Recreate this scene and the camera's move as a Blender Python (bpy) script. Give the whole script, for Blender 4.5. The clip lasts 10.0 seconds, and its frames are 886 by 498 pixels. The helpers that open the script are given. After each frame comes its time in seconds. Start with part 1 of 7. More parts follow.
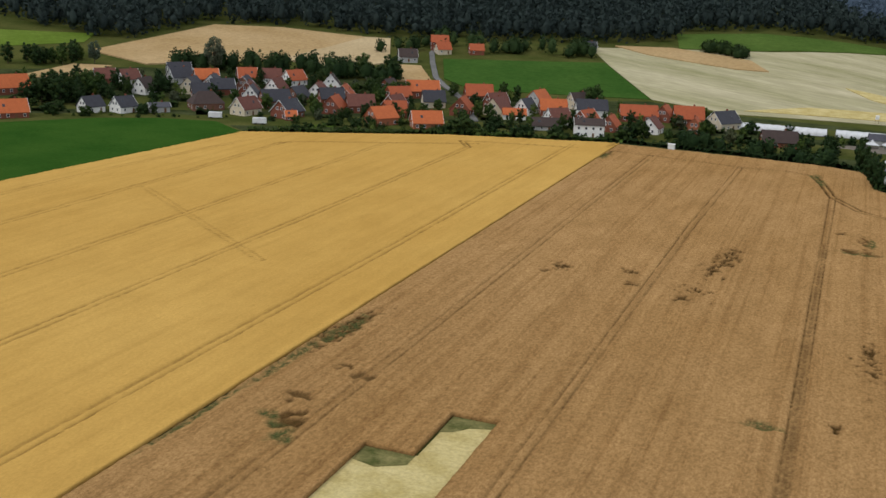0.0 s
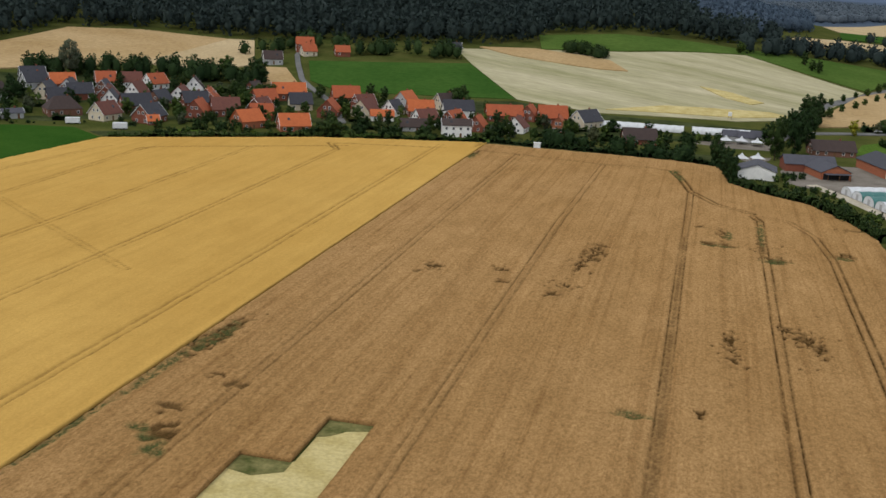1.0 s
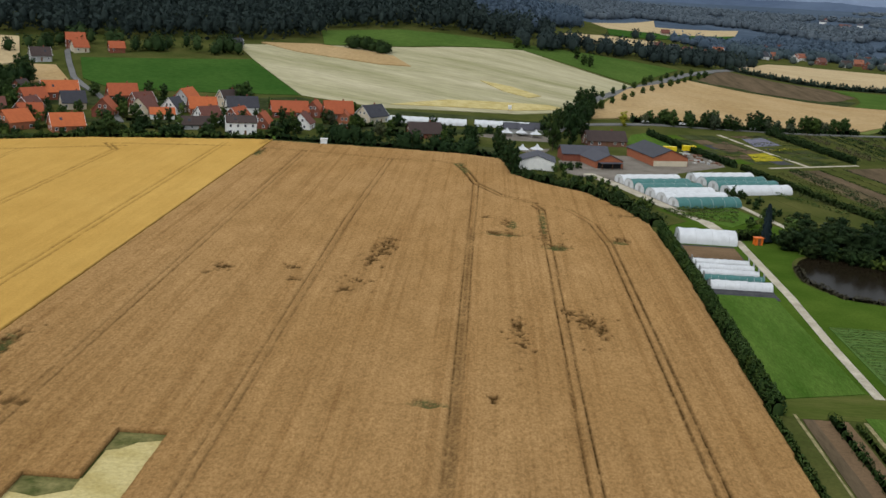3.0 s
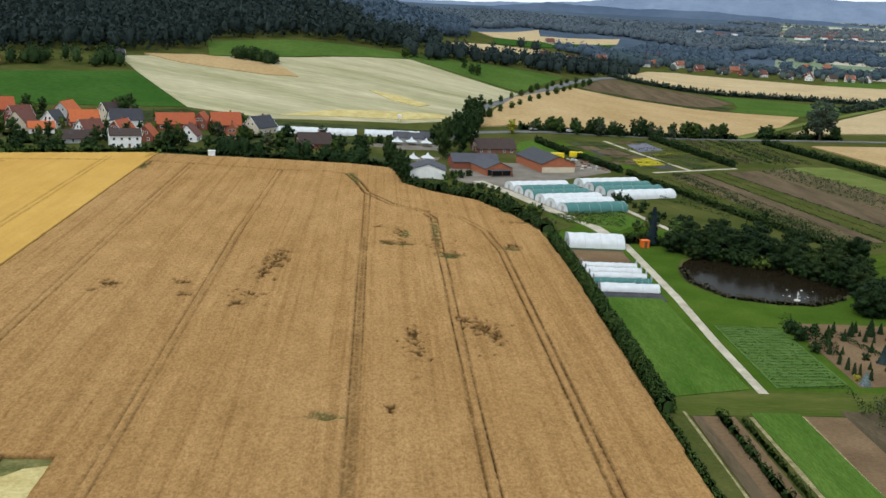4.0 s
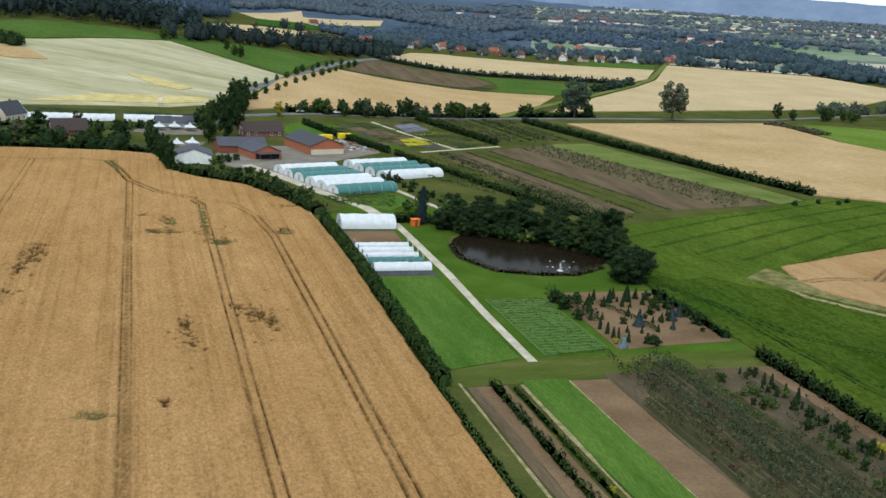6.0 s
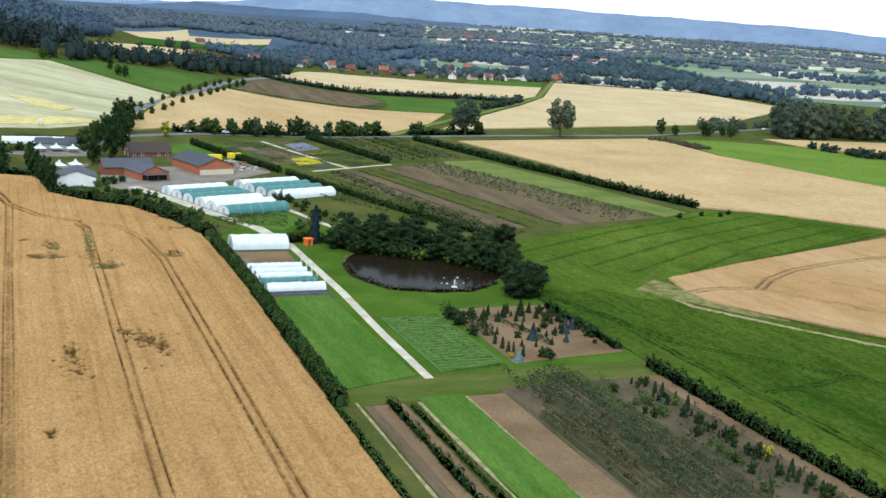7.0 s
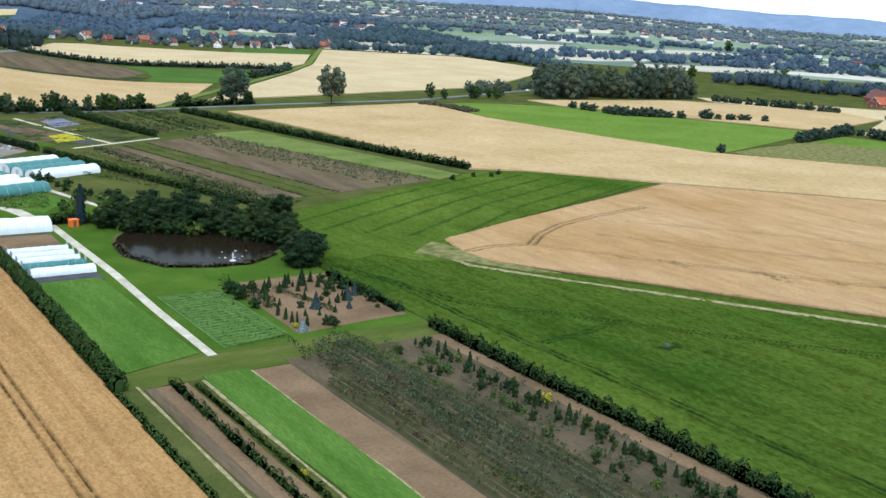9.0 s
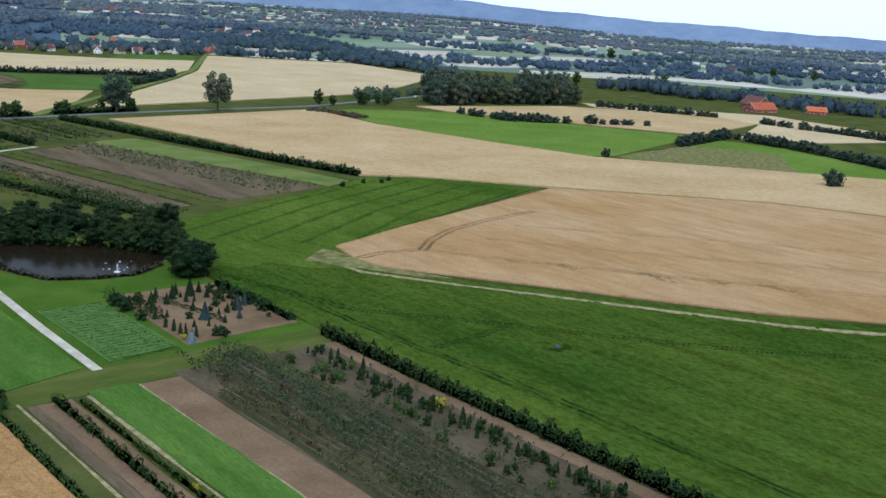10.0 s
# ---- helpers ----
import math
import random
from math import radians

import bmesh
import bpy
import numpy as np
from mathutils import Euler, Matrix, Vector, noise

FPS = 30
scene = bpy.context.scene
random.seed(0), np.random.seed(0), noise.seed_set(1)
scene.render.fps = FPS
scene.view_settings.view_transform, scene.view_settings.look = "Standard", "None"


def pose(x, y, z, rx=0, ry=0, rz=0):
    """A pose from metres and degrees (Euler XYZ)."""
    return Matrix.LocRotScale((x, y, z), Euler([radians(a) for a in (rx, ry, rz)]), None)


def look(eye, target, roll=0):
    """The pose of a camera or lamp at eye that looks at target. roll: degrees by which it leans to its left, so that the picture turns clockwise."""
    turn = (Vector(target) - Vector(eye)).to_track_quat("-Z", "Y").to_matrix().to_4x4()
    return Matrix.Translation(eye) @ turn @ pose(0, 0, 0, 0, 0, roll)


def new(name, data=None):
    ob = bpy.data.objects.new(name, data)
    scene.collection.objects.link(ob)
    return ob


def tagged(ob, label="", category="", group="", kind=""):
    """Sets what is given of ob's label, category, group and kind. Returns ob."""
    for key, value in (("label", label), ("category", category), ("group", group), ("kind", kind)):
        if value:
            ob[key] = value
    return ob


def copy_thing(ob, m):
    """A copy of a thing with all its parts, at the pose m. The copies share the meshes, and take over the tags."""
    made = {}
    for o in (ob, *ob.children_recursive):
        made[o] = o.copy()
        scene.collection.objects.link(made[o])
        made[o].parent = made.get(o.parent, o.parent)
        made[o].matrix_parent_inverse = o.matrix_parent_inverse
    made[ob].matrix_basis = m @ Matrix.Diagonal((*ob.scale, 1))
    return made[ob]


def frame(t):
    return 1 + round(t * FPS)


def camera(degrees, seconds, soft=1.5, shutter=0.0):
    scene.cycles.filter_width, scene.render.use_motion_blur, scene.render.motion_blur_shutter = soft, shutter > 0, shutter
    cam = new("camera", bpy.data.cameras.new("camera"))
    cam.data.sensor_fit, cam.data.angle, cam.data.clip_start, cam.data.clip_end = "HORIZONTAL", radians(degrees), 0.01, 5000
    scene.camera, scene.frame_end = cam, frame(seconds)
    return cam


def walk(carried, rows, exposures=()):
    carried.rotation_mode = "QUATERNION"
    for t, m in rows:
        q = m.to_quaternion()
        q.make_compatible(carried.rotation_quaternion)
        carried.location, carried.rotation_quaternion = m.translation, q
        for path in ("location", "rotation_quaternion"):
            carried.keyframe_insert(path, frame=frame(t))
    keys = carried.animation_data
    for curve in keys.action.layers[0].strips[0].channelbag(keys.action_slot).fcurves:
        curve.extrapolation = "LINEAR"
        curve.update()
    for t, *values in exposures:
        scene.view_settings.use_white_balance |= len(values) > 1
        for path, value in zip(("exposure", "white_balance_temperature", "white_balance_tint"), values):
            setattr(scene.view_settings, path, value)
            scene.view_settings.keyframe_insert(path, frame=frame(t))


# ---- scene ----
# ---------------------------------------------------------------- camera
cam = camera(45.94, 10.0, soft=1.5)
EYE = 70.0
PATH = [
    (0.0, 20.8, -14.951, 2.494), (0.5, 16.901, -14.802, 2.729), (1.0, 13.55, -14.561, 2.666),
    (1.5, 10.446, -14.482, 2.711), (2.0, 7.432, -14.419, 2.836), (2.5, 4.656, -14.514, 3.056),
    (4.0, -4.209, -13.378, 3.208), (4.5, -7.207, -13.597, 2.93), (5.0, -10.504, -14.147, 2.957),
    (5.5, -13.815, -14.169, 3.356), (7.0, -22.884, -12.243, 3.85), (7.5, -25.573, -12.107, 3.261),
    (8.0, -28.525, -12.534, 2.905), (8.5, -31.938, -13.154, 3.162), (9.0, -35.345, -13.259, 3.321),
    (9.5, -38.313, -12.923, 3.487), (10.0, -41.415, -12.561, 3.655),
]
walk(cam, [(t, pose(0, 0, EYE, 0, 0, yaw) @ pose(0, 0, 0, 90 + pitch, 0, 0) @ pose(0, 0, 0, 0, 0, roll))
           for t, yaw, pitch, roll in PATH], exposures=[(0.0, -0.09, 6450, 10), (2.5, -0.12, 6400, 9), (4.5, 0.32, 6060, 3), (5.5, 0.23, 5980, 3), (7.0, 0.73, 5660, 1),
                                                       (8.5, 0.80, 5520, 2), (9.0, 0.80, 5440, 3), (9.5, 0.80, 5320, 4), (10.0, 0.32, 5200, 6)])

# ---------------------------------------------------------------- sky and sun
SUN_ELEVATION, SUN_AZIMUTH = 48.0, 215.0   # degrees; azimuth clockwise from +y
world = bpy.data.worlds.new("sky")
scene.world = world
world.use_nodes = True
wn = world.node_tree
sky = wn.nodes.new("ShaderNodeTexSky")
sky.sky_type, sky.sun_disc = "NISHITA", False
sky.sun_elevation, sky.sun_rotation = radians(SUN_ELEVATION), radians(SUN_AZIMUTH)
sky.altitude, sky.air_density, sky.dust_density, sky.ozone_density = 100, 1.0, 3.0, 1.0
# a thin bright layer of cloud over the blue
cloud = wn.nodes.new("ShaderNodeMix")
cloud.data_type = "RGBA"
cloud.inputs[0].default_value = 0.8
wn.links.new(sky.outputs[0], cloud.inputs[6])
cloud.inputs[7].default_value = (8.6, 9.0, 9.5, 1)
wn.links.new(cloud.outputs[2], wn.nodes["Background"].inputs[0])
wn.nodes["Background"].inputs[1].default_value = 0.12
sun = new("sun", bpy.data.lights.new("sun", "SUN"))
sun.data.energy, sun.data.angle, sun.data.color = 1.0, radians(12), (1.0, 0.95, 0.88)
_a, _e = radians(SUN_AZIMUTH), radians(SUN_ELEVATION)
sun.matrix_world = look((0, 0, 0), (-math.sin(_a) * math.cos(_e), -math.cos(_a) * math.cos(_e), -math.sin(_e)))

# ---------------------------------------------------------------- materials
def node_material(name):
    m = bpy.data.materials.new(name)
    m.use_nodes = True
    return m, m.node_tree, m.node_tree.nodes["Principled BSDF"]


def ramp(tree, source, stops):
    r = tree.nodes.new("ShaderNodeValToRGB")
    els = r.color_ramp.elements
    while len(els) < len(stops):
        els.new(0.5)
    for e, (p, c) in zip(els, stops):
        e.position, e.color = p, (*c, 1)
    tree.links.new(source, r.inputs[0])
    return r.outputs[0]


def noise_value(tree, scale, detail=4.0, stretch=(1, 1, 1), rough=0.6, local=False, turn=0.0):
    tex = tree.nodes.new("ShaderNodeTexNoise")
    tex.inputs["Scale"].default_value, tex.inputs["Detail"].default_value = scale, detail
    tex.inputs["Roughness"].default_value = rough
    mp = tree.nodes.new("ShaderNodeMapping")
    mp.inputs["Scale"].default_value = stretch
    if local:
        src = tree.nodes.new("ShaderNodeTexCoord").outputs["Object"]
    else:
        src = tree.nodes.new("ShaderNodeNewGeometry").outputs["Position"]
    if turn:
        way = tree.nodes.new("ShaderNodeMapping")
        way.inputs["Rotation"].default_value = (0, 0, radians(turn))
        tree.links.new(src, way.inputs[0])
        src = way.outputs[0]
    tree.links.new(src, mp.inputs[0])
    tree.links.new(mp.outputs[0], tex.inputs["Vector"])
    return tex.outputs["Fac"]


def mix(tree, a, b, fac, kind="MIX"):
    n = tree.nodes.new("ShaderNodeMix")
    n.data_type, n.blend_type = "RGBA", kind
    for socket, v in ((n.inputs[0], fac), (n.inputs[6], a), (n.inputs[7], b)):
        if isinstance(v, (int, float)):
            socket.default_value = v
        elif isinstance(v, tuple):
            socket.default_value = (*v, 1)
        else:
            tree.links.new(v, socket)
    return n.outputs[2]


def bump(tree, bsdf, height, strength, distance):
    b = tree.nodes.new("ShaderNodeBump")
    b.inputs["Strength"].default_value, b.inputs["Distance"].default_value = strength, distance
    tree.links.new(height, b.inputs["Height"])
    tree.links.new(b.outputs[0], bsdf.inputs["Normal"])


def surface(name, dark, light, big=0.05, fine=2.0, rough=0.85, relief=0.0, stretch=(1, 1, 1), metal=0.0, local=False,
            fine_mix=0.5, spec=0.0, turn=0.0):
    """A two-scale mottled surface between two colours."""
    m, tree, bsdf = node_material(name)
    a = ramp(tree, noise_value(tree, big, 5, stretch, local=local, turn=turn), [(0.3, dark), (0.7, light)])
    f = noise_value(tree, fine, 6, stretch, 0.7, local=local, turn=turn)
    g = ramp(tree, f, [(0.25, (0.35, 0.35, 0.35)), (0.75, (1.25, 1.25, 1.25))])
    col = mix(tree, a, g, fine_mix, "MULTIPLY")
    tree.links.new(col, bsdf.inputs["Base Color"])
    bsdf.inputs["Roughness"].default_value, bsdf.inputs["Metallic"].default_value = rough, metal
    bsdf.inputs["Specular IOR Level"].default_value = spec
    if relief:
        bump(tree, bsdf, f, 0.8, relief)
    return m


def leafage(name, dark, light, glow=0.3):
    """Leaves: each small clump has a shade of its own, and lets some light through."""
    m, tree, bsdf = node_material(name)
    isl = tree.nodes.new("ShaderNodeNewGeometry").outputs["Random Per Island"]
    ob = tree.nodes.new("ShaderNodeObjectInfo").outputs["Random"]
    col = ramp(tree, isl, [(0.0, dark), (1.0, light)])
    tint = ramp(tree, ob, [(0.0, (0.72, 0.8, 0.8)), (0.5, (1, 1, 1)), (1.0, (1.25, 1.1, 0.85))])
    col = mix(tree, col, tint, 0.9, "MULTIPLY")
    tree.links.new(col, bsdf.inputs["Base Color"])
    bsdf.inputs["Roughness"].default_value = 0.7
    bsdf.inputs["Specular IOR Level"].default_value = 0.05
    tr = tree.nodes.new("ShaderNodeBsdfTranslucent")
    tree.links.new(col, tr.inputs[0])
    mx = tree.nodes.new("ShaderNodeMixShader")
    mx.inputs[0].default_value = glow
    tree.links.new(bsdf.outputs[0], mx.inputs[1])
    tree.links.new(tr.outputs[0], mx.inputs[2])
    tree.links.new(mx.outputs[0], tree.nodes["Material Output"].inputs[0])
    return m


def crop(name, dark, light, trodden_and_foot, rows=0.0, row_gap=3.0, soil=(0.1, 0.075, 0.05), fine=3.2, relief=0.3, grain=0.75, blotch=0.75):
    """A standing crop: broad and fine mottling, drill rows along y, and trampled places and darker edge feet from the
    mesh's mask.
    """
    m, tree, bsdf = node_material(name)
    a = ramp(tree, noise_value(tree, 0.018, 5, (1, 0.6, 1)), [(0.3, dark), (0.7, light)])
    b = noise_value(tree, 0.16, 6, (1, 0.35, 1), 0.7)
    col = mix(tree, a, ramp(tree, b, [(0.3, (0.8, 0.78, 0.74)), (0.7, (1.12, 1.12, 1.12))]), blotch, "MULTIPLY")
    f = noise_value(tree, fine, 5, (1, 0.6, 1), 0.8)
    col = mix(tree, col, ramp(tree, f, [(0.3, (0.4, 0.37, 0.33)), (0.66, (1.2, 1.2, 1.2))]), grain, "MULTIPLY")
    if rows:
        lines = noise_value(tree, 1 / row_gap, 3, (1, 0.012, 1), 0.65)
        dots = noise_value(tree, 0.9, 3, (1, 0.35, 1), 0.7)
        k = tree.nodes.new("ShaderNodeMath")
        k.operation = "MULTIPLY"
        tree.links.new(lines, k.inputs[0])
        tree.links.new(ramp(tree, dots, [(0.3, (0.78, 0.78, 0.78)), (0.7, (1, 1, 1))]), k.inputs[1])
        col = mix(tree, col, ramp(tree, k.outputs[0], [(0.34, (1.05, 1.05, 1.05)), (0.46, (0.97, 0.96, 0.95)), (0.6, (0.68, 0.63, 0.57))]), rows, "MULTIPLY")
    at = tree.nodes.new("ShaderNodeAttribute")
    at.attribute_name = "trodden_and_foot"
    worn = ramp(tree, f, [(0.3, soil), (0.65, trodden_and_foot)])
    sharp = ramp(tree, at.outputs["Fac"], [(0.12, (0, 0, 0)), (0.85, (1, 1, 1))])
    col = mix(tree, col, worn, sharp)
    weeds = tree.nodes.new("ShaderNodeAttribute")
    weeds.attribute_name = "weedy"
    patchy = tree.nodes.new("ShaderNodeMath")
    patchy.operation = "MULTIPLY"
    tree.links.new(weeds.outputs["Fac"], patchy.inputs[0])
    tree.links.new(ramp(tree, noise_value(tree, 0.9, 5, (1, 0.7, 1), 0.7), [(0.36, (0, 0, 0)), (0.56, (1, 1, 1))]), patchy.inputs[1])
    col = mix(tree, col, ramp(tree, f, [(0.3, (0.03, 0.036, 0.012)), (0.7, (0.125, 0.13, 0.045))]), patchy.outputs[0])
    tree.links.new(col, bsdf.inputs["Base Color"])
    bsdf.inputs["Roughness"].default_value = 0.9
    bsdf.inputs["Specular IOR Level"].default_value = 0.0
    bump(tree, bsdf, f, 0.8, relief)
    return m


def plain(name, colour, rough=0.6, metal=0.0, wear=0.25, scale=1.5):
    return surface(name, tuple(c * 0.82 for c in colour), colour, big=scale * 0.3, fine=scale * 4, rough=rough, metal=metal,
                   local=True, fine_mix=wear, spec=0.12)


# ---------------------------------------------------------------- mesh helpers
def ease(a, b, x):
    t = min(1.0, max(0.0, (x - a) / (b - a)))
    return t * t * (3 - 2 * t)


def land(x, y):
    """Height of the land: flat near by, a wooded slope to the north-west, a plain that climbs gently to the ridge."""
    r = math.hypot(x, y)
    if r < 480:
        return 0.0
    az = math.degrees(math.atan2(-x, y)) - 20.8
    w = ease(-40, -17, az) * (1 - ease(90, 150, az))
    d = r - 480
    z = w * 0.12 * min(d * d / (d + 60), 400 + 500 * ease(-24, -12, az))
    s = max(0.0, r - 1650)
    return z + (1 - w) * (0.027 - 0.013 * ease(-60, -74, az)) * s * s / (s + 500)


def mesh_of(name, verts, faces, material, smooth=False, normals=None):
    me = bpy.data.meshes.new(name)
    me.from_pydata([tuple(v) for v in verts], [], [tuple(f) for f in faces])
    for m in (material if isinstance(material, (list, tuple)) else (material,)):
        me.materials.append(m)
    if smooth or normals is not None:
        me.polygons.foreach_set("use_smooth", [True] * len(me.polygons))
    me.update()
    if normals is not None:
        me.normals_split_custom_set_from_vertices(normals)
    return me


def put(name, me, parent=None, label="", m=None):
    ob = new(name, me)
    if parent is not None:
        ob.parent = parent
    if m is not None:
        ob.matrix_basis = m
    if label:
        ob["label"] = label
    return ob


def from_bm(name, bm, material, smooth=False):
    me = bpy.data.meshes.new(name)
    bm.normal_update()
    bm.to_mesh(me)
    bm.free()
    for mm in (material if isinstance(material, (list, tuple)) else (material,)):
        me.materials.append(mm)
    if smooth:
        me.polygons.foreach_set("use_smooth", [True] * len(me.polygons))
    return me


def box_bm(bm, x0, x1, y0, y1, z0, z1):
    vs = [bm.verts.new(p) for p in ((x0, y0, z0), (x1, y0, z0), (x1, y1, z0), (x0, y1, z0),
                                    (x0, y0, z1), (x1, y0, z1), (x1, y1, z1), (x0, y1, z1))]
    for f in ((3, 2, 1, 0), (4, 5, 6, 7), (0, 1, 5, 4), (1, 2, 6, 5), (2, 3, 7, 6), (3, 0, 4, 7)):
        bm.faces.new([vs[i] for i in f])


def box_mesh(name, x0, x1, y0, y1, z0, z1, material, bevel=0.0):
    bm = bmesh.new()
    box_bm(bm, x0, x1, y0, y1, z0, z1)
    if bevel:
        bmesh.ops.bevel(bm, geom=bm.edges[:], offset=bevel, segments=1, affect="EDGES")
    return from_bm(name, bm, material)


def inside(poly, x, y):
    hit, j = False, len(poly) - 1
    for i in range(len(poly)):
        (xi, yi), (xj, yj) = poly[i], poly[j]
        if (yi > y) != (yj > y) and x < (xj - xi) * (y - yi) / (yj - yi) + xi:
            hit = not hit
        j = i
    return hit


def from_line(line, x, y):
    """Distance arrays from points to a polyline."""
    best = np.full(np.shape(x), 1e9)
    for (ax, ay), (bx, by) in zip(line, line[1:]):
        dx, dy = bx - ax, by - ay
        t = np.clip(((x - ax) * dx + (y - ay) * dy) / (dx * dx + dy * dy), 0, 1)
        best = np.minimum(best, np.hypot(x - ax - t * dx, y - ay - t * dy))
    return best


def lumps(x, y, scale, seed):
    """Cheap smooth noise arrays, about -1 to 1."""
    rng = np.random.RandomState(seed)
    v = np.zeros(np.shape(x))
    for k in range(7):
        a, f, p = rng.uniform(0, math.pi), rng.uniform(0.6, 1.8) / scale, rng.uniform(0, 6.3)
        v += np.sin((x * math.cos(a) + y * math.sin(a)) * f * 6.28 + p + 1.3 * np.sin((x * math.sin(a) - y * math.cos(a)) * f * 3.1 + k))
    return v / 4.0


def patch(name, outline, material, label, category="field", height=0.05, step=60.0, ragged=0.0):
    """A flat field draped over the land, with a low edge that goes down into the ground."""
    bm = bmesh.new()
    pts = []
    rng = random.Random(len(name) * 7 + int(outline[0][0]))
    for i, (x, y) in enumerate(outline):
        nx, ny = outline[(i + 1) % len(outline)]
        n = max(1, int(math.hypot(nx - x, ny - y) / (12 if ragged else 1e9)))
        for k in range(n):
            j = ragged if 0 < k else 0
            pts.append((x + (nx - x) * k / n + rng.uniform(-j, j), y + (ny - y) * k / n + rng.uniform(-j, j)))
    bm.faces.new([bm.verts.new((x, y, 0)) for x, y in pts])
    xs, ys = [p[0] for p in pts], [p[1] for p in pts]
    for axis, lo, hi in ((0, min(xs), max(xs)), (1, min(ys), max(ys))):
        c = lo + step * 0.5
        while c < hi:
            co, no = ((c, 0, 0), (1, 0, 0)) if axis == 0 else ((0, c, 0), (0, 1, 0))
            bmesh.ops.bisect_plane(bm, geom=bm.verts[:] + bm.edges[:] + bm.faces[:], plane_co=co, plane_no=no)
            c += step
    bmesh.ops.triangulate(bm, faces=bm.faces[:])
    bm.normal_update()
    for f in bm.faces:
        if f.normal.z < 0:
            f.normal_flip()
    rim = [e for e in bm.edges if e.is_boundary]
    low = bmesh.ops.extrude_edge_only(bm, edges=rim)["geom"]
    low = {v for v in low if isinstance(v, bmesh.types.BMVert)}
    for v in bm.verts:
        v.co.z = land(v.co.x, v.co.y) + (-0.5 if v in low else height)
    return tagged(put(name, from_bm(name, bm, material)), label, category, kind="structure")


def crop_field(name, outline, material, label, sx, sy, height, tracks=(), track=0.32, gauge=0.95, blobs=(), cut=None, sway=0.06, seed=1, greens=()):
    """A crop as a fine relief: wheel tracks pressed in, lodged spots, and a cut-out plot."""
    xs, ys = [p[0] for p in outline], [p[1] for p in outline]
    nx, ny = int((max(xs) - min(xs)) / sx) + 1, int((max(ys) - min(ys)) / sy) + 1
    gx, gy = np.meshgrid(min(xs) + np.arange(nx + 1) * sx, min(ys) + np.arange(ny + 1) * sy, indexing="ij")
    rng = np.random.RandomState(seed)
    worn, floor = np.zeros(gx.shape), np.zeros(gx.shape)
    z = height + sway * lumps(gx, gy, 9.0, seed) + rng.uniform(-sway, sway, gx.shape)
    for line in tracks:
        amount, wide, gap = 0.72, track, gauge
        if isinstance(line, tuple):
            line, amount, wide, gap = line
        d = np.abs(from_line(line, gx, gy) - gap)
        k = amount * np.clip(1.25 - d / wide, 0, 1) * np.clip(0.85 + 0.22 * lumps(gx, gy, 17.0, seed + 3) + 0.3 * lumps(gx, gy, 2.1, seed + 5) + 0.15 * rng.normal(size=gx.shape), 0.3, 1.1)
        worn = np.maximum(worn, k)
    for bx, by, rx, ry, amount in blobs:
        i0, i1 = (int(np.clip((bx + s * 1.8 * rx - min(xs)) / sx + (s > 0), 0, nx + 1)) for s in (-1, 1))
        j0, j1 = (int(np.clip((by + s * 1.8 * ry - min(ys)) / sy + (s > 0), 0, ny + 1)) for s in (-1, 1))
        if i1 <= i0 or j1 <= j0:
            continue
        hx, hy = gx[i0:i1, j0:j1], gy[i0:i1, j0:j1]
        d = np.hypot((hx - bx) / rx, (hy - by) / ry)
        k = amount * np.clip(2.6 * (1.0 - d + 0.8 * lumps(hx, hy, min(rx, ry) * 1.6 + 0.8, seed + int(bx * 7 + by) % 97)), 0, 1) * (d < 1.7)
        worn[i0:i1, j0:j1] = np.maximum(worn[i0:i1, j0:j1], k)
    weedy = np.zeros(gx.shape)
    for bx, by, rx, ry, lean in greens:
        ux, uy = gx - bx, gy - by
        c, s = math.cos(radians(lean)), math.sin(radians(lean))
        d = np.hypot((ux * c + uy * s) / rx, (uy * c - ux * s) / ry)
        weedy = np.maximum(weedy, np.clip(1.8 * (1.15 - d + 0.35 * lumps(gx, gy, 5.0, seed + 31)), 0, 1) * (d < 1.8))
    z -= np.maximum(worn, 0.45 * weedy) * (height - 0.12)
    keep = np.ones((nx, ny), bool)
    cx, cy = gx[:-1, :-1] + sx / 2, gy[:-1, :-1] + sy / 2
    hit = np.zeros(cx.shape, bool)
    n = len(outline)
    for i in range(n):
        (xi, yi), (xj, yj) = outline[i], outline[i - 1]
        if yi != yj:
            hit ^= ((yi > cy) != (yj > cy)) & (cx < (xj - xi) * (cy - yi) / (yj - yi) + xi)
    keep &= hit
    for x0, x1, y0, y1 in cut or ():
        keep &= ~((cx > x0) & (cx < x1) & (cy > y0) & (cy < y1))
    idx = np.arange((nx + 1) * (ny + 1)).reshape(nx + 1, ny + 1)
    quads = np.stack([idx[:-1, :-1], idx[1:, :-1], idx[1:, 1:], idx[:-1, 1:]], -1)
    verts = np.stack([gx, gy, z], -1).reshape(-1, 3)
    faces = quads[keep].tolist()
    # edges of the crop stand upright down to the ground
    base = len(verts)
    verts = np.vstack([verts, np.stack([gx, gy, np.zeros(gx.shape) - 0.1], -1).reshape(-1, 3)])
    pad = np.zeros((nx + 2, ny + 2), bool)
    pad[1:-1, 1:-1] = keep
    for (di, dj, a, b) in ((-1, 0, 0, 3), (1, 0, 2, 1), (0, -1, 1, 0), (0, 1, 3, 2)):
        edge = keep & ~pad[1 + di:nx + 1 + di, 1 + dj:ny + 1 + dj]
        for q in quads[edge]:
            faces.append([int(q[a]), int(q[b]), int(q[b]) + base, int(q[a]) + base])
    used = np.zeros(len(verts), bool)
    flat = np.array(faces).ravel()
    used[flat] = True
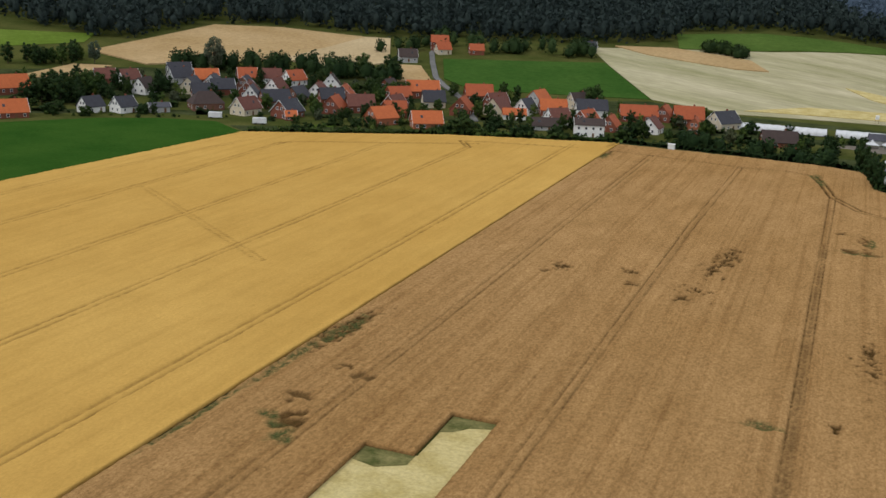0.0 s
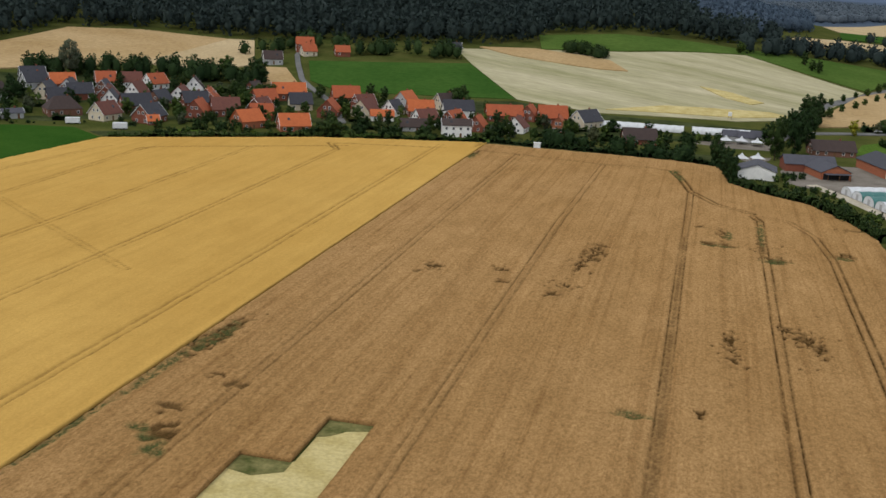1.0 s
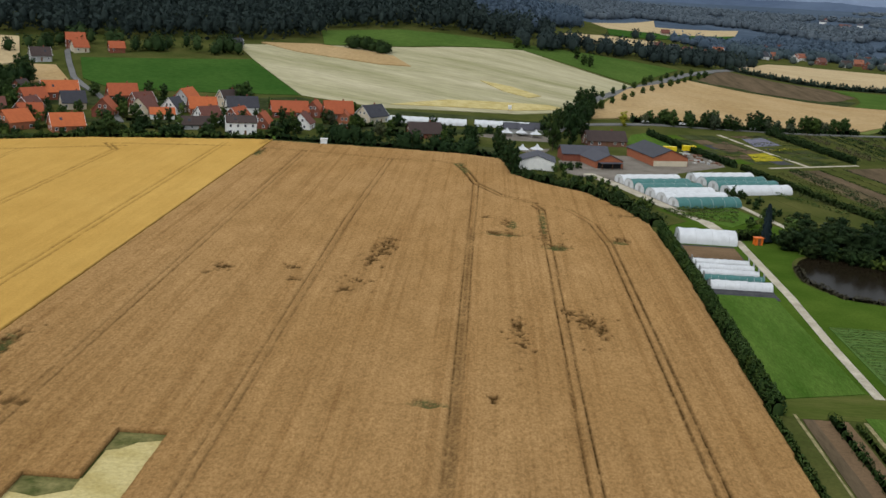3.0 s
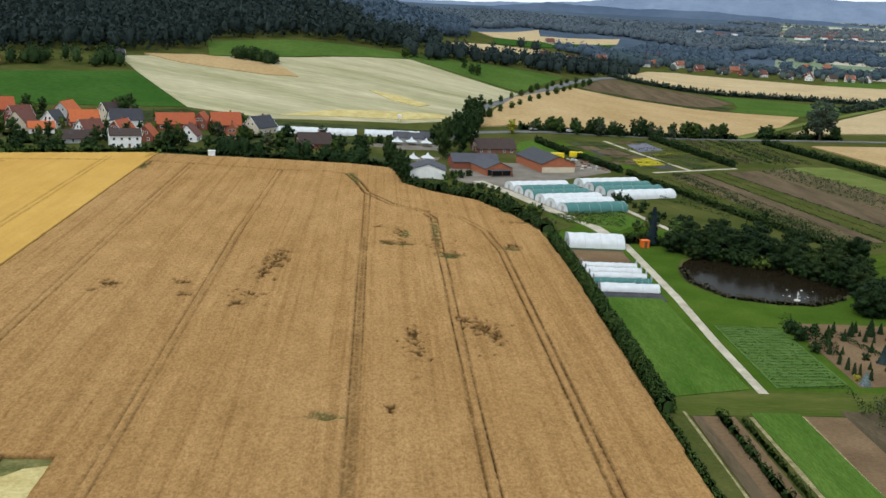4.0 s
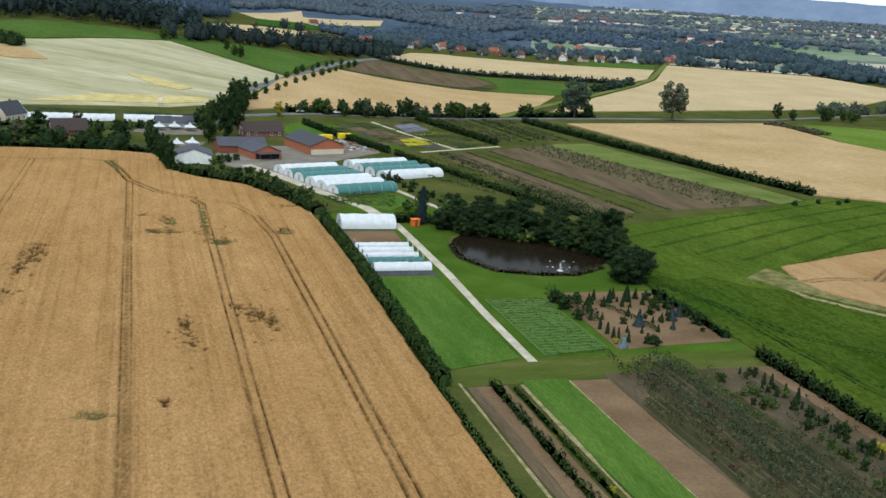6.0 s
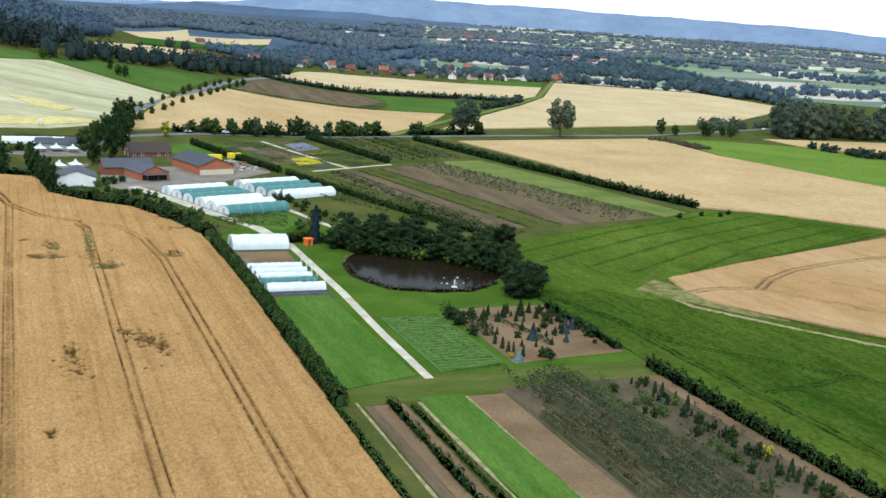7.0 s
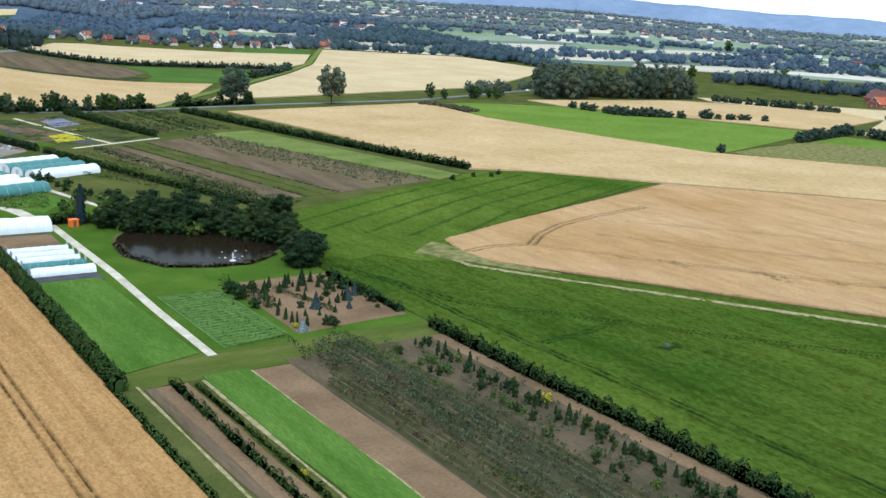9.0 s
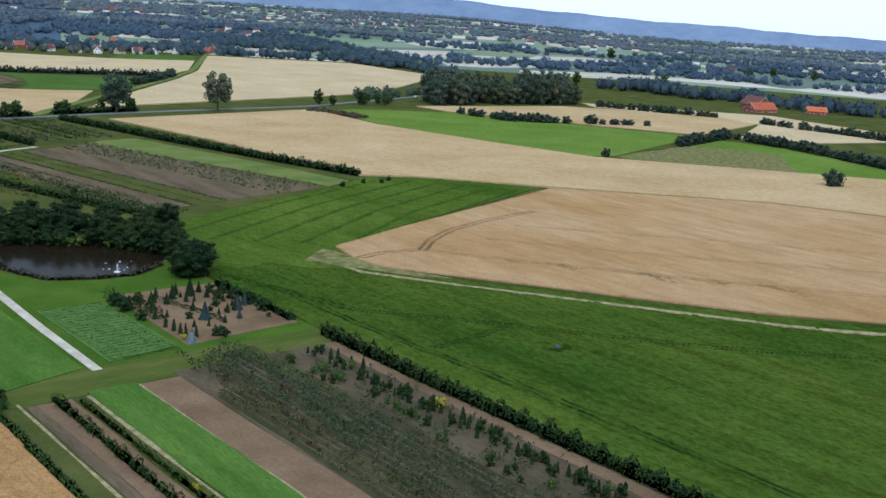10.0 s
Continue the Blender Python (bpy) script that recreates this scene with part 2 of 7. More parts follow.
    remap = np.cumsum(used) - 1
    me = bpy.data.meshes.new(name)
    vv = verts[used]
    ff = remap[np.array(faces)]
    me.vertices.add(len(vv))
    me.vertices.foreach_set("co", vv.ravel())
    me.loops.add(ff.size)
    me.loops.foreach_set("vertex_index", ff.ravel().astype(np.int32))
    me.polygons.add(len(ff))
    me.polygons.foreach_set("loop_start", np.arange(0, ff.size, 4, dtype=np.int32))
    me.update(calc_edges=True)
    me.validate()
    at = me.attributes.new("trodden_and_foot", "FLOAT", "POINT")
    # the foot of the upright edges is masked too, so they darken downwards
    mask = np.concatenate([worn.ravel(), np.maximum(worn.ravel(), 0.7)])[used]
    at.data.foreach_set("value", mask.astype(np.float32))
    at = me.attributes.new("weedy", "FLOAT", "POINT")
    at.data.foreach_set("value", np.concatenate([weedy.ravel(), weedy.ravel()])[used].astype(np.float32))
    me.materials.append(material)
    return tagged(put(name, me), label, "crop field", kind="structure")


# ---------------------------------------------------------------- plants
def unit(v):
    return v / np.maximum(1e-6, np.linalg.norm(v, axis=1))[:, None]


def cards(rng, centres, size, flat=0.0, out=None):
    """Small leaf clumps: a randomly turned, folded quad at every centre. With out (a way for each centre), the quads face
    outwards, and the normals of a soft crown are given as well."""
    n = len(centres)
    a = rng.normal(size=(n, 3))
    a[:, 2] *= 1 - flat
    a /= np.linalg.norm(a, axis=1)[:, None]
    b = rng.normal(size=(n, 3))
    b -= a * (a * b).sum(1)[:, None]
    b /= np.linalg.norm(b, axis=1)[:, None]
    s = size * rng.uniform(0.6, 1.35, n)[:, None]
    a, b = a * s, b * s * 0.75
    if out is not None:
        out = unit(out)
        b = np.where(((np.cross(a, b) * out).sum(1) > 0)[:, None], b, -b)
    v = np.stack([centres - a, centres - b, centres + a, centres + b * 0.9], 1).reshape(-1, 3)
    f = np.arange(4 * n).reshape(n, 4)
    if out is None:
        return v, f
    soft = unit(out + unit(np.cross(a, b)) * 0.45 + (0, 0, 0.12))
    return v, f, np.repeat(soft, 4, axis=0)


def crown_points(rng, lobes, per_area):
    """Points near the skin of several ellipsoid lobes; those deep inside another lobe are left out."""
    out = []
    for i, (cx, cy, cz, rx, ry, rz) in enumerate(lobes):
        n = int(per_area * (rx * ry + ry * rz + rx * rz))
        d = rng.normal(size=(n, 3))
        d /= np.linalg.norm(d, axis=1)[:, None]
        d *= rng.uniform(0.72, 1.08, n)[:, None]
        p = d * (rx, ry, rz) + (cx, cy, cz)
        for j, (ox, oy, oz, qx, qy, qz) in enumerate(lobes):
            if j != i:
                p = p[(((p - (ox, oy, oz)) / (qx, qy, qz)) ** 2).sum(1) > 0.5]
        out.append(np.hstack([p, (p - (cx, cy, cz)) / (rx, ry, rz)]))
    return np.vstack(out)


def ball(detail=1):
    bm = bmesh.new()
    bmesh.ops.create_icosphere(bm, subdivisions=detail, radius=1.0)
    v = np.array([x.co[:] for x in bm.verts])
    f = np.array([[x.index for x in p.verts] for p in bm.faces])
    bm.free()
    return v, f


def cones(rng, rods):
    """Tapered six-sided rods: (start, end, radius at the start, at the end)."""
    vs, fs = [], []
    for p, q, r0, r1 in rods:
        p, q = np.array(p, float), np.array(q, float)
        d = (q - p) / max(1e-6, np.linalg.norm(q - p))
        s = np.cross(d, (0.3, 1, 0.1) if abs(d[2]) > 0.7 else (0, 0, 1))
        s /= np.linalg.norm(s)
        t = np.cross(d, s)
        o = len(vs) * 12
        ring = []
        for c, r in ((p, r0), (q, r1)):
            for k in range(6):
                ring.append(c + r * (math.cos(k * math.pi / 3) * s + math.sin(k * math.pi / 3) * t))
        vs.append(np.array(ring))
        for k in range(6):
            fs.append([o + k, o + (k + 1) % 6, o + 6 + (k + 1) % 6, o + 6 + k])
    return np.vstack(vs), fs


def make_crown(name, rng, lobes, per_area, size, material, core=0.72):
    pts = crown_points(rng, lobes, per_area)
    mid = np.mean([q[:3] for q in lobes], axis=0)
    v, f, soft = cards(rng, pts[:, :3], size, out=pts[:, 3:] + 0.5 * unit(pts[:, :3] - mid))
    f = f.tolist()
    bv, bf = ball(1)
    allv, alln = [v], [soft]
    o = len(v)
    for cx, cy, cz, rx, ry, rz in lobes:
        w = bv * (rx, ry, rz) * core * (1 + 0.12 * rng.normal(size=(len(bv), 1))) + (cx, cy, cz)
        allv.append(w)
        alln.append(unit(bv + 0.0))
        f += (bf + o).tolist()
        o += len(w)
    return mesh_of(name, np.vstack(allv), f, material, normals=np.vstack(alln))


def tree_kind(seed, height, spread, trunk, leaf_mat, bark, lobes=9, leaf=0.42, density=7.0, base=0.25, gap=0.0):
    """Meshes of one tree: trunk with limbs, and a crown of leaf clumps in lobes."""
    rng = np.random.RandomState(seed)
    lb = []
    for k in range(lobes):
        h = base + (1 - base) * (k + 0.7) / lobes
        a = k * 2.4 + rng.uniform(-0.4, 0.4)
        w = spread * (0.62 * math.sin(math.pi * min(1, max(0.12, (h - base * 0.6) / (1.12 - base * 0.6)))) + 0.08)
        r = spread * rng.uniform(0.28, 0.46) * (1 - 0.35 * max(0, h - 0.7) / 0.3)
        lb.append((w * math.cos(a), w * math.sin(a), height * h - r * 0.4, r, r * rng.uniform(0.8, 1.1), r * rng.uniform(0.75, 1.05)))
    if gap == 0:
        lb.append((0, 0, height * (base + 0.5 * (1 - base)), spread * 0.55, spread * 0.55, height * (1 - base) * 0.42))
    crown = make_crown("crown", rng, lb, density, leaf, leaf_mat, core=0.72 if gap == 0 else 0.45)
    rods = [((0, 0, -0.3), (0.1, 0, height * 0.35), trunk, trunk * 0.75), ((0.1, 0, height * 0.35), (0, 0.1, height * 0.85), trunk * 0.75, trunk * 0.2)]
    for cx, cy, cz, r, _, _ in lb[:lobes]:
        z0 = max(height * 0.18, cz * 0.62)
        rods.append(((0.05, 0, z0), (cx, cy, cz), trunk * 0.38, trunk * 0.1))
    tv, tf = cones(rng, rods)
    return mesh_of("trunk", tv, tf, bark, True), crown


def conifer_kind(seed, height, radius, trunk, leaf_mat, bark, leaf=0.25, n=700, slim=0.0):
    rng = np.random.RandomState(seed)
    h = rng.uniform(0.02, 1, n) ** 1.3
    prof = (1 - h) ** (1.0 - 0.6 * slim) * (0.85 + 0.15 * np.sin(h * 34))
    a = rng.uniform(0, 6.283, n)
    r = radius * prof * rng.uniform(0.7, 1.05, n)
    pts = np.stack([r * np.cos(a), r * np.sin(a), height * (0.04 + 0.96 * h)], 1)
    v, f, soft = cards(rng, pts, leaf, 0.3, out=np.stack([np.cos(a), np.sin(a), np.full(n, 0.45)], 1))
    k = 9
    cv, cf = [], []
    for i in range(k + 1):
        hh = i / k
        for j in range(8):
            q = radius * 0.78 * (1 - hh) ** (1.0 - 0.6 * slim) * rng.uniform(0.85, 1.1) + 0.01
            cv.append((q * math.cos(j * 0.785), q * math.sin(j * 0.785), height * (0.05 + 0.9 * hh)))
    for i in range(k):
        for j in range(8):
            b = len(v) + i * 8
            cf.append([b + j, b + (j + 1) % 8, b + 8 + (j + 1) % 8, b + 8 + j])
    inner = np.array(cv) * (1, 1, 0) + (0, 0, 0.2)
    crown = mesh_of("crown", np.vstack([v, np.array(cv)]), f.tolist() + cf, leaf_mat, normals=np.vstack([soft, unit(inner)]))
    tv, tf = cones(rng, [((0, 0, -0.2), (0, 0, height * 0.5), trunk, trunk * 0.5)])
    return mesh_of("trunk", tv, tf, bark, True), crown


def plant(name, kind, x, y, scale, label, category, group="", turn=None, squash=1.0):
    """One tree or shrub with a trunk and a crown, standing on the land."""
    root = new(name)
    rng = random.Random(int(x * 13 + y * 7))
    root.matrix_basis = Matrix.Translation((x, y, land(x, y))) @ Matrix.Rotation(rng.uniform(0, 6.28) if turn is None else turn, 4, "Z") @ Matrix.Diagonal((scale * squash, scale * squash, scale, 1))
    put("trunk", kind[0], root)
    put("crown", kind[1], root)
    return tagged(root, label, category, group)


def hedge(name, line, width, height, material, label, leaf=0.3, density=5.0, rough=0.25, kind="", category="hedge", gaps=0.0, seed=5, core=True):
    """A hedge along a line: an uneven core clothed in leaf clumps."""
    rng = np.random.RandomState(seed + int(abs(line[0][0])) % 50)
    pts, cores, cf, faced = [], [], [], []
    for (ax, ay), (bx, by) in zip(line, line[1:]):
        ln = math.hypot(bx - ax, by - ay)
        dx, dy = (bx - ax) / ln, (by - ay) / ln
        n = int(density * ln * (height * 2 + width))
        s = rng.uniform(0, ln, n)
        wob = 1 + rough * np.sin(s * 0.9 + ax) * np.sin(s * 0.37 + ay) + rough * 0.6 * np.sin(s * 2.3 + 1)
        if gaps:
            keep = np.sin(s * 0.21 + ax) + np.sin(s * 0.093) > -2 + 2 * gaps
            s, wob = s[keep], wob[keep]
            n = len(s)
        a = rng.uniform(-0.25, math.pi + 0.25, n)
        off = np.sign(np.cos(a)) * np.abs(np.cos(a)) ** 0.6 * width / 2 * wob * rng.uniform(0.75, 1.1, n)
        up = np.clip(np.sin(a), -0.1, 1) ** 1.0
        up = np.where(up > 0, np.maximum(up, 0) ** 0.6, up) * height * wob * rng.uniform(0.8, 1.08, n)
        x, y = ax + dx * s - dy * off, ay + dy * s + dx * off
        zz = np.array([land(px, py) for px, py in zip(x, y)]) + np.maximum(up, 0.05)
        pts.append(np.stack([x, y, zz, -dy * np.cos(a), dx * np.cos(a), np.maximum(np.sin(a), 0.1)], 1))
        m = max(1, int(ln / 4))
        for k in range(m + 1):
            q = k / m * ln
            wb = (1 + rough * math.sin(q * 0.9 + ax) * math.sin(q * 0.37 + ay)) * 0.72
            if gaps and not math.sin(q * 0.21 + ax) + math.sin(q * 0.093) > -2 + 2 * gaps:
                wb = 0.02
            cx, cy = ax + dx * q, ay + dy * q
            z0 = land(cx, cy)
            for o, h in ((-1, -0.2), (-0.9, 0.75), (-0.4, 1.0), (0.4, 1.0), (0.9, 0.75), (1, -0.2)):
                faced.append((-dy * o, dx * o, max(h, 0.05)))
                cores.append((cx - dy * o * width / 2 * wb, cy + dx * o * width / 2 * wb, z0 + h * height * (wb if h > 0 else 1)))
            if k and core:
                b = len(cores) - 12
                for j in range(5):
                    cf.append([b + j, b + j + 1, b + 7 + j, b + 6 + j])
        if core:
            o = len(cores)
            cf += [[o - 6 * (m + 1) + j for j in range(6)], [o - 1 - j for j in range(6)]]
    p = np.vstack(pts)
    v, f, soft = cards(rng, p[:, :3], leaf, out=p[:, 3:])
    cf = [[i + len(v) for i in q] for q in cf]
    if core:
        v, f, soft = np.vstack([v, np.array(cores)]), f.tolist() + cf, np.vstack([soft, unit(np.array(faced))])
    else:
        f = f.tolist()
    me = mesh_of(name, v, f, material, normals=soft)
    return tagged(put(name, me), label, category, kind=kind)


def hedge_of_shrubs(name, line, piece, width, height, material, label, leaf, density, rough):
    """A hedge whose shrubs are parts of their own, each a little wider or lower than the next."""
    root, r = new(name), random.Random(len(name))
    for (ax, ay), (bx, by) in zip(line, line[1:]):
        n = max(1, round(math.hypot(bx - ax, by - ay) / piece))
        for k in range(n):
            p, q = ((ax + (bx - ax) * t / n, ay + (by - ay) * t / n) for t in (k, k + 1.06))
            ob = hedge("shrub", [p, q], width * r.uniform(0.88, 1.12), height * r.uniform(0.92, 1.08), material, "", leaf, density, rough, seed=k)
            ob.parent = root
            del ob["category"]
    return tagged(root, label, "hedge")


def wood(name, spots, material, label, seed=3, square=0.85, per_tree=75, leaf=1.15, tall=(14, 22), wide=(3.6, 5.8), category="forest", dense=0.8, smooth=False):
    """Far woods: many crowns in one mesh, each an uneven core with leaf clumps round it."""
    rng = np.random.RandomState(seed)
    bv, bf = ball(1)
    boxy = np.sign(bv) * np.abs(bv) ** (1, 1, square)
    vs, fs, ns, o = [], [], [], 0
    for x, y in spots:
        h, w = rng.uniform(*tall), rng.uniform(*wide)
        z = land(x, y)
        c = np.array((x, y, z + h * 0.46))
        r = np.array((w, w, h * 0.52))
        core = boxy * r * dense * (1 + (0.1 if dense < 0.9 else 0.05) * rng.normal(size=(len(bv), 1))) + c
        vs.append(core)
        fs.append(np.hstack([bf, np.full((len(bf), 1), -1)]) + np.where(np.array([1, 1, 1, 0]), o, 0))
        o += len(core)
        d = rng.normal(size=(per_tree, 3))
        d[:, 2] = np.abs(d[:, 2]) * 1.3 - 0.6
        d /= np.linalg.norm(d, axis=1)[:, None]
        d[:, 2] = np.sign(d[:, 2]) * np.abs(d[:, 2]) ** 0.7
        lump = 1 + 0.16 * np.sin(d[:, 0] * 5 + x) * np.sin(d[:, 1] * 5 + y)
        p = c + d * r * (lump * rng.uniform(0.82, 1.1, per_tree))[:, None]
        v, f, soft = cards(rng, p, leaf, out=d)
        ns += [unit(bv + (0, 0, 0.3)), soft]
        vs.append(v)
        fs.append(f + o)
        o += len(v)
    faces = [q[:3] if q[3] < 0 else q for q in np.vstack(fs).tolist()]
    return tagged(put(name, mesh_of(name, np.vstack(vs), faces, material, smooth, np.vstack(ns))), label, category, kind="stuff")


def scatter(seed, poly, gap, jitter=0.45):
    rng = random.Random(seed)
    xs, ys = [p[0] for p in poly], [p[1] for p in poly]
    out, x, k = [], min(xs), 0
    while x < max(xs):
        y = min(ys) + (gap * 0.5 if k % 2 else 0)
        while y < max(ys):
            px, py = x + rng.uniform(-jitter, jitter) * gap, y + rng.uniform(-jitter, jitter) * gap
            if inside(poly, px, py):
                out.append((px, py))
            y += gap
        x += gap * 0.87
        k += 1
    return out


# ---------------------------------------------------------------- the materials of this place
M_brown = crop("ripe_barley", (0.380, 0.219, 0.084), (0.456, 0.275, 0.117), (0.118, 0.066, 0.022), rows=0.6, row_gap=1.5, soil=(0.032, 0.019, 0.008), grain=0.8, fine=1.9, relief=0.45)
M_yellow = crop("ripe_wheat", (0.470, 0.276, 0.068), (0.545, 0.336, 0.092), (0.17, 0.095, 0.025), rows=0.2, row_gap=2.2, soil=(0.1, 0.06, 0.02), fine=2.2, relief=0.10, grain=0.28, blotch=0.4)
M_wheat = crop("pale_wheat", (0.36, 0.215, 0.088), (0.475, 0.318, 0.170), (0.13, 0.085, 0.035), rows=0.25, row_gap=4.0, blotch=0.9)
M_meadow = crop("meadow_grass", (0.030, 0.068, 0.009), (0.092, 0.128, 0.019), (0.010, 0.024, 0.006), rows=0.7, row_gap=2.5, relief=0.5, fine=0.9, grain=0.9, blotch=0.9,
                soil=(0.01, 0.024, 0.006))
M_beet = surface("beet_leaves", (0.022, 0.068, 0.010), (0.042, 0.096, 0.015), 0.03, 1.2, relief=0.15)
M_lawn = surface("lawn", (0.040, 0.080, 0.009), (0.080, 0.126, 0.018), 0.06, 1.5, relief=0.06)
M_lush = surface("vegetable_green", (0.055, 0.112, 0.016), (0.10, 0.165, 0.030), 0.09, 1.6, relief=0.15, stretch=(2.2, 0.35, 1), fine_mix=0.75)
M_rough = surface("rough_grass", (0.045, 0.06, 0.014), (0.10, 0.10, 0.030), 0.05, 1.2, relief=0.15)
M_stubble = surface("pale_stubble", (0.42, 0.33, 0.12), (0.60, 0.50, 0.24), 0.18, 1.5, relief=0.12)
M_weeds = surface("green_stubble", (0.075, 0.085, 0.025), (0.24, 0.21, 0.085), 0.35, 1.6, relief=0.1)
M_tan = surface("far_wheat", (0.415, 0.310, 0.168), (0.520, 0.402, 0.235), 0.02, 0.5, relief=0.2)
M_tan_deep = surface("far_barley", (0.365, 0.245, 0.112), (0.470, 0.335, 0.175), 0.022, 0.4, relief=0.2)
M_chalky = surface("mown_rape", (0.285, 0.270, 0.140), (0.50, 0.445, 0.295), 0.03, 0.25, relief=0.2, stretch=(0.28, 1.8, 1), fine_mix=0.5, turn=27)
M_green_far = surface("far_green", (0.030, 0.078, 0.014), (0.052, 0.108, 0.021), 0.02, 0.3, relief=0.15)
M_pasture = surface("slope_pasture", (0.052, 0.098, 0.019), (0.090, 0.140, 0.031), 0.02, 0.3, relief=0.15)
M_green_light = surface("far_pasture", (0.095, 0.150, 0.020), (0.145, 0.200, 0.038), 0.02, 0.3, relief=0.15)
M_soil = surface("bare_soil", (0.120, 0.079, 0.044), (0.215, 0.142, 0.082), 0.06, 1.4, relief=0.06)
M_fallow = surface("fallow_ground", (0.078, 0.070, 0.034), (0.165, 0.122, 0.070), 0.045, 0.9, relief=0.1, stretch=(1.6, 0.5, 1), turn=-20)
M_row_weeds = surface("row_weeds", (0.030, 0.034, 0.014), (0.078, 0.070, 0.034), 0.2, 2.2, relief=0.1, stretch=(1, 0.5, 1))
M_tree_rows = surface("weedy_soil", (0.050, 0.045, 0.026), (0.130, 0.096, 0.060), 0.12, 1.2, relief=0.1, stretch=(1.6, 0.4, 1))
M_pale_green = surface("pale_grass", (0.095, 0.128, 0.030), (0.165, 0.182, 0.055), 0.06, 1.0, relief=0.1)
M_cabbage = surface("cabbage_leaves", (0.07, 0.13, 0.028), (0.105, 0.17, 0.048), 0.2, 1.6, relief=0.1)
M_soil_dark = surface("nursery_soil", (0.078, 0.060, 0.036), (0.162, 0.116, 0.072), 0.09, 0.9, relief=0.12, stretch=(2.0, 0.3, 1))
M_lane = surface("worn_lane", (0.048, 0.078, 0.011), (0.112, 0.116, 0.032), 0.12, 1.2, relief=0.06, stretch=(0.3, 1.4, 1))
M_gravel = surface("pale_gravel", (0.34, 0.30, 0.225), (0.56, 0.50, 0.39), 0.2, 1.5)
M_asphalt = surface("asphalt", (0.13, 0.13, 0.125), (0.20, 0.195, 0.185), 0.08, 3.0)
M_yard = surface("yard_paving", (0.15, 0.13, 0.105), (0.25, 0.22, 0.185), 0.1, 2.0)
M_fabric = surface("ground_fabric", (0.05, 0.05, 0.055), (0.09, 0.09, 0.09), 0.4, 3.0)
M_bark = surface("bark", (0.07, 0.055, 0.04), (0.12, 0.1, 0.08), 0.5, 5.0, local=True)
L_dark = leafage("dark_leaves", (0.014, 0.030, 0.010), (0.040, 0.068, 0.022), 0.2)
L_pond = leafage("pond_leaves", (0.013, 0.026, 0.010), (0.034, 0.056, 0.020), 0.15)
L_mid = leafage("mid_leaves", (0.026, 0.054, 0.013), (0.070, 0.108, 0.030), 0.2)
L_hedge = leafage("hedge_leaves", (0.023, 0.047, 0.011), (0.060, 0.096, 0.026), 0.2)
L_light = leafage("light_leaves", (0.05, 0.09, 0.02), (0.13, 0.18, 0.045))
L_grove = leafage("grove_leaves", (0.066, 0.092, 0.066), (0.145, 0.172, 0.116), 0.35)
# haze is mixed into this leaf colour, for the far hedgerows
L_haze = leafage("hazy_leaves", (0.034, 0.052, 0.038), (0.066, 0.092, 0.064), 0.25)
L_grey = leafage("grey_leaves", (0.045, 0.06, 0.035), (0.11, 0.13, 0.075))
L_yellow = leafage("yellow_leaves", (0.22, 0.2, 0.02), (0.45, 0.4, 0.05))
L_blue = leafage("blue_needles", (0.026, 0.046, 0.046), (0.075, 0.104, 0.108))
# from forest to distant, leaves go bluer and paler: distance haze in the colour
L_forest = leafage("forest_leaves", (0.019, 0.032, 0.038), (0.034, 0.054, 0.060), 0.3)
L_far_haze = leafage("far_hazed_leaves", (0.056, 0.082, 0.098), (0.096, 0.128, 0.142), 0.35)
L_hill_haze = leafage("hill_hazed_leaves", (0.080, 0.110, 0.152), (0.115, 0.150, 0.198), 0.35)
L_distant_haze = leafage("distant_hazed_leaves", (0.105, 0.140, 0.190), (0.140, 0.180, 0.235), 0.35)
L_brown = leafage("brown_twigs", (0.06, 0.05, 0.03), (0.13, 0.11, 0.065))
L_olive = leafage("olive_leaves", (0.045, 0.06, 0.022), (0.11, 0.125, 0.05))
P_white = plain("white_render", (0.80, 0.79, 0.76), 0.8, wear=0.12)
P_cream = plain("cream_render", (0.62, 0.54, 0.40), 0.8)
P_grey = plain("grey_render", (0.42, 0.42, 0.41), 0.8)
P_brick = plain("red_brick", (0.235, 0.082, 0.052), 0.85, wear=0.5, scale=3)
P_orange_brick = plain("orange_brick", (0.38, 0.135, 0.07), 0.85, wear=0.4, scale=3)
P_brown_brick = plain("brown_brick", (0.22, 0.11, 0.075), 0.85, wear=0.5, scale=3)
T_orange = plain("orange_tiles", (0.52, 0.140, 0.050), 0.7, wear=0.5, scale=2)
T_red = plain("red_tiles", (0.40, 0.105, 0.046), 0.75, wear=0.5, scale=2)
T_far = plain("weathered_red_tiles", (0.30, 0.115, 0.07), 0.8, wear=0.4, scale=2)
T_maroon = plain("maroon_tiles", (0.165, 0.068, 0.052), 0.75, wear=0.5, scale=2)
T_brown = plain("brown_tiles", (0.070, 0.050, 0.045), 0.75, wear=0.5, scale=2)
T_dark = plain("slate_tiles", (0.055, 0.055, 0.065), 0.6, wear=0.5, scale=2)
T_sheet = plain("grey_roof_sheet", (0.085, 0.085, 0.10), 0.75, wear=0.35, scale=2)
P_frame = plain("white_frame", (0.78, 0.78, 0.76), 0.5)
P_wood = plain("brown_wood", (0.17, 0.09, 0.045), 0.7)
P_film = plain("white_film", (0.66, 0.67, 0.68), 0.35, wear=0.3)
P_net = plain("green_net", (0.075, 0.19, 0.175), 0.6, wear=0.3)
P_steel = plain("galvanised_steel", (0.5, 0.5, 0.5), 0.4, 0.8)
P_yellow = plain("yellow_paint", (0.80, 0.60, 0.02), 0.4, wear=0.1)
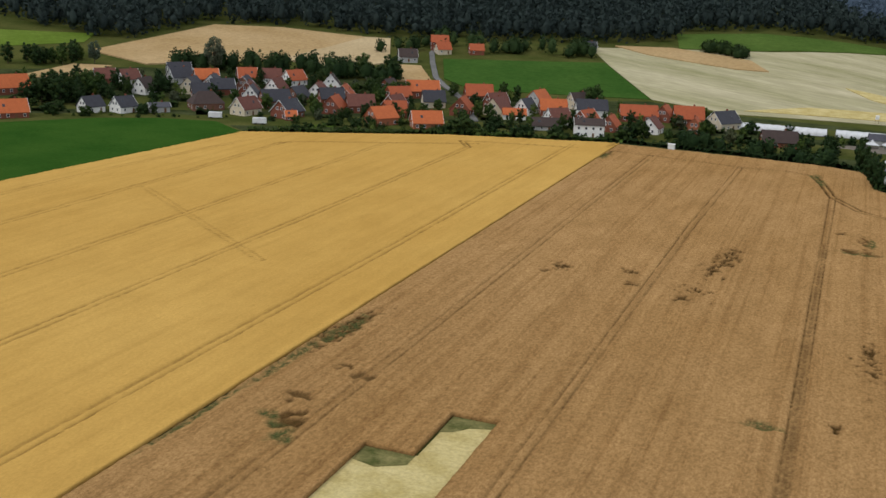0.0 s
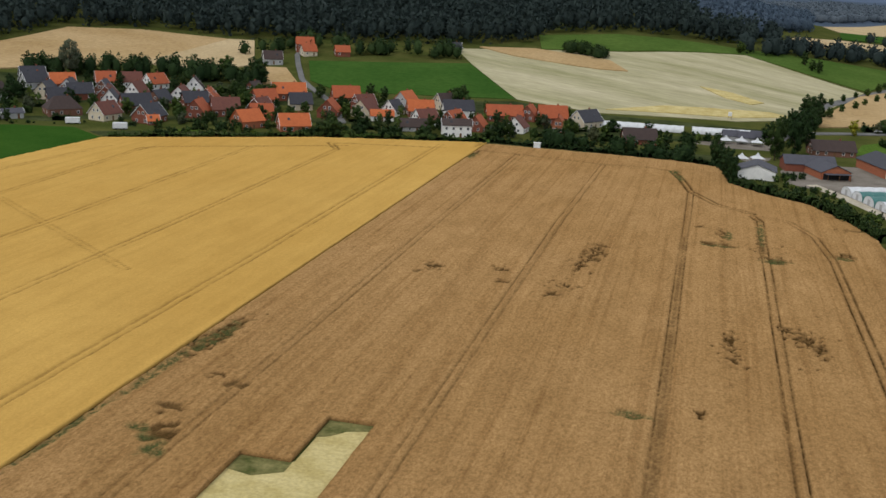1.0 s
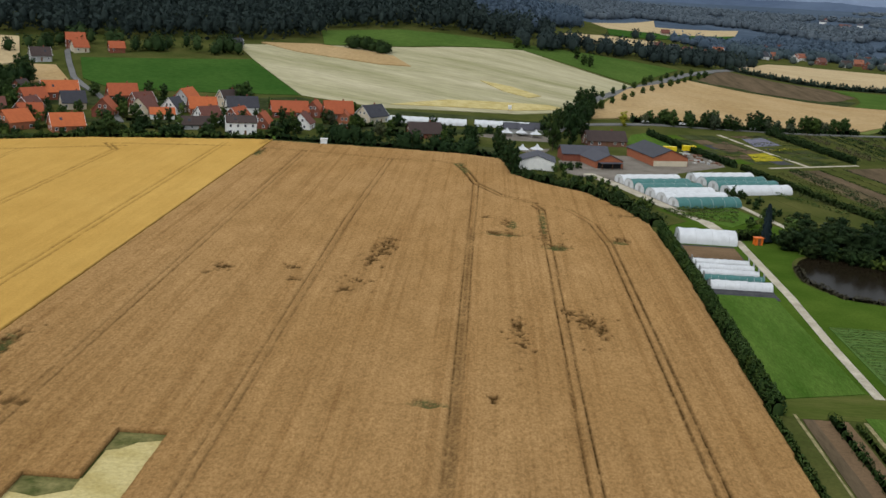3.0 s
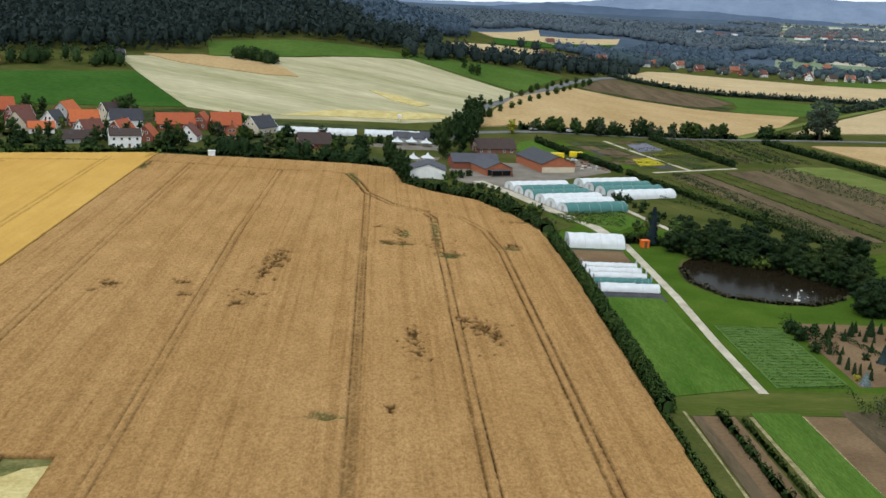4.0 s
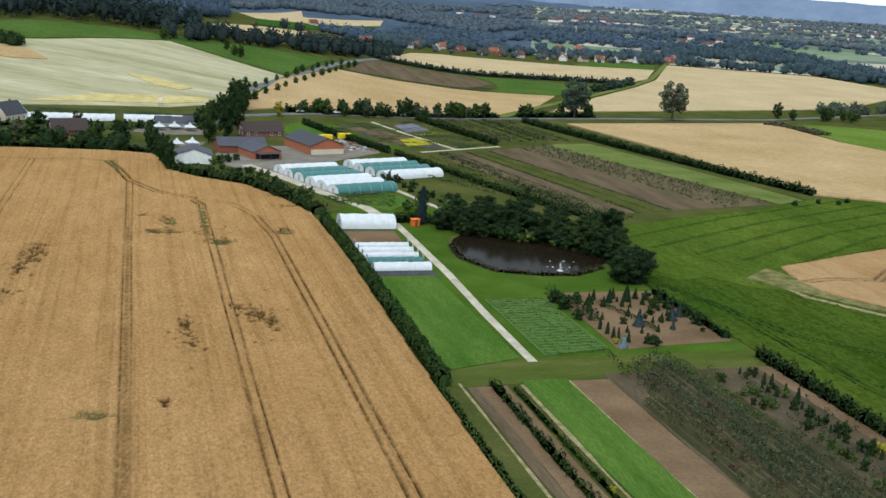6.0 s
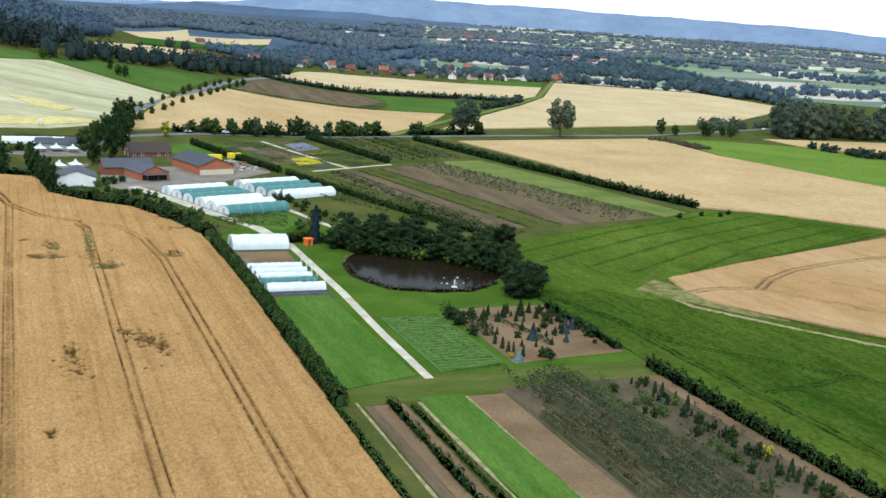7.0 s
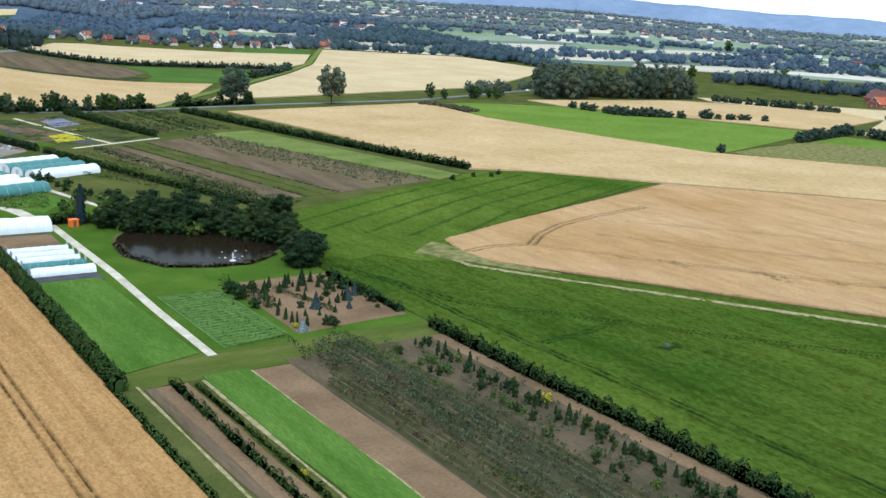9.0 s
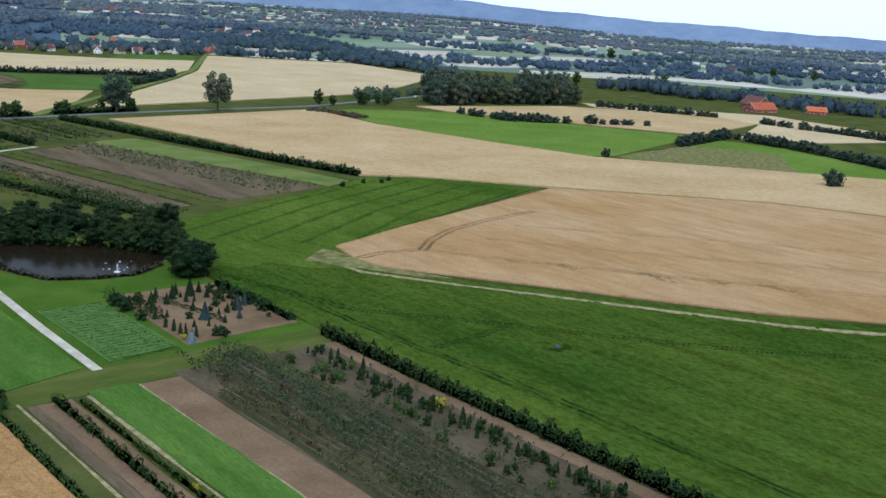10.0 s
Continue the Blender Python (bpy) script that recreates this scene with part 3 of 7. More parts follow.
P_orange = plain("orange_paint", (0.75, 0.16, 0.02), 0.5, wear=0.15)
P_rubber = plain("black_rubber", (0.02, 0.02, 0.02), 0.8)
P_car = plain("white_car_paint", (0.7, 0.7, 0.7), 0.25, wear=0.05)
P_stone = plain("pale_stone", (0.6, 0.58, 0.54), 0.8)
_m, _t, _b = node_material("window_glass")
_b.inputs["Base Color"].default_value, _b.inputs["Roughness"].default_value = (0.03, 0.035, 0.045, 1), 0.08
M_glass = _m
_m, _t, _b = node_material("pond_water")
_b.inputs["Base Color"].default_value, _b.inputs["Roughness"].default_value = (0.012, 0.009, 0.005, 1), 0.12
_b.inputs["IOR"].default_value, _b.inputs["Specular IOR Level"].default_value = 1.33, 0.02
bump(_t, _b, noise_value(_t, 1.5, 3), 0.15, 0.05)
M_water = _m

# farmland of the far plain: plots of many colours with dark lines of bushes between
_m, _t, _b = node_material("farmland")
_vo = _t.nodes.new("ShaderNodeTexVoronoi")
_vo.voronoi_dimensions, _vo.inputs["Scale"].default_value = "2D", 0.005
_mp = _t.nodes.new("ShaderNodeMapping")
_mp.inputs["Rotation"].default_value, _mp.inputs["Scale"].default_value = (0, 0, 0.5), (1, 1.9, 1)
_t.links.new(_t.nodes.new("ShaderNodeNewGeometry").outputs["Position"], _mp.inputs[0])
_t.links.new(_mp.outputs[0], _vo.inputs["Vector"])
_sp = _t.nodes.new("ShaderNodeSeparateColor")
_t.links.new(_vo.outputs["Color"], _sp.inputs[0])
_rp = _t.nodes.new("ShaderNodeValToRGB")
_rp.color_ramp.interpolation = "CONSTANT"
for _i, (_p, _c) in enumerate(((0.0, (0.13, 0.165, 0.125)), (0.28, (0.42, 0.37, 0.29)), (0.44, (0.17, 0.22, 0.13)), (0.64, (0.48, 0.43, 0.35)), (0.82, (0.20, 0.23, 0.165)))):
    _e = _rp.color_ramp.elements[_i] if _i < 2 else _rp.color_ramp.elements.new(_p)
    _e.position, _e.color = _p, (*_c, 1)
_t.links.new(_sp.outputs[0], _rp.inputs[0])
_t.links.new(mix(_t, _rp.outputs[0], ramp(_t, noise_value(_t, 0.03, 5), [(0.3, (0.7, 0.7, 0.7)), (0.7, (1.1, 1.1, 1.1))]), 0.5, "MULTIPLY"), _b.inputs["Base Color"])
_b.inputs["Roughness"].default_value = 0.95
_b.inputs["Specular IOR Level"].default_value = 0.0
M_farmland = _m

# ---------------------------------------------------------------- the ground, one sheet to the horizon
rings = [0.0] + [40 * 1.085 ** k for k in range(60)]
rings = [r for r in rings if r < 4850] + [4850]
SPOKES = 240
gv, gf = [(0, 0, 0)], []
for r in rings[1:]:
    for s in range(SPOKES):
        a = 2 * math.pi * s / SPOKES
        x, y = r * math.sin(a), r * math.cos(a)
        gv.append((x, y, land(x, y)))
for s in range(SPOKES):
    gf.append((0, 1 + (s + 1) % SPOKES, 1 + s))
for k in range(len(rings) - 2):
    b = 1 + k * SPOKES
    for s in range(SPOKES):
        n = (s + 1) % SPOKES
        gf.append((b + s, b + n, b + SPOKES + n, b + SPOKES + s))
M_garden = surface("garden_ground", (0.020, 0.032, 0.011), (0.072, 0.082, 0.034), 0.10, 0.6, relief=0.2)
# far woodland floor, with bluish haze put into its colour
M_woodland_haze = surface("hazed_woodland", (0.062, 0.086, 0.120), (0.088, 0.116, 0.152), 0.004, 0.03, relief=0.3)
_g = mesh_of("ground", gv, gf, [M_rough, M_farmland, M_woodland_haze, M_garden], True)
for p in _g.polygons:
    _r, _az = math.hypot(p.center.x, p.center.y), math.degrees(math.atan2(-p.center.x, p.center.y)) - 20.8
    p.material_index = 1 if _r > 1480 else 0
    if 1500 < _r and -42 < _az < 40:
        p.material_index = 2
tagged(put("ground", _g), "rough grassland and distant farmland under a bright sky", "ground", kind="structure")

# ---------------------------------------------------------------- the large crops
BROWN = [(-89.6, 0), (-89.6, 444), (-61, 443), (-34, 442), (-9, 440), (9, 433), (12, 398), (23, 382), (38, 369), (48, 345), (54, 322),
         (55, 270), (53.5, 203), (52.5, 150), (52, 0)]
LOOP = [(38, 0), (38.5, 210), (38.5, 290), (36, 318), (30, 336), (19, 344), (8, 354), (-1, 374), (-5, 398), (-9, 414), (-20, 418), (-36, 416), (-72, 423), (-88, 424)]
spots = [(-61, 243, 2.2, 3, .9), (-63, 237, 1.5, 2, .6), (-44, 246, 2.2, 2, .95), (-42, 236, 2.0, 1.6, .9), (-24, 270, 2.4, 7, 1), (-23, 279, 1.6, 4, .9), (-26, 258, 1.5, 4, .9),
         (-27, 238, 1.0, 2, .8), (-29, 230, 1.8, 2, .8), (8, 297, 4.5, 3, .8), (9, 310, 1.2, 7, .8), (23, 284, 4.0, 3, .85), (20, 300, 1.5, 14, .6), (42, 297, 2.6, 3, .9), (25, 219, 2.0, 5, 1),
         (22, 224, 1.6, 3, .9), (28, 213, 2.0, 4, .9), (10, 211, 1.3, 5, .9), (11, 200, 1.0, 4, .8), (-7, 166, 2.5, 2, .4), (-86, 181, 2.5, 7, .9), (-87, 172, 2.2, 8, .9), (-73, 155, 2, 2, .7),
         (-78, 158, 1.5, 1.5, .7), (-75, 134, 3, 3, .8), (-79, 143, 2.4, 2.4, .7), (-88.5, 415, 2.2, 8, .7), (3, 318, 2.0, 2.0, .8), (5, 170, .8, 1, .9), (48, 332, 5, 2, .5), (46, 350, 4, 2, .5)]
GREENS = [(8, 295, 5, 2.2, 0), (11, 308, 1.6, 6, 0), (23, 283, 4, 3, 0), (20.5, 316, 1.2, 16, 0), (41.5, 294, 3, 2.5, 0), (-6.5, 165.5, 3, 2, 0), (-88.5, 411, 1.6, 9, 0), (-6, 402, 2.0, 7, 10), (-8, 412, 2.5, 4, 0),
          (-86.8, 176, 2.2, 11, -4), (-88.3, 157, 1.4, 14, 0), (-89, 130, 0.8, 16, 0), (-79.5, 134, 2.4, 1.6, 0), (-73.5, 128, 2.2, 3.2, 0), (-76, 131, 2, 2, 0)]
_rng = random.Random(4)
dots = []
for bx, by, rx, ry, amount in spots:
    if amount >= 0.85:
        for _k in range(int(6 + rx * ry * 2.2)):
            dots.append((_rng.gauss(bx, rx * .6), _rng.gauss(by, ry * .7), _rng.uniform(.25, .5), _rng.uniform(.4, .9), 1))
spots = [(a, b, c, d, e * 0.6 if e >= 0.85 else e) for a, b, c, d, e in spots] + dots
for _k in range(130):
    _c = _rng.choice(((25, 217, 5, 14), (-25, 265, 3.5, 16), (10, 206, 2.5, 18), (22, 296, 5, 18), (-28, 235, 4, 8)))
    spots.append((_rng.gauss(_c[0], _c[2] * .6), _rng.gauss(_c[1], _c[3] * .6), _rng.uniform(.25, .5), _rng.uniform(.4, .9), 1))
crop_field("barley_field", BROWN, M_brown, "brown ripe barley field with wheel tracks and lodged patches", 0.4, 0.7, 0.85,
           tracks=[[(-72, 0), (-72, 422)], [(-38.5, 0), (-38.3, 300), (-36, 414)], [(-1.8, 0), (-1.5, 200), (-1, 372)], ([(-1.5, 0), (-1.5, 200), (-1.2, 300)], 0.5, 0.75, 0.1), ([(19.5, 0), (20, 190), (21, 334)], 0.85, 0.3, 0.95), (LOOP[:6], 0.95, 0.36, 0.95), (LOOP[5:], 1.0, 0.7, 1.0), ([(21, 334), (19, 340)], 1.0, 0.6, 0.95)],
           blobs=spots, cut=[(-61, -53, 60, 131.5), (-53.01, -45, 60, 148)], seed=2, track=0.28, greens=GREENS)
# weeds in the gap, coloured dark to give its shadow as well
patch("field_boundary", [(-91.0, 20), (-91.0, 440), (-89.2, 440), (-89.2, 20)], M_garden, "dark strip for the weeds and the shadow between the two crops", "furrow", 0.1, step=60)
YELLOW = [(-90.6, 0), (-90.6, 447), (-160, 424), (-200, 399), (-236, 378), (-240, 297), (-243, 240), (-247, 0)]
crop_field("wheat_field", YELLOW, M_yellow, "golden ripe wheat field with paired wheel tracks", 0.45, 0.9, 0.8,
           tracks=[[(-104.5, 0), (-104.5, 240), (-107, 432)], [(-138, 0), (-139.5, 280), (-142, 400)], ([(-142, 398), (-150, 412), (-104, 424)], 0.9, 0.7, 0.95), [(-168, 0), (-170, 250), (-174, 385)],
                   [(-202, 0), (-204, 280), (-209, 364)], ([(-209, 360), (-206, 368), (-142, 408)], 0.9, 0.7, 0.95), [(-231, 0), (-229, 285), (-223, 362)], [(-201, 265), (-127, 211)]],
           blobs=[(-92, 440, 2, 8, .5)], seed=7, track=0.36)
patch("harvested_plot_left", [(-61.5, 55), (-61.5, 132), (-52.8, 132), (-52.8, 55)], M_stubble, "pale cut stubble plot inside the standing barley", "stubble", 0.07)
patch("harvested_plot_right", [(-52.8, 55), (-52.8, 148.5), (-44.6, 148.5), (-44.6, 55)], M_stubble, "pale cut stubble plot inside the standing barley", "stubble", 0.075)
patch("weedy_stubble_left", [(-61.4, 127), (-61.4, 131.9), (-53, 131.9), (-53, 128.5), (-57, 126)], M_weeds, "green weeds at the end of the stubble plot", "stubble", 0.12, ragged=0.8)
patch("weedy_stubble_right", [(-53, 141), (-53, 148.2), (-44.8, 148.2), (-44.8, 146), (-49, 144.5), (-51, 142)], M_weeds, "green weeds at the end of the stubble plot", "stubble", 0.13, ragged=0.8)
patch("beet_field", [(-236.5, 378), (-240.5, 297), (-243.5, 240), (-250, 120), (-420, 120), (-370, 290), (-328, 345), (-309, 374), (-287, 391), (-262, 398)], M_beet,
      "dark green beet field beside the village", height=0.35, step=30)

# ---------------------------------------------------------------- fields on the slope behind the village
patch("beet_field_north", [(-239, 615), (-146, 656), (-100, 567), (-194, 543), (-217, 561)], M_green_far, "green beet field behind the village road", height=0.4, step=30)
patch("mown_field", [(-167, 703), (-112, 724), (-51, 741), (26, 783), (97, 706), (60, 600), (48, 578), (18, 560), (-53, 551), (-99, 567), (-145, 656)], M_chalky,
      "pale mown rape field with faint green stripes", height=0.3, step=25)
patch("barley_strip", [(-153, 715), (-116, 725), (-77, 711), (-62, 702), (-48, 671), (-68, 671), (-125, 693)], M_tan_deep, "tan strip of ripe barley within the pale field", height=0.9, step=20)
patch("yellow_verge", [(-50, 560), (18, 568), (46, 584), (36, 592), (-20, 582)], M_stubble, "yellow flowering strip along the village edge", height=0.6, step=20)
patch("pasture_strip", [(-123, 783), (-68, 813), (22, 807), (80, 830), (153, 851), (100, 715), (26, 786), (-58, 743), (-112, 728)], M_pasture, "green pasture strip below the forest", height=0.36, step=25)
patch("wheat_field_north", [(-417, 503), (-413, 626), (-372, 648), (-310, 652), (-318, 556), (-370, 493)], M_tan_deep, "tan wheat field on the slope", height=0.7, step=25)
patch("wheat_field_slope", [(-319, 556), (-310, 652), (-294, 657), (-262, 585), (-280, 545)], M_tan, "pale wheat field on the slope", height=0.72, step=25)
patch("wheat_plot", [(-260, 580), (-242, 586), (-220, 550), (-237, 539)], M_tan_deep, "small wheat plot at the village road", height=0.74, step=15)
patch("wheat_plot_west", [(-399, 421), (-399, 467), (-381, 477), (-376, 439)], M_tan_deep, "small wheat plot behind the village", height=0.7, step=15)
patch("pasture_west", [(-520, 500), (-449, 547), (-436, 521), (-460, 478)], M_green_light, "green pasture at the forest edge", height=0.3, step=20)

patch("village_ground", [(-420, 430), (-352, 358), (-328, 347), (-309, 376), (-287, 393), (-262, 400), (-236, 381), (-200, 402), (-160, 427), (-88, 449), (-60, 445), (-9, 443), (12, 436), (14, 402), (20, 405),
      (14, 470), (20, 500), (36, 520), (30, 545), (-50, 548), (-99, 562), (-160, 535), (-200, 537), (-240, 535), (-300, 520), (-370, 485)], M_garden, "gardens and yards between the village houses", "ground", 0.08, step=20)
patch("wheat_field_hill", [(145, 1294), (134, 1409), (310, 2037), (265, 1720), (477, 2066), (416, 1823)], M_tan, "pale wheat field in the far hills", height=0.6, step=40)
patch("wheat_field_foothill", [(63, 914), (120, 1077), (191, 1207), (170, 1074), (82, 891)], M_tan, "pale wheat field behind the foothill wood", height=0.6, step=30)
patch("pasture_hill", [(124, 1106), (142, 1290), (414, 1820), (363, 1645)], M_green_far, "pasture in the far hills", height=0.9, step=30)

# ---------------------------------------------------------------- fields of the plain to the east
patch("wheat_field_road", [(52, 562), (92, 687), (150, 790), (256, 762), (311, 750), (268, 674), (218, 612), (85, 582)], M_tan_deep, "tan wheat field along the country road", height=0.7, step=40)
patch("nursery_field", [(158, 800), (205, 932), (289, 902), (294, 850), (272, 812), (250, 786)], M_soil_dark, "dark ploughed strip of field", height=0.25, step=60)
patch("ploughed_edge", [(152, 794), (158, 806), (250, 790), (274, 812), (281, 806), (262, 770), (252, 768)], M_garden, "dark planted edge of the ploughed strip", height=0.3, step=40)
patch("pasture_east", [(296, 850), (294, 912), (318, 904), (394, 862), (361, 791), (313, 756), (266, 768), (284, 806)], M_pasture, "green strip of pasture", height=0.3, step=60)
patch("wheat_field_village", [(222, 972), (300, 1150), (345, 1196), (422, 1180), (486, 1140), (590, 1128), (505, 978), (450, 912), (377, 925), (301, 936)], M_tan, "pale wheat field before the far village", height=0.7, step=80)
patch("village_pasture", [(491, 1145), (548, 1225), (645, 1235), (596, 1136)], M_pasture, "green strip before the far village", height=0.4, step=60)
patch("wheat_field_trees", [(667, 1240), (830, 1149), (805, 940), (559, 733), (262, 640), (345, 750), (434, 862), (510, 968)], M_tan, "large pale wheat field behind the lone trees", height=0.75, step=80)
patch("wheat_field_east", [(249, 578), (412, 614), (403, 528), (417, 440), (432, 372), (540, 250), (640, 120), (640, 20), (476, 88), (398, 242), (330, 309), (291, 350), (268, 362), (262, 483)], M_tan_deep,
      "tan wheat field beyond the hedge", height=0.7, step=40)
patch("pasture_green", [(420, 610), (452, 614), (517, 585), (601, 425), (449, 372), (434, 376), (420, 440), (407, 528)], M_green_light, "bright green pasture beyond the wheat", height=0.25, step=40)
patch("pasture_far", [(449, 366), (598, 405), (620, 330), (558, 250), (530, 240), (480, 300)], M_green_light, "pale green pasture with hedges round it", height=0.2, step=40)
patch("dry_pasture", [(449, 370), (545, 392), (572, 345), (505, 292), (480, 305)], M_weeds, "pale grazed end of the pasture", height=0.3, step=40, ragged=1.5)
patch("wheat_strip_far", [(517, 590), (517, 628), (670, 616), (760, 520), (738, 470), (610, 430)], M_tan_deep, "strip of ripe wheat between hedges", height=0.7, step=60)
patch("wheat_strip_farther", [(700, 606), (720, 640), (840, 520), (800, 350), (640, 380), (625, 410), (745, 470)], M_tan, "strip of ripe wheat between hedges", height=0.65, step=60)
M_mown = crop("mown_grass", (0.046, 0.086, 0.011), (0.108, 0.150, 0.023), (0.03, 0.06, 0.010), rows=0.4, row_gap=2.5, relief=0.4, fine=0.9, grain=0.8, soil=(0.025, 0.05, 0.01), blotch=0.9)
UPPER = [(129.3, 241), (135, 285), (150, 303), (170, 312), (241, 341), (266, 356), (291, 348), (326, 309), (217, 268), (180, 251), (175, 237), (168, 228), (158, 231), (150, 243), (141, 240), (136, 246)]
crop_field("mown_meadow", UPPER, M_mown, "lighter mown end of the green meadow with faint swathes", 0.8, 0.8, 0.34, track=0.6,
           tracks=[([(139 + 11 * k, 284 - 8 * k), (200 + 9 * k, 318 - 8 * k), (275 + 7 * k, 352 - 9 * k)], .75, 1.1, 0.3) for k in range(8)], sway=0.1, seed=12)
MEADOW = [(128.5, 40), (128.5, 234), (129.3, 241), (136, 246), (141, 240), (150, 243), (158, 231), (168, 228), (175, 237), (174, 223), (196, 192), (234, 138), (330, 40)]
crop_field("meadow", MEADOW, M_meadow, "lush green meadow with tractor ruts", 0.8, 0.8, 0.35, track=0.6,
           tracks=[([(133, 236), (138.7, 216), (138, 184), (138.8, 167), (139.8, 152), (141, 134), (142.2, 120), (144, 70)], 1.0, 0.42, 0.9), ([(134, 232), (143.9, 193.5), (152, 184.4), (160, 176), (169, 165), (178, 153.5), (200, 128), (240, 90)], 1.0, 0.45, 0.95),
                   ([(143, 161.6), (156, 163), (168.7, 165.9)], .9, .5, .7)],
           blobs=[(166, 147, 3.5, 2, .7), (172, 141, 3, 1.2, .6), (173, 137, 2, 1, .5)], sway=0.13, seed=11)
WHEAT = [(178.5, 251), (174.5, 236), (175, 224), (197, 193.5), (235, 139.5), (331, 41.5), (470, 90), (395, 240), (328, 304), (217, 266)]
crop_field("wheat_field_right", WHEAT, M_wheat, "pale ripe wheat field with curving wheel tracks", 0.8, 0.8, 0.75, track=0.55,
           tracks=[([(177, 236), (186, 238), (200, 236), (212, 246), (228, 255), (250, 262), (279, 268)], 1.0, 0.7, 1.1), ([(200, 236), (206, 226), (222, 205), (258, 160), (340, 66)], 0.9, 0.55, 1.1),
                   [(230, 238), (262, 200), (300, 160), (370, 90)], [(255, 250), (300, 205), (380, 120)]],
           blobs=[(225, 200, 2, 5, .5), (240, 178, 2, 8, .55), (262, 152, 2, 8, .5), (252, 165, 3, 3, .4), (215, 212, 2, 3, .4)], seed=13)
patch("bare_corner", [(160, 240), (173, 250), (176, 237), (175, 224), (185, 205), (178, 210), (168, 226)], M_weeds, "worn grassy corner at the edge of the wheat", "ground", 0.62, step=20, ragged=0.3)
# ---------------------------------------------------------------- nursery grounds
patch("nursery_lawn", [(55, 186), (57, 330), (60, 352), (100, 332), (127, 300), (128, 186)], M_lawn, "mown grass round the pond and beds", "lawn", 0.05, step=40)
patch("grass_lane", [(54, 172), (55, 186), (128, 186), (128, 176)], M_lane, "worn grass lane between the plots", "lawn", 0.06, step=40)
patch("vegetable_bed", [(58, 181), (59, 248), (74, 248), (74.5, 186)], M_lush, "even green vegetable bed beside the path", "vegetable bed", 0.25, step=40)
patch("cabbage_bed", [(80.3, 187), (80.5, 227), (96, 227), (96, 190)], M_cabbage, "striped cabbage bed beside the path", "vegetable bed", 0.2, step=40)
patch("shrub_plot", [(98, 189), (100, 231), (127, 231), (127, 192)], M_soil, "bare soil plot planted with small conifers", "nursery plot", 0.1, step=40, ragged=0.5)
patch("gravel_path", [(75.6, 184), (76.0, 215), (77.2, 250), (77.3, 306), (71.5, 334), (64.5, 350), (52, 386), (41, 412), (45, 415), (56, 389), (68.5, 352), (76, 336), (79.8, 308), (79.5, 250), (78.1, 215), (77.6, 184)],
      M_gravel, "pale gravel path between the beds", "path", 0.12, step=40)
patch("ground_cover", [(58.8, 246), (60, 300), (75.5, 300), (75, 246)], M_fabric, "dark woven ground cover under the row tunnels", "ground cover", 0.1, step=40)
patch("earth_bed", [(60, 285), (60.3, 298.5), (75.5, 298.5), (75, 285)], M_soil, "brown earth bed", "bed", 0.14, step=40)
patch("yard", [(34, 412), (48, 398), (56, 378), (62, 356), (70, 352), (66, 385), (72, 418), (94, 440), (106, 452), (108, 490), (96, 486), (84, 470), (60, 480), (40, 465), (33, 440)], M_yard, "paved nursery yard", "yard", 0.06, step=40)
patch("plot_beds", [(104, 470), (124, 553), (166, 577), (172, 480), (146, 462), (128, 450)], M_rough, "nursery display beds", "nursery plot", 0.05, step=40)
PLOT = ((132, 450), (200, 486), (150, 322), (236, 343))


def plot_strip(name, q0, q1, material, label, height):
    a, b, c, d = PLOT
    def at(p, r, q):
        return (p[0] + (r[0] - p[0]) * q, p[1] + (r[1] - p[1]) * q)
    return patch(name, [at(a, b, q0), at(a, b, q1), at(c, d, q1), at(c, d, q0)], material, label, "nursery plot", height, step=25, ragged=0.35)


plot_strip("nursery_plot", 0.0, 0.16, M_fallow, "olive strip of a nursery plot", 0.10)
plot_strip("nursery_plot", 0.16, 0.24, M_soil_dark, "brown soil strip of a nursery plot", 0.11)
plot_strip("nursery_plot", 0.24, 0.42, M_rough, "olive grass strip of a nursery plot", 0.12)
plot_strip("nursery_plot", 0.42, 0.68, M_soil_dark, "bare soil strip of a nursery plot", 0.10)
plot_strip("nursery_plot", 0.68, 1.0, M_fallow, "dark soil strip with young plants", 0.11)
patch("lower_plot", [(104, 402), (128, 446), (132, 450), (150, 322), (140, 312), (118, 345)], M_rough, "green nursery plot behind the tunnels", "nursery plot", 0.06, step=40)
patch("pasture_lane", [(197, 487), (212, 495), (228, 498), (240, 440), (250, 389), (256, 352), (240, 344), (234, 367), (214, 435)], M_pale_green, "light green grass strip beside the hedge", "lawn", 0.12, step=40)
def rounded(pts, n=5):
    """A closed smooth outline through a few points."""
    out = []
    for i in range(len(pts)):
        p0, p1, p2, p3 = (pts[(i + k - 1) % len(pts)] for k in range(4))
        for k in range(n):
            t = k / n
            out.append(tuple(0.5 * (2 * p1[j] + (p2[j] - p0[j]) * t + (2 * p0[j] - 5 * p1[j] + 4 * p2[j] - p3[j]) * t * t + (3 * p1[j] - p0[j] - 3 * p2[j] + p3[j]) * t ** 3) for j in (0, 1)))
    return out


SHORE = rounded([(91, 288), (87, 272), (88, 262), (94, 253), (103, 249), (112, 248.5), (122, 254), (129, 262), (131, 270), (124, 282), (111, 294), (100, 296)])
patch("pond_bank", [(108 + (x - 108) * 1.06, 271 + (y - 271) * 1.06) for x, y in SHORE], M_rough, "weedy earth bank of the pond", "bank", 0.07, step=40)
patch("pond", SHORE, M_water, "dark brown pond water reflecting the trees", "water", 0.09, step=40)

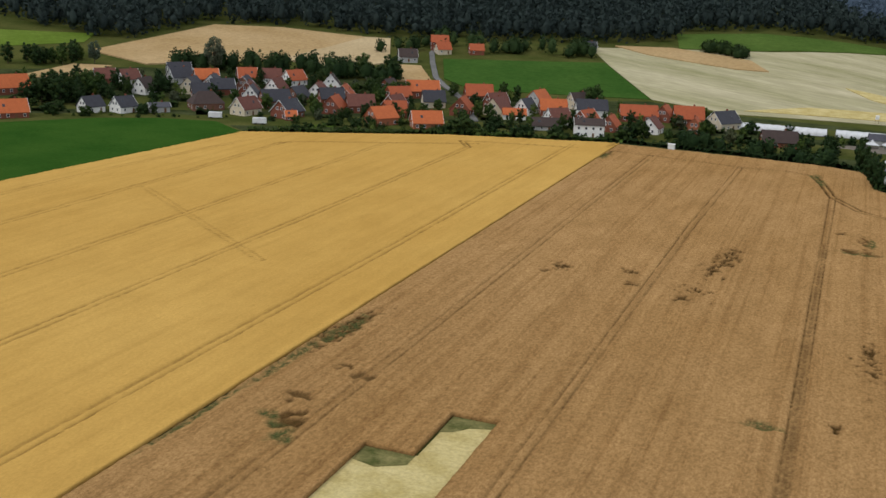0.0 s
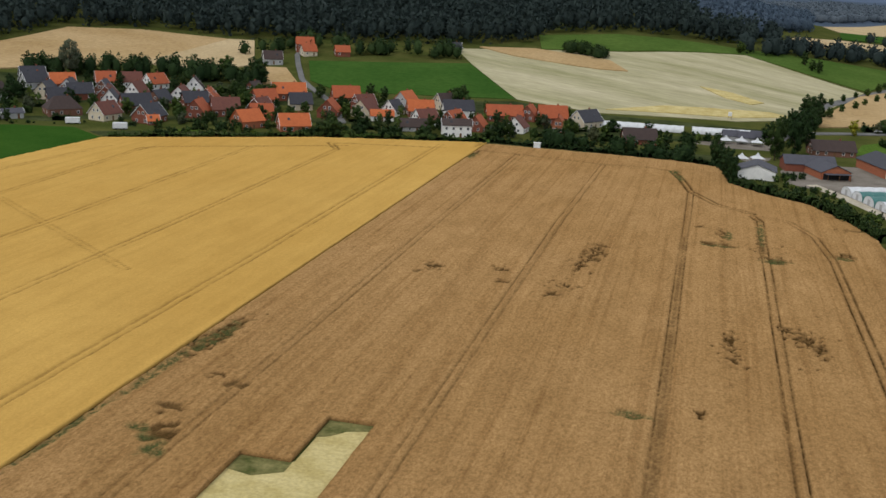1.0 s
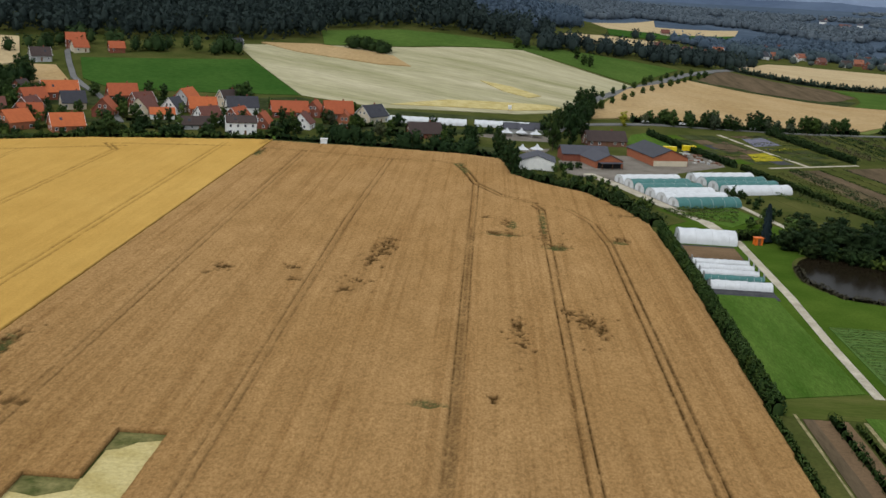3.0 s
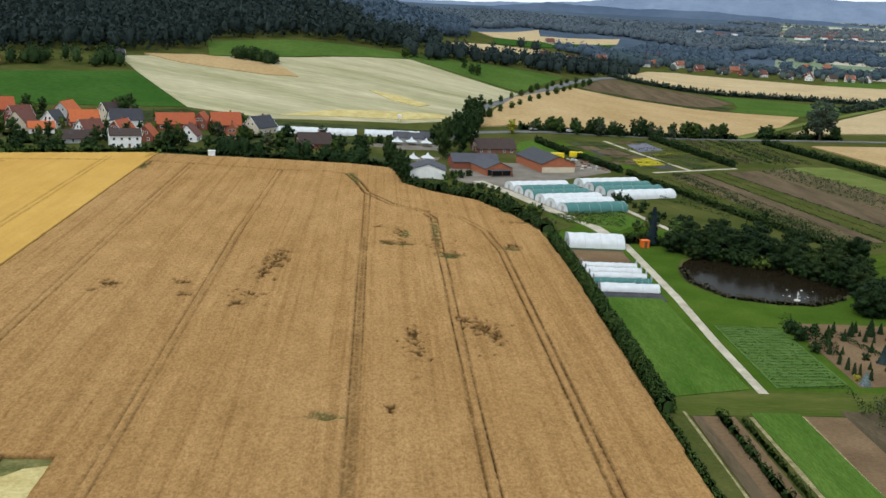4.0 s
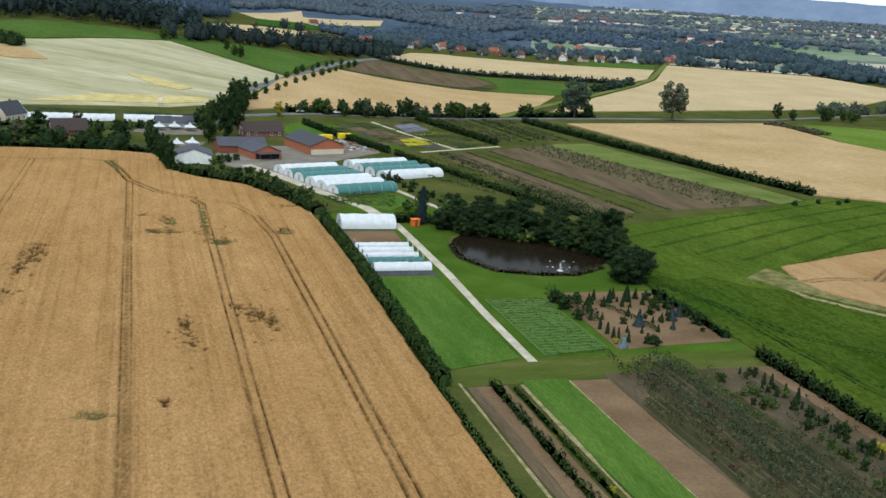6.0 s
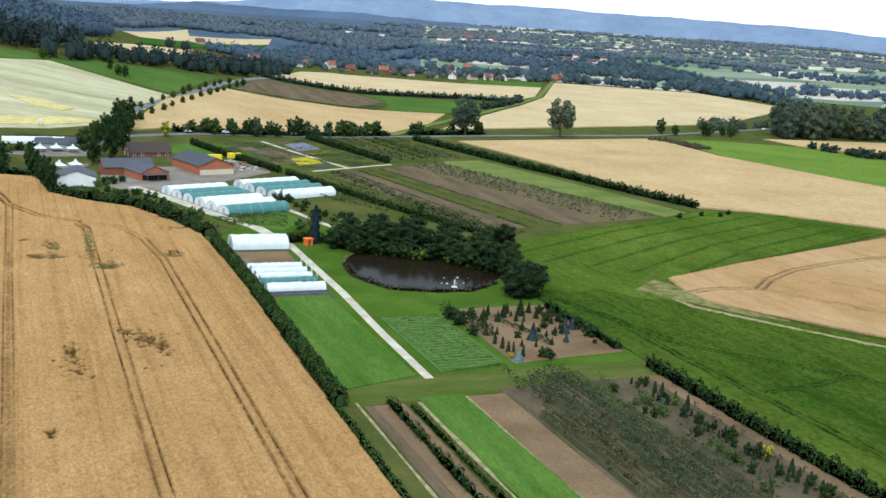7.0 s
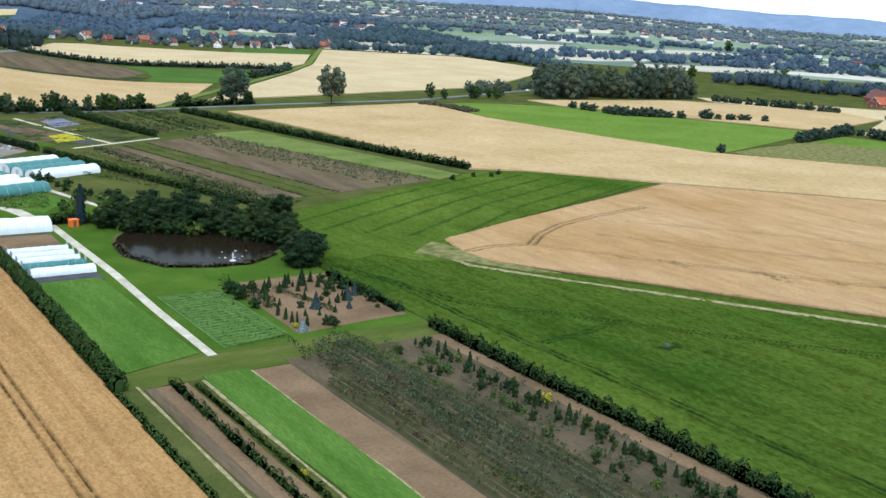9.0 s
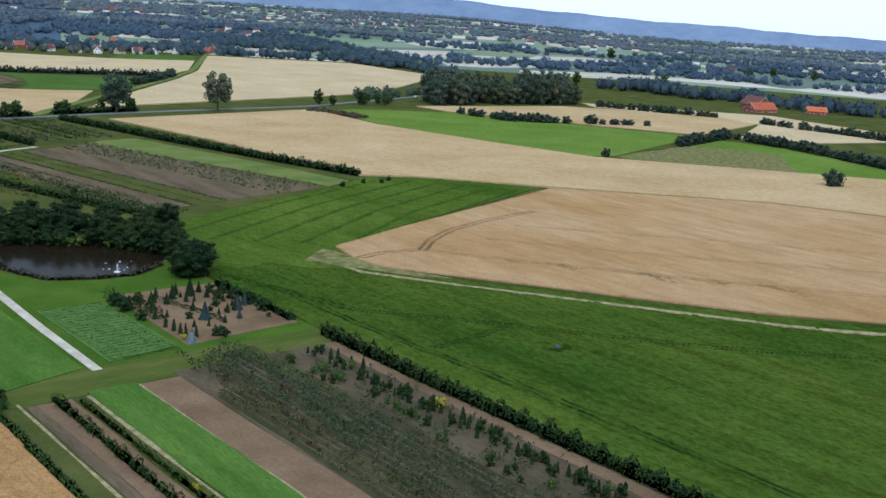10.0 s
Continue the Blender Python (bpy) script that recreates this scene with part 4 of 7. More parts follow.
# lower beds, strips along the path's direction
def strip(name, x0, x1, y0, y1, material, label, category, height, lean=-0.02):
    return patch(name, [(x0 + lean * (y1 - 174) * 0, y1), (x1, y1), (x1 - 0.0, y0), (x0, y0)], material, label, category, height, step=60, ragged=0.3)


strip("weedy_verge", 53.5, 58.2, 60, 173, M_rough, "weedy grass verge along the barley", "verge", 0.07)
strip("soil_bed", 60.9, 66.8, 60, 172, M_soil, "bare soil bed", "bed", 0.1)
strip("green_bed", 70.4, 79.6, 60, 174, M_lush, "bright green vegetable strip", "vegetable bed", 0.22)
strip("soil_strip", 80.0, 88, 60, 173, M_soil, "bare brown soil strip", "bed", 0.1)
strip("nursery_rows_ground", 88, 127, 60, 176, M_tree_rows, "nursery plot of young trees in rows", "nursery plot", 0.09)

# ---------------------------------------------------------------- roads
def road(name, line, width, material, label, height=0.2, category="road", ragged=0.0):
    left, right = [], []
    for i, (x, y) in enumerate(line):
        ax, ay = line[max(0, i - 1)]
        bx, by = line[min(len(line) - 1, i + 1)]
        ln = math.hypot(bx - ax, by - ay)
        nx, ny = -(by - ay) / ln * width / 2, (bx - ax) / ln * width / 2
        left.append((x + nx, y + ny))
        right.append((x - nx, y - ny))
    return patch(name, left + right[::-1], material, label, category, height, step=30, ragged=ragged)


road("country_road", [(36, 520), (46, 560), (57, 605), (70, 640), (95, 690), (125, 755), (152, 821), (223, 966), (262, 1080)], 6.5, M_asphalt, "grey country road lined with young trees", 0.45)
road("main_road", [(20, 530), (90, 566), (172, 584), (294, 614), (424, 637), (497, 668), (621, 723), (760, 800)], 5.2, M_asphalt, "grey asphalt road across the plain", 0.4)
road("village_road", [(-165, 470), (-186, 512), (-196, 526), (-209, 542), (-222, 561), (-240, 600), (-252, 628), (-258, 660)], 3.2, M_asphalt, "grey village road climbing to the forest", 0.6)
road("field_lane", [(215, 600), (262, 661), (341, 756), (430, 866), (505, 970), (570, 1080), (640, 1200), (700, 1300)], 6, M_pale_green, "grassy lane between wheat fields", 0.9, "lane")
for ln in ([(124, 552), (146, 467)], [(126, 456), (172, 480)], [(91, 369), (98, 339), (101, 328)]):
    road("garden_path", ln, 2.2, M_gravel, "narrow pale garden path", 0.14, "path")

# ---------------------------------------------------------------- buildings
PANE = box_mesh("pane", -0.46, 0.46, -0.02, 0.02, -0.56, 0.56, M_glass)
_bm = bmesh.new()
for q in ((-0.6, -0.46, -0.7, 0.7), (0.46, 0.6, -0.7, 0.7), (-0.46, 0.46, 0.56, 0.7), (-0.46, 0.46, -0.7, -0.56)):
    box_bm(_bm, q[0], q[1], -0.06, 0.06, q[2], q[3])
FRAME = from_bm("window_frame", _bm, P_frame)
DOOR = box_mesh("door", -0.5, 0.5, -0.05, 0.05, 0, 2.05, P_wood, 0.02)
_cache = {}


def house_meshes(length, depth, wall_h, roof_h, wall, roof, over=0.45, hip=0.0):
    key = (round(length, 1), round(depth, 1), round(wall_h, 1), round(roof_h, 1), wall.name, roof.name, hip)
    if key in _cache:
        return _cache[key]
    l, d = length / 2, depth / 2
    bm = bmesh.new()
    rv = l - hip
    v = [bm.verts.new(p) for p in ((-l, -d, -1.5), (l, -d, -1.5), (l, d, -1.5), (-l, d, -1.5), (-l, -d, wall_h), (l, -d, wall_h), (l, d, wall_h), (-l, d, wall_h),
                                   (-rv, 0, wall_h + roof_h - 0.12), (rv, 0, wall_h + roof_h - 0.12))]
    for f in ((0, 1, 5, 4), (2, 3, 7, 6), (1, 2, 6, 9, 5) if not hip else (1, 2, 6, 5), (3, 0, 4, 8, 7) if not hip else (3, 0, 4, 7)):
        bm.faces.new([v[i] for i in f])
    walls = from_bm("wall", bm, wall)
    bm = bmesh.new()
    k = roof_h / d
    lo, eave = wall_h - over * k, d + over
    le = l + (over if not hip else over)
    rr = rv + (over if not hip else 0)
    t = 0.22
    if not hip:
        for s in (-1, 1):
            a = [(-le, s * eave, lo), (le, s * eave, lo), (rr, 0, wall_h + roof_h), (-rr, 0, wall_h + roof_h)]
            top = [bm.verts.new((x, y, z + t)) for x, y, z in a]
            bot = [bm.verts.new((x, y, z)) for x, y, z in a]
            bm.faces.new(top if s < 0 else top[::-1])
            bm.faces.new(bot[::-1] if s < 0 else bot)
            for i in range(4):
                bm.faces.new([bot[i], bot[(i + 1) % 4], top[(i + 1) % 4], top[i]])
    else:
        a = [(-le, -eave, lo), (le, -eave, lo), (le, eave, lo), (-le, eave, lo), (-rr, 0, wall_h + roof_h), (rr, 0, wall_h + roof_h)]
        v = [bm.verts.new((x, y, z + t)) for x, y, z in a]
        for f in ((0, 1, 5, 4), (1, 2, 5), (2, 3, 4, 5), (3, 0, 4), (3, 2, 1, 0)):
            bm.faces.new([v[i] for i in f])
    bmesh.ops.recalc_face_normals(bm, faces=bm.faces[:])
    roofm = from_bm("roof", bm, roof)
    ch = box_mesh("chimney", -0.35, 0.35, -0.35, 0.35, wall_h + roof_h - 1.2, wall_h + roof_h + 0.9, P_brick, 0.03)
    _cache[key] = (walls, roofm, ch)
    return _cache[key]


SKYLIGHT = box_mesh("skylight", -0.55, 0.55, -0.7, 0.7, -0.05, 0.08, M_glass)


def boards(length, depth, wall_h, roof_h, over=0.45):
    key = ("boards", round(length, 1), round(depth, 1), round(wall_h, 1), round(roof_h, 1))
    if key not in _cache:
        _cache[key] = []
        k = roof_h / (depth / 2)
        e, lo, top = depth / 2 + over, wall_h - over * k, wall_h + roof_h
        for sx in (-1, 1):
            for sy in (-1, 1):
                bm = bmesh.new()
                x0, x1 = sx * (length / 2 + over), sx * (length / 2 + over + 0.12)
                vs = [bm.verts.new(p) for px in (x0, x1) for p in ((px, sy * e, lo + 0.02), (px, 0, top + 0.02), (px, 0, top + 0.26), (px, sy * e, lo + 0.26))]
                for f in ((0, 1, 2, 3), (7, 6, 5, 4), (0, 4, 5, 1), (1, 5, 6, 2), (2, 6, 7, 3), (3, 7, 4, 0)):
                    bm.faces.new([vs[i] for i in f])
                bmesh.ops.recalc_face_normals(bm, faces=bm.faces[:])
                _cache[key].append(from_bm("bargeboard", bm, P_frame))
    return _cache[key]


def house(x, y, yaw, length, depth, wall_h, roof_h, wall, roof, label, hip=0.0, chimney=True, windows=True, name="house", group="village houses"):
    root = new(name)
    root.matrix_basis = pose(x, y, land(x, y), 0, 0, yaw)
    w, r, c = house_meshes(length, depth, wall_h, roof_h, wall, roof, hip=hip)
    put("wall", w, root)
    put("roof", r, root)
    if chimney:
        put("chimney", c, root, m=pose(length * 0.18, 0.5, 0))
    if not hip and windows and int(x * 3 + y * 5) % 5 < 2:
        for bm_ in boards(length, depth, wall_h, roof_h):
            put("bargeboard", bm_, root, "white gable board")
        if int(x * 7 + y) % 3:
            k = roof_h / (depth / 2)
            put("skylight", SKYLIGHT, root, m=pose(length * (0.22 if int(x) % 2 else -0.2), -depth * 0.26, wall_h + roof_h * 0.48 + 0.24, math.degrees(math.atan(k)), 0, 0))
    if windows:
        def win(px, py, pz, turn):
            f = put("window", FRAME, root, m=pose(px, py, pz, 0, 0, turn))
            put("pane", PANE, f)
        rows = [1.5] if wall_h < 4.4 else [1.5, 4.1]
        n = max(2, int(length / 3.2))
        for z in rows:
            for k in range(n):
                px = (k + 0.5) / n * length - length / 2
                if z < 2 and k == n // 2:
                    put("door", DOOR, root, m=pose(px, -depth / 2 - 0.03, 0))
                else:
                    win(px, -depth / 2 - 0.03, z, 0)
        for s in (-1, 1):
            for z in rows + ([wall_h + roof_h * 0.3] if not hip else []):
                for py in ((-depth * 0.22, depth * 0.22) if z < wall_h else (-depth * 0.12, depth * 0.12)):
                    win(s * (length / 2 + 0.03), py, z, 90)
    return tagged(root, label, "house", group)


def bearing(x, y):
    return math.degrees(math.atan2(-x, y))


HOUSES = [
    (-376, 396, 20, 15, 10, 3.2, 5.5, P_brick, T_orange, "old brick farmhouse with a bright orange tiled roof"),
    (-338, 354, 12, 14, 9, 3.0, 5.0, P_brick, T_orange, "brick house with an orange tiled roof beside the field"),
    (-321, 386, 38, 9.5, 8, 3.0, 4.2, P_white, T_dark, "white rendered bungalow with a dark slate roof"),
    (-310, 395, 38, 9.5, 8, 3.0, 4.2, P_white, T_dark, "white rendered bungalow with a dark slate roof"),
    (-298, 405, 15, 9, 6, 2.6, 1.6, P_grey, T_sheet, "low grey garage with a sheet roof"),
    (-329, 436, 55, 10, 8, 3.2, 4.6, P_white, T_brown, "white house with a brown roof and a broad gable"),
    (-285, 424, 15, 15, 11, 3.2, 5.0, P_brown_brick, T_brown, "brick house with a large hipped brown roof"),
    (-263, 424, 48, 12, 9, 3.2, 5.0, P_cream, T_maroon, "cream house with a faded maroon roof"),
    (-243, 428, 55, 13, 10, 3.4, 5.2, P_brick, T_dark, "red brick house with a dark roof"),
    (-238, 422, 10, 5, 5, 2.4, 2.2, P_brick, T_orange, "small brick garage with an orange roof"),
    (-231, 452, 72, 12, 9, 3.2, 5.2, P_brick, T_red, "red brick house with a white-edged gable"),
    (-222, 462, 10, 13, 10, 3.4, 5.0, P_brick, T_maroon, "brick house with a maroon tiled roof"),
    (-199, 437, 35, 12, 10, 3.8, 4.6, P_orange_brick, T_orange, "orange brick house with a bright orange roof"),
    (-178, 440, 12, 13.5, 9.5, 3.0, 4.8, P_orange_brick, T_orange, "brick house with a bright orange roof and a balcony"),
    (-210, 512, 10, 17, 10, 3.6, 5.0, P_brick, T_orange, "long house with an orange roof"),
    (-216, 494, 30, 12, 9, 3.2, 4.6, P_brick, T_red, "brick house with a weathered red roof"),
    (-177, 484, 78, 12, 10, 3.2, 5.4, P_brick, T_red, "brick house with a steep white-edged gable"),
    (-181, 519, 10, 14, 10, 3.4, 5.2, P_brick, T_red, "large house with a red tiled roof"),
    (-162, 494, 65, 12, 10, 3.0, 5.4, P_cream, T_maroon, "timbered gable house with a dark red roof"),
    (-151, 487, 5, 11, 6, 2.6, 2.6, P_white, T_orange, "long low garage with an orange roof"),
    (-149, 521, 62, 12, 10, 3.4, 5.4, P_grey, T_orange, "pale grey gabled house with an orange roof"),
    (-137, 506, 10, 13, 9, 3.2, 4.8, P_brick, T_orange, "brick house with an orange roof"),
    (-130, 468, 6, 14, 8, 2.6, 3.2, P_grey, T_brown, "low grey house with a dark brown roof"),
    (-108, 463, 6, 13, 9, 5.6, 2.4, P_white, T_brown, "white two-storey house with a low brown roof"),
    (-119, 512, 10, 15, 10, 4.0, 4.6, P_white, T_dark, "house with a broad dark slate roof"),
    (-96, 515, 10, 18, 10, 3.0, 4.6, P_brick, T_red, "long brick house with a red roof"),
    (-84, 520, 75, 9, 8, 3.2, 4.6, P_brick, T_red, "brick house with a small red gable"),
    (-72, 517, 10, 14, 10, 3.6, 5.4, P_brick, T_red, "large brick house with a red roof"),
    (-66, 499, 85, 9, 7.5, 3.0, 4.6, P_orange_brick, T_red, "orange brick gable house"),
    (-55, 515, 50, 14, 10, 3.6, 5.0, P_cream, T_dark, "yellow brick house with a dark grey roof"),
    (-27, 485, 12, 15, 9, 2.8, 4.4, P_brick, T_brown, "brick house with a wide dark brown roof"),
    (-318, 474, 10, 12, 9, 3.0, 4.8, P_brick, T_orange, "brick house with an orange roof"),
    (-303, 490, 8, 10, 9, 3.0, 4.8, P_brick, T_red, "brick house with a red roof"),
    (-292, 497, 8, 10, 9, 3.0, 4.6, P_white, T_maroon, "white house with a maroon roof"),
    (-280, 500, 40, 11, 9, 3.0, 4.8, P_white, T_red, "white house with a red roof"),
    (-358, 442, 10, 10, 9, 3.0, 4.6, P_brick, T_maroon, "brick house with a maroon roof"),
    (-348, 448, 30, 10, 9, 3.0, 4.6, P_white, T_maroon, "white gabled house with a maroon roof"),
    (-258, 501, 85, 9, 9, 3.2, 5.0, P_white, T_brown, "white house with a pointed gable"),
    (-262, 449, 20, 14, 10, 3.2, 5.0, P_brick, T_dark, "brick house with a dark roof"),
    (-277, 452, 80, 9, 8, 3.2, 5.0, P_white, T_dark, "white house with a pointed gable"),
    (-196, 493, 10, 11, 9, 3.2, 5.0, P_cream, T_dark, "cream house with a dark roof"),
    (-330, 468, 25, 12, 9, 3.2, 4.6, P_grey, T_dark, "grey house with a dark roof"),
    (-338, 478, 10, 12, 9, 3.2, 4.8, P_grey, T_dark, "grey house with a dark roof"),
    (-312, 452, 70, 12, 9, 3.2, 4.8, P_cream, T_dark, "cream house with a dark roof"),
    (-298, 458, 10, 12, 9, 3.2, 4.6, P_brick, T_dark, "brick house with a dark roof"),
    (-242, 470, 15, 12, 9, 3.2, 4.8, P_brick, T_dark, "brick house with a dark roof"),
    (-208, 472, 60, 12, 9, 3.2, 5.0, P_brown_brick, T_maroon, "brown brick house with a maroon roof"),
    (-252, 641, 5, 11, 9, 5.5, 4.0, P_brick, T_red, "red brick house at the forest edge"),
    (-246, 632, 20, 9, 8, 3.0, 4.0, P_cream, T_red, "small house with a red roof at the forest edge"),
    (-255, 596, 10, 11, 9, 3.2, 4.4, P_grey, T_brown, "house with a dark brown roof on the slope"),
    (-227, 642, 10, 9, 8, 2.8, 3.6, P_brick, T_red, "small red-roofed house among trees"),
    (-165, 690, 10, 9, 8, 2.8, 3.6, P_grey, T_dark, "small house among trees"),
]
# more houses behind the front row, between those already placed
hrng = random.Random(61)
for hx, hy in scatter(63, [(-350, 442), (-300, 428), (-250, 445), (-150, 470), (-60, 488), (-40, 505), (-130, 530), (-180, 528), (-240, 510), (-300, 505), (-350, 478)], 15):
    if len(HOUSES) < 88 and all(math.hypot(hx - h[0], hy - h[1]) > 12.5 for h in HOUSES) and abs(hx + 178 + (hy - 470) * 0.4) > 9:
        wm, rm, lab = hrng.choice(((P_brick, T_maroon, "brick house with a maroon roof"), (P_brick, T_red, "brick house with a red roof"), (P_brown_brick, T_dark, "brown brick house with a dark roof"),
                                   (P_white, T_dark, "white house with a dark roof"), (P_brick, T_brown, "brick house with a brown roof"), (P_white, T_maroon, "white house with a maroon roof"), (P_cream, T_brown, "cream house with a brown roof")))
        HOUSES.append((hx, hy, hrng.choice((8, 75, 35, 60)), hrng.uniform(9, 12), hrng.uniform(8, 9.5), 3.0, hrng.uniform(4.2, 5.2), wm, rm, lab))
for hx, hy, off, ln, dp, wh, rh, wm, rm, lab in HOUSES:
    house(hx, hy, bearing(hx, hy) + off, ln, dp, wh, rh, wm, rm, lab, hip=4.0 if "hipped" in lab else 0.0)

# nursery and yard buildings
house(23, 421, 88, 14, 14, 3.5, 2.4, P_white, T_sheet, "white shed with a grey sheet roof", name="shed", chimney=False, windows=False, group="")
house(44, 449, 8, 20, 11, 3.2, 2.8, P_brick, T_sheet, "brick barn with a grey sheet roof", name="barn", chimney=False, windows=False, group="")
barn = house(50.5, 438, 108, 18, 12, 3.0, 2.6, P_orange_brick, T_sheet, "brick barn with a grey roof and an open front", name="barn", chimney=False, windows=False, group="")
hall = house(77, 458, 106, 28, 16, 3.8, 3.2, P_orange_brick, T_dark, "large brick hall with a dark roof", name="hall", chimney=False, windows=False, group="")
house(58, 496, 12, 19, 10, 2.6, 4.0, P_brown_brick, T_brown, "long farmhouse with a dark brown roof", group="")
house(900, 575, 60, 34, 16, 5, 8, P_brick, T_maroon, "large farm barn with a red roof", name="barn", chimney=False, group="")
house(870, 550, -10, 30, 14, 3.5, 6, P_brick, T_red, "low farm barn with a weathered red roof", name="barn", chimney=False, group="")
house(925, 525, -40, 18, 10, 3.5, 4, P_brick, T_orange, "farm shed with an orange roof", name="shed", chimney=False, group="")


def polytunnel(x, y, yaw, length, width, height, skin, label, ends=P_film, group="nursery tunnels"):
    """A hoop house: a bowed skin, end walls with a doorway, and steel hoops."""
    root = new("polytunnel")
    root.matrix_basis = pose(x, y, land(x, y), 0, 0, yaw)
    n = 14
    prof = [(-width / 2 * math.cos(math.pi * k / n), height * (math.sin(math.pi * k / n)) ** 0.75) for k in range(n + 1)]
    secs = max(4, int(length / (2.2 if height > 2.5 else 0.9)))
    vs, fs = [], []
    rng = random.Random(int(x + y * 3))
    for i in range(secs + 1):
        sag = 0.0 if i % 2 == 0 else -0.06
        for py, pz in prof:
            vs.append((length * i / secs, py * (1 + sag * 0.3), pz * (1 + sag) + rng.uniform(-1, 1) * (0.02 if height > 2.5 else 0.16)))
    for i in range(secs):
        for k in range(n):
            b = i * (n + 1) + k
            fs.append((b, b + n + 1, b + n + 2, b + 1))
    put("cover", mesh_of("cover", vs, fs, skin, True), root)
    for ex in (0.03, length - 0.03):
        ev = [(ex, py * 0.985, pz * 0.985) for py, pz in prof]
        put("end_wall", mesh_of("end_wall", ev, [list(range(n + 1))], ends), root)
        s = -1 if ex < 1 else 1
        put("door", box_mesh("door", ex + s * 0.02 - 0.04, ex + s * 0.02 + 0.04, -0.8, 0.8, 0.02, 2.1, P_grey), root)
    hv, hf = [], []
    for k, (py, pz) in enumerate(prof):
        for dx, s in ((-0.04, 0.99), (0.04, 0.99), (0.04, 1.004), (-0.04, 1.004)):
            hv.append((dx, py * s, pz * s))
        if k:
            for j in range(4):
                hf.append((4 * k - 4 + j, 4 * k - 4 + (j + 1) % 4, 4 * k + (j + 1) % 4, 4 * k + j))
    hm = mesh_of("hoop", hv, hf, P_steel)
    for i in range(0, secs + 1, 2):
        put("hoop", hm, root, m=pose(length * i / secs, 0, 0))
    return tagged(root, label, "polytunnel", group)


W_LAB, G_LAB = "white film polytunnel in a row on the nursery yard", "green shade-net polytunnel in a row on the nursery yard"
for i, s in enumerate("gwwggw"):
    polytunnel(67.5 - 2.8 * i, 357 + 8.1 * i, 20, 25, 7.6, 3.2, P_net if s == "g" else P_film, G_LAB if s == "g" else W_LAB, P_film)
for i, s in enumerate("wggw"):
    polytunnel(92 - 2.8 * i, 388 + 8.1 * i, 20, 27, 7.6, 3.2, P_net if s == "g" else P_film, G_LAB if s == "g" else W_LAB, P_film)
polytunnel(60, 306, 0, 17, 9, 3.8, P_film, "broad white film tunnel at the head of the beds")
for i, (v0, sk) in enumerate(((279.5, P_film), (274, P_film), (268.5, P_film), (263, P_net), (255.5, P_film))):
    polytunnel(59.5, v0, 0, 15.5, 2.6 if i < 4 else 4.0, 1.3 if i < 4 else 1.9, sk, "low row tunnel of crumpled film over a bed", group="row tunnels")
polytunnel(-48, 521, 2, 40, 8, 3.0, P_film, "long white film greenhouse at the village edge", group="village greenhouses")
polytunnel(-4, 524, 2, 30, 8, 3.0, P_film, "long white film greenhouse at the village edge", group="village greenhouses")

# ---------------------------------------------------------------- trees and hedges
OAK = tree_kind(1, 14, 5.4, 0.35, L_mid, M_bark, 12, 0.4, 9, base=0.14)
LIME = tree_kind(2, 15, 5.0, 0.32, L_dark, M_bark, 12, 0.4, 9, base=0.12)
BIRCH = tree_kind(3, 13, 3.2, 0.2, L_light, M_bark, 9, 0.4, 7)
WILLOW = tree_kind(4, 12, 5.2, 0.3, L_grey, M_bark, 11, 0.4, 9, base=0.12)
POPLAR = tree_kind(6, 25, 7.4, 0.5, L_grove, M_bark, 20, 0.55, 8, base=0.3, gap=1.0)
SHRUB = tree_kind(7, 4, 2.4, 0.1, L_dark, M_bark, 7, 0.32, 12, base=0.05)
BUSH = tree_kind(27, 6, 3.6, 0.15, L_dark, M_bark, 10, 0.36, 11, base=0.04)
HAZE_BUSH = tree_kind(29, 6, 3.6, 0.15, L_haze, M_bark, 10, 0.4, 8, base=0.04)
GROVE = tree_kind(28, 14, 5.0, 0.3, L_grove, M_bark, 14, 0.42, 11, base=0.1)
SHRUB_L = tree_kind(8, 3.5, 2.0, 0.08, L_light, M_bark, 7, 0.3, 12, base=0.05)
FIR = conifer_kind(9, 4.0, 1.2, 0.1, L_dark, M_bark, 0.22, 500)
BLUE = conifer_kind(10, 4.0, 1.4, 0.1, L_blue, M_bark, 0.22, 500)
CYPRESS = conifer_kind(11, 12, 1.8, 0.2, L_forest, M_bark, 0.3, 1400, slim=0.9)

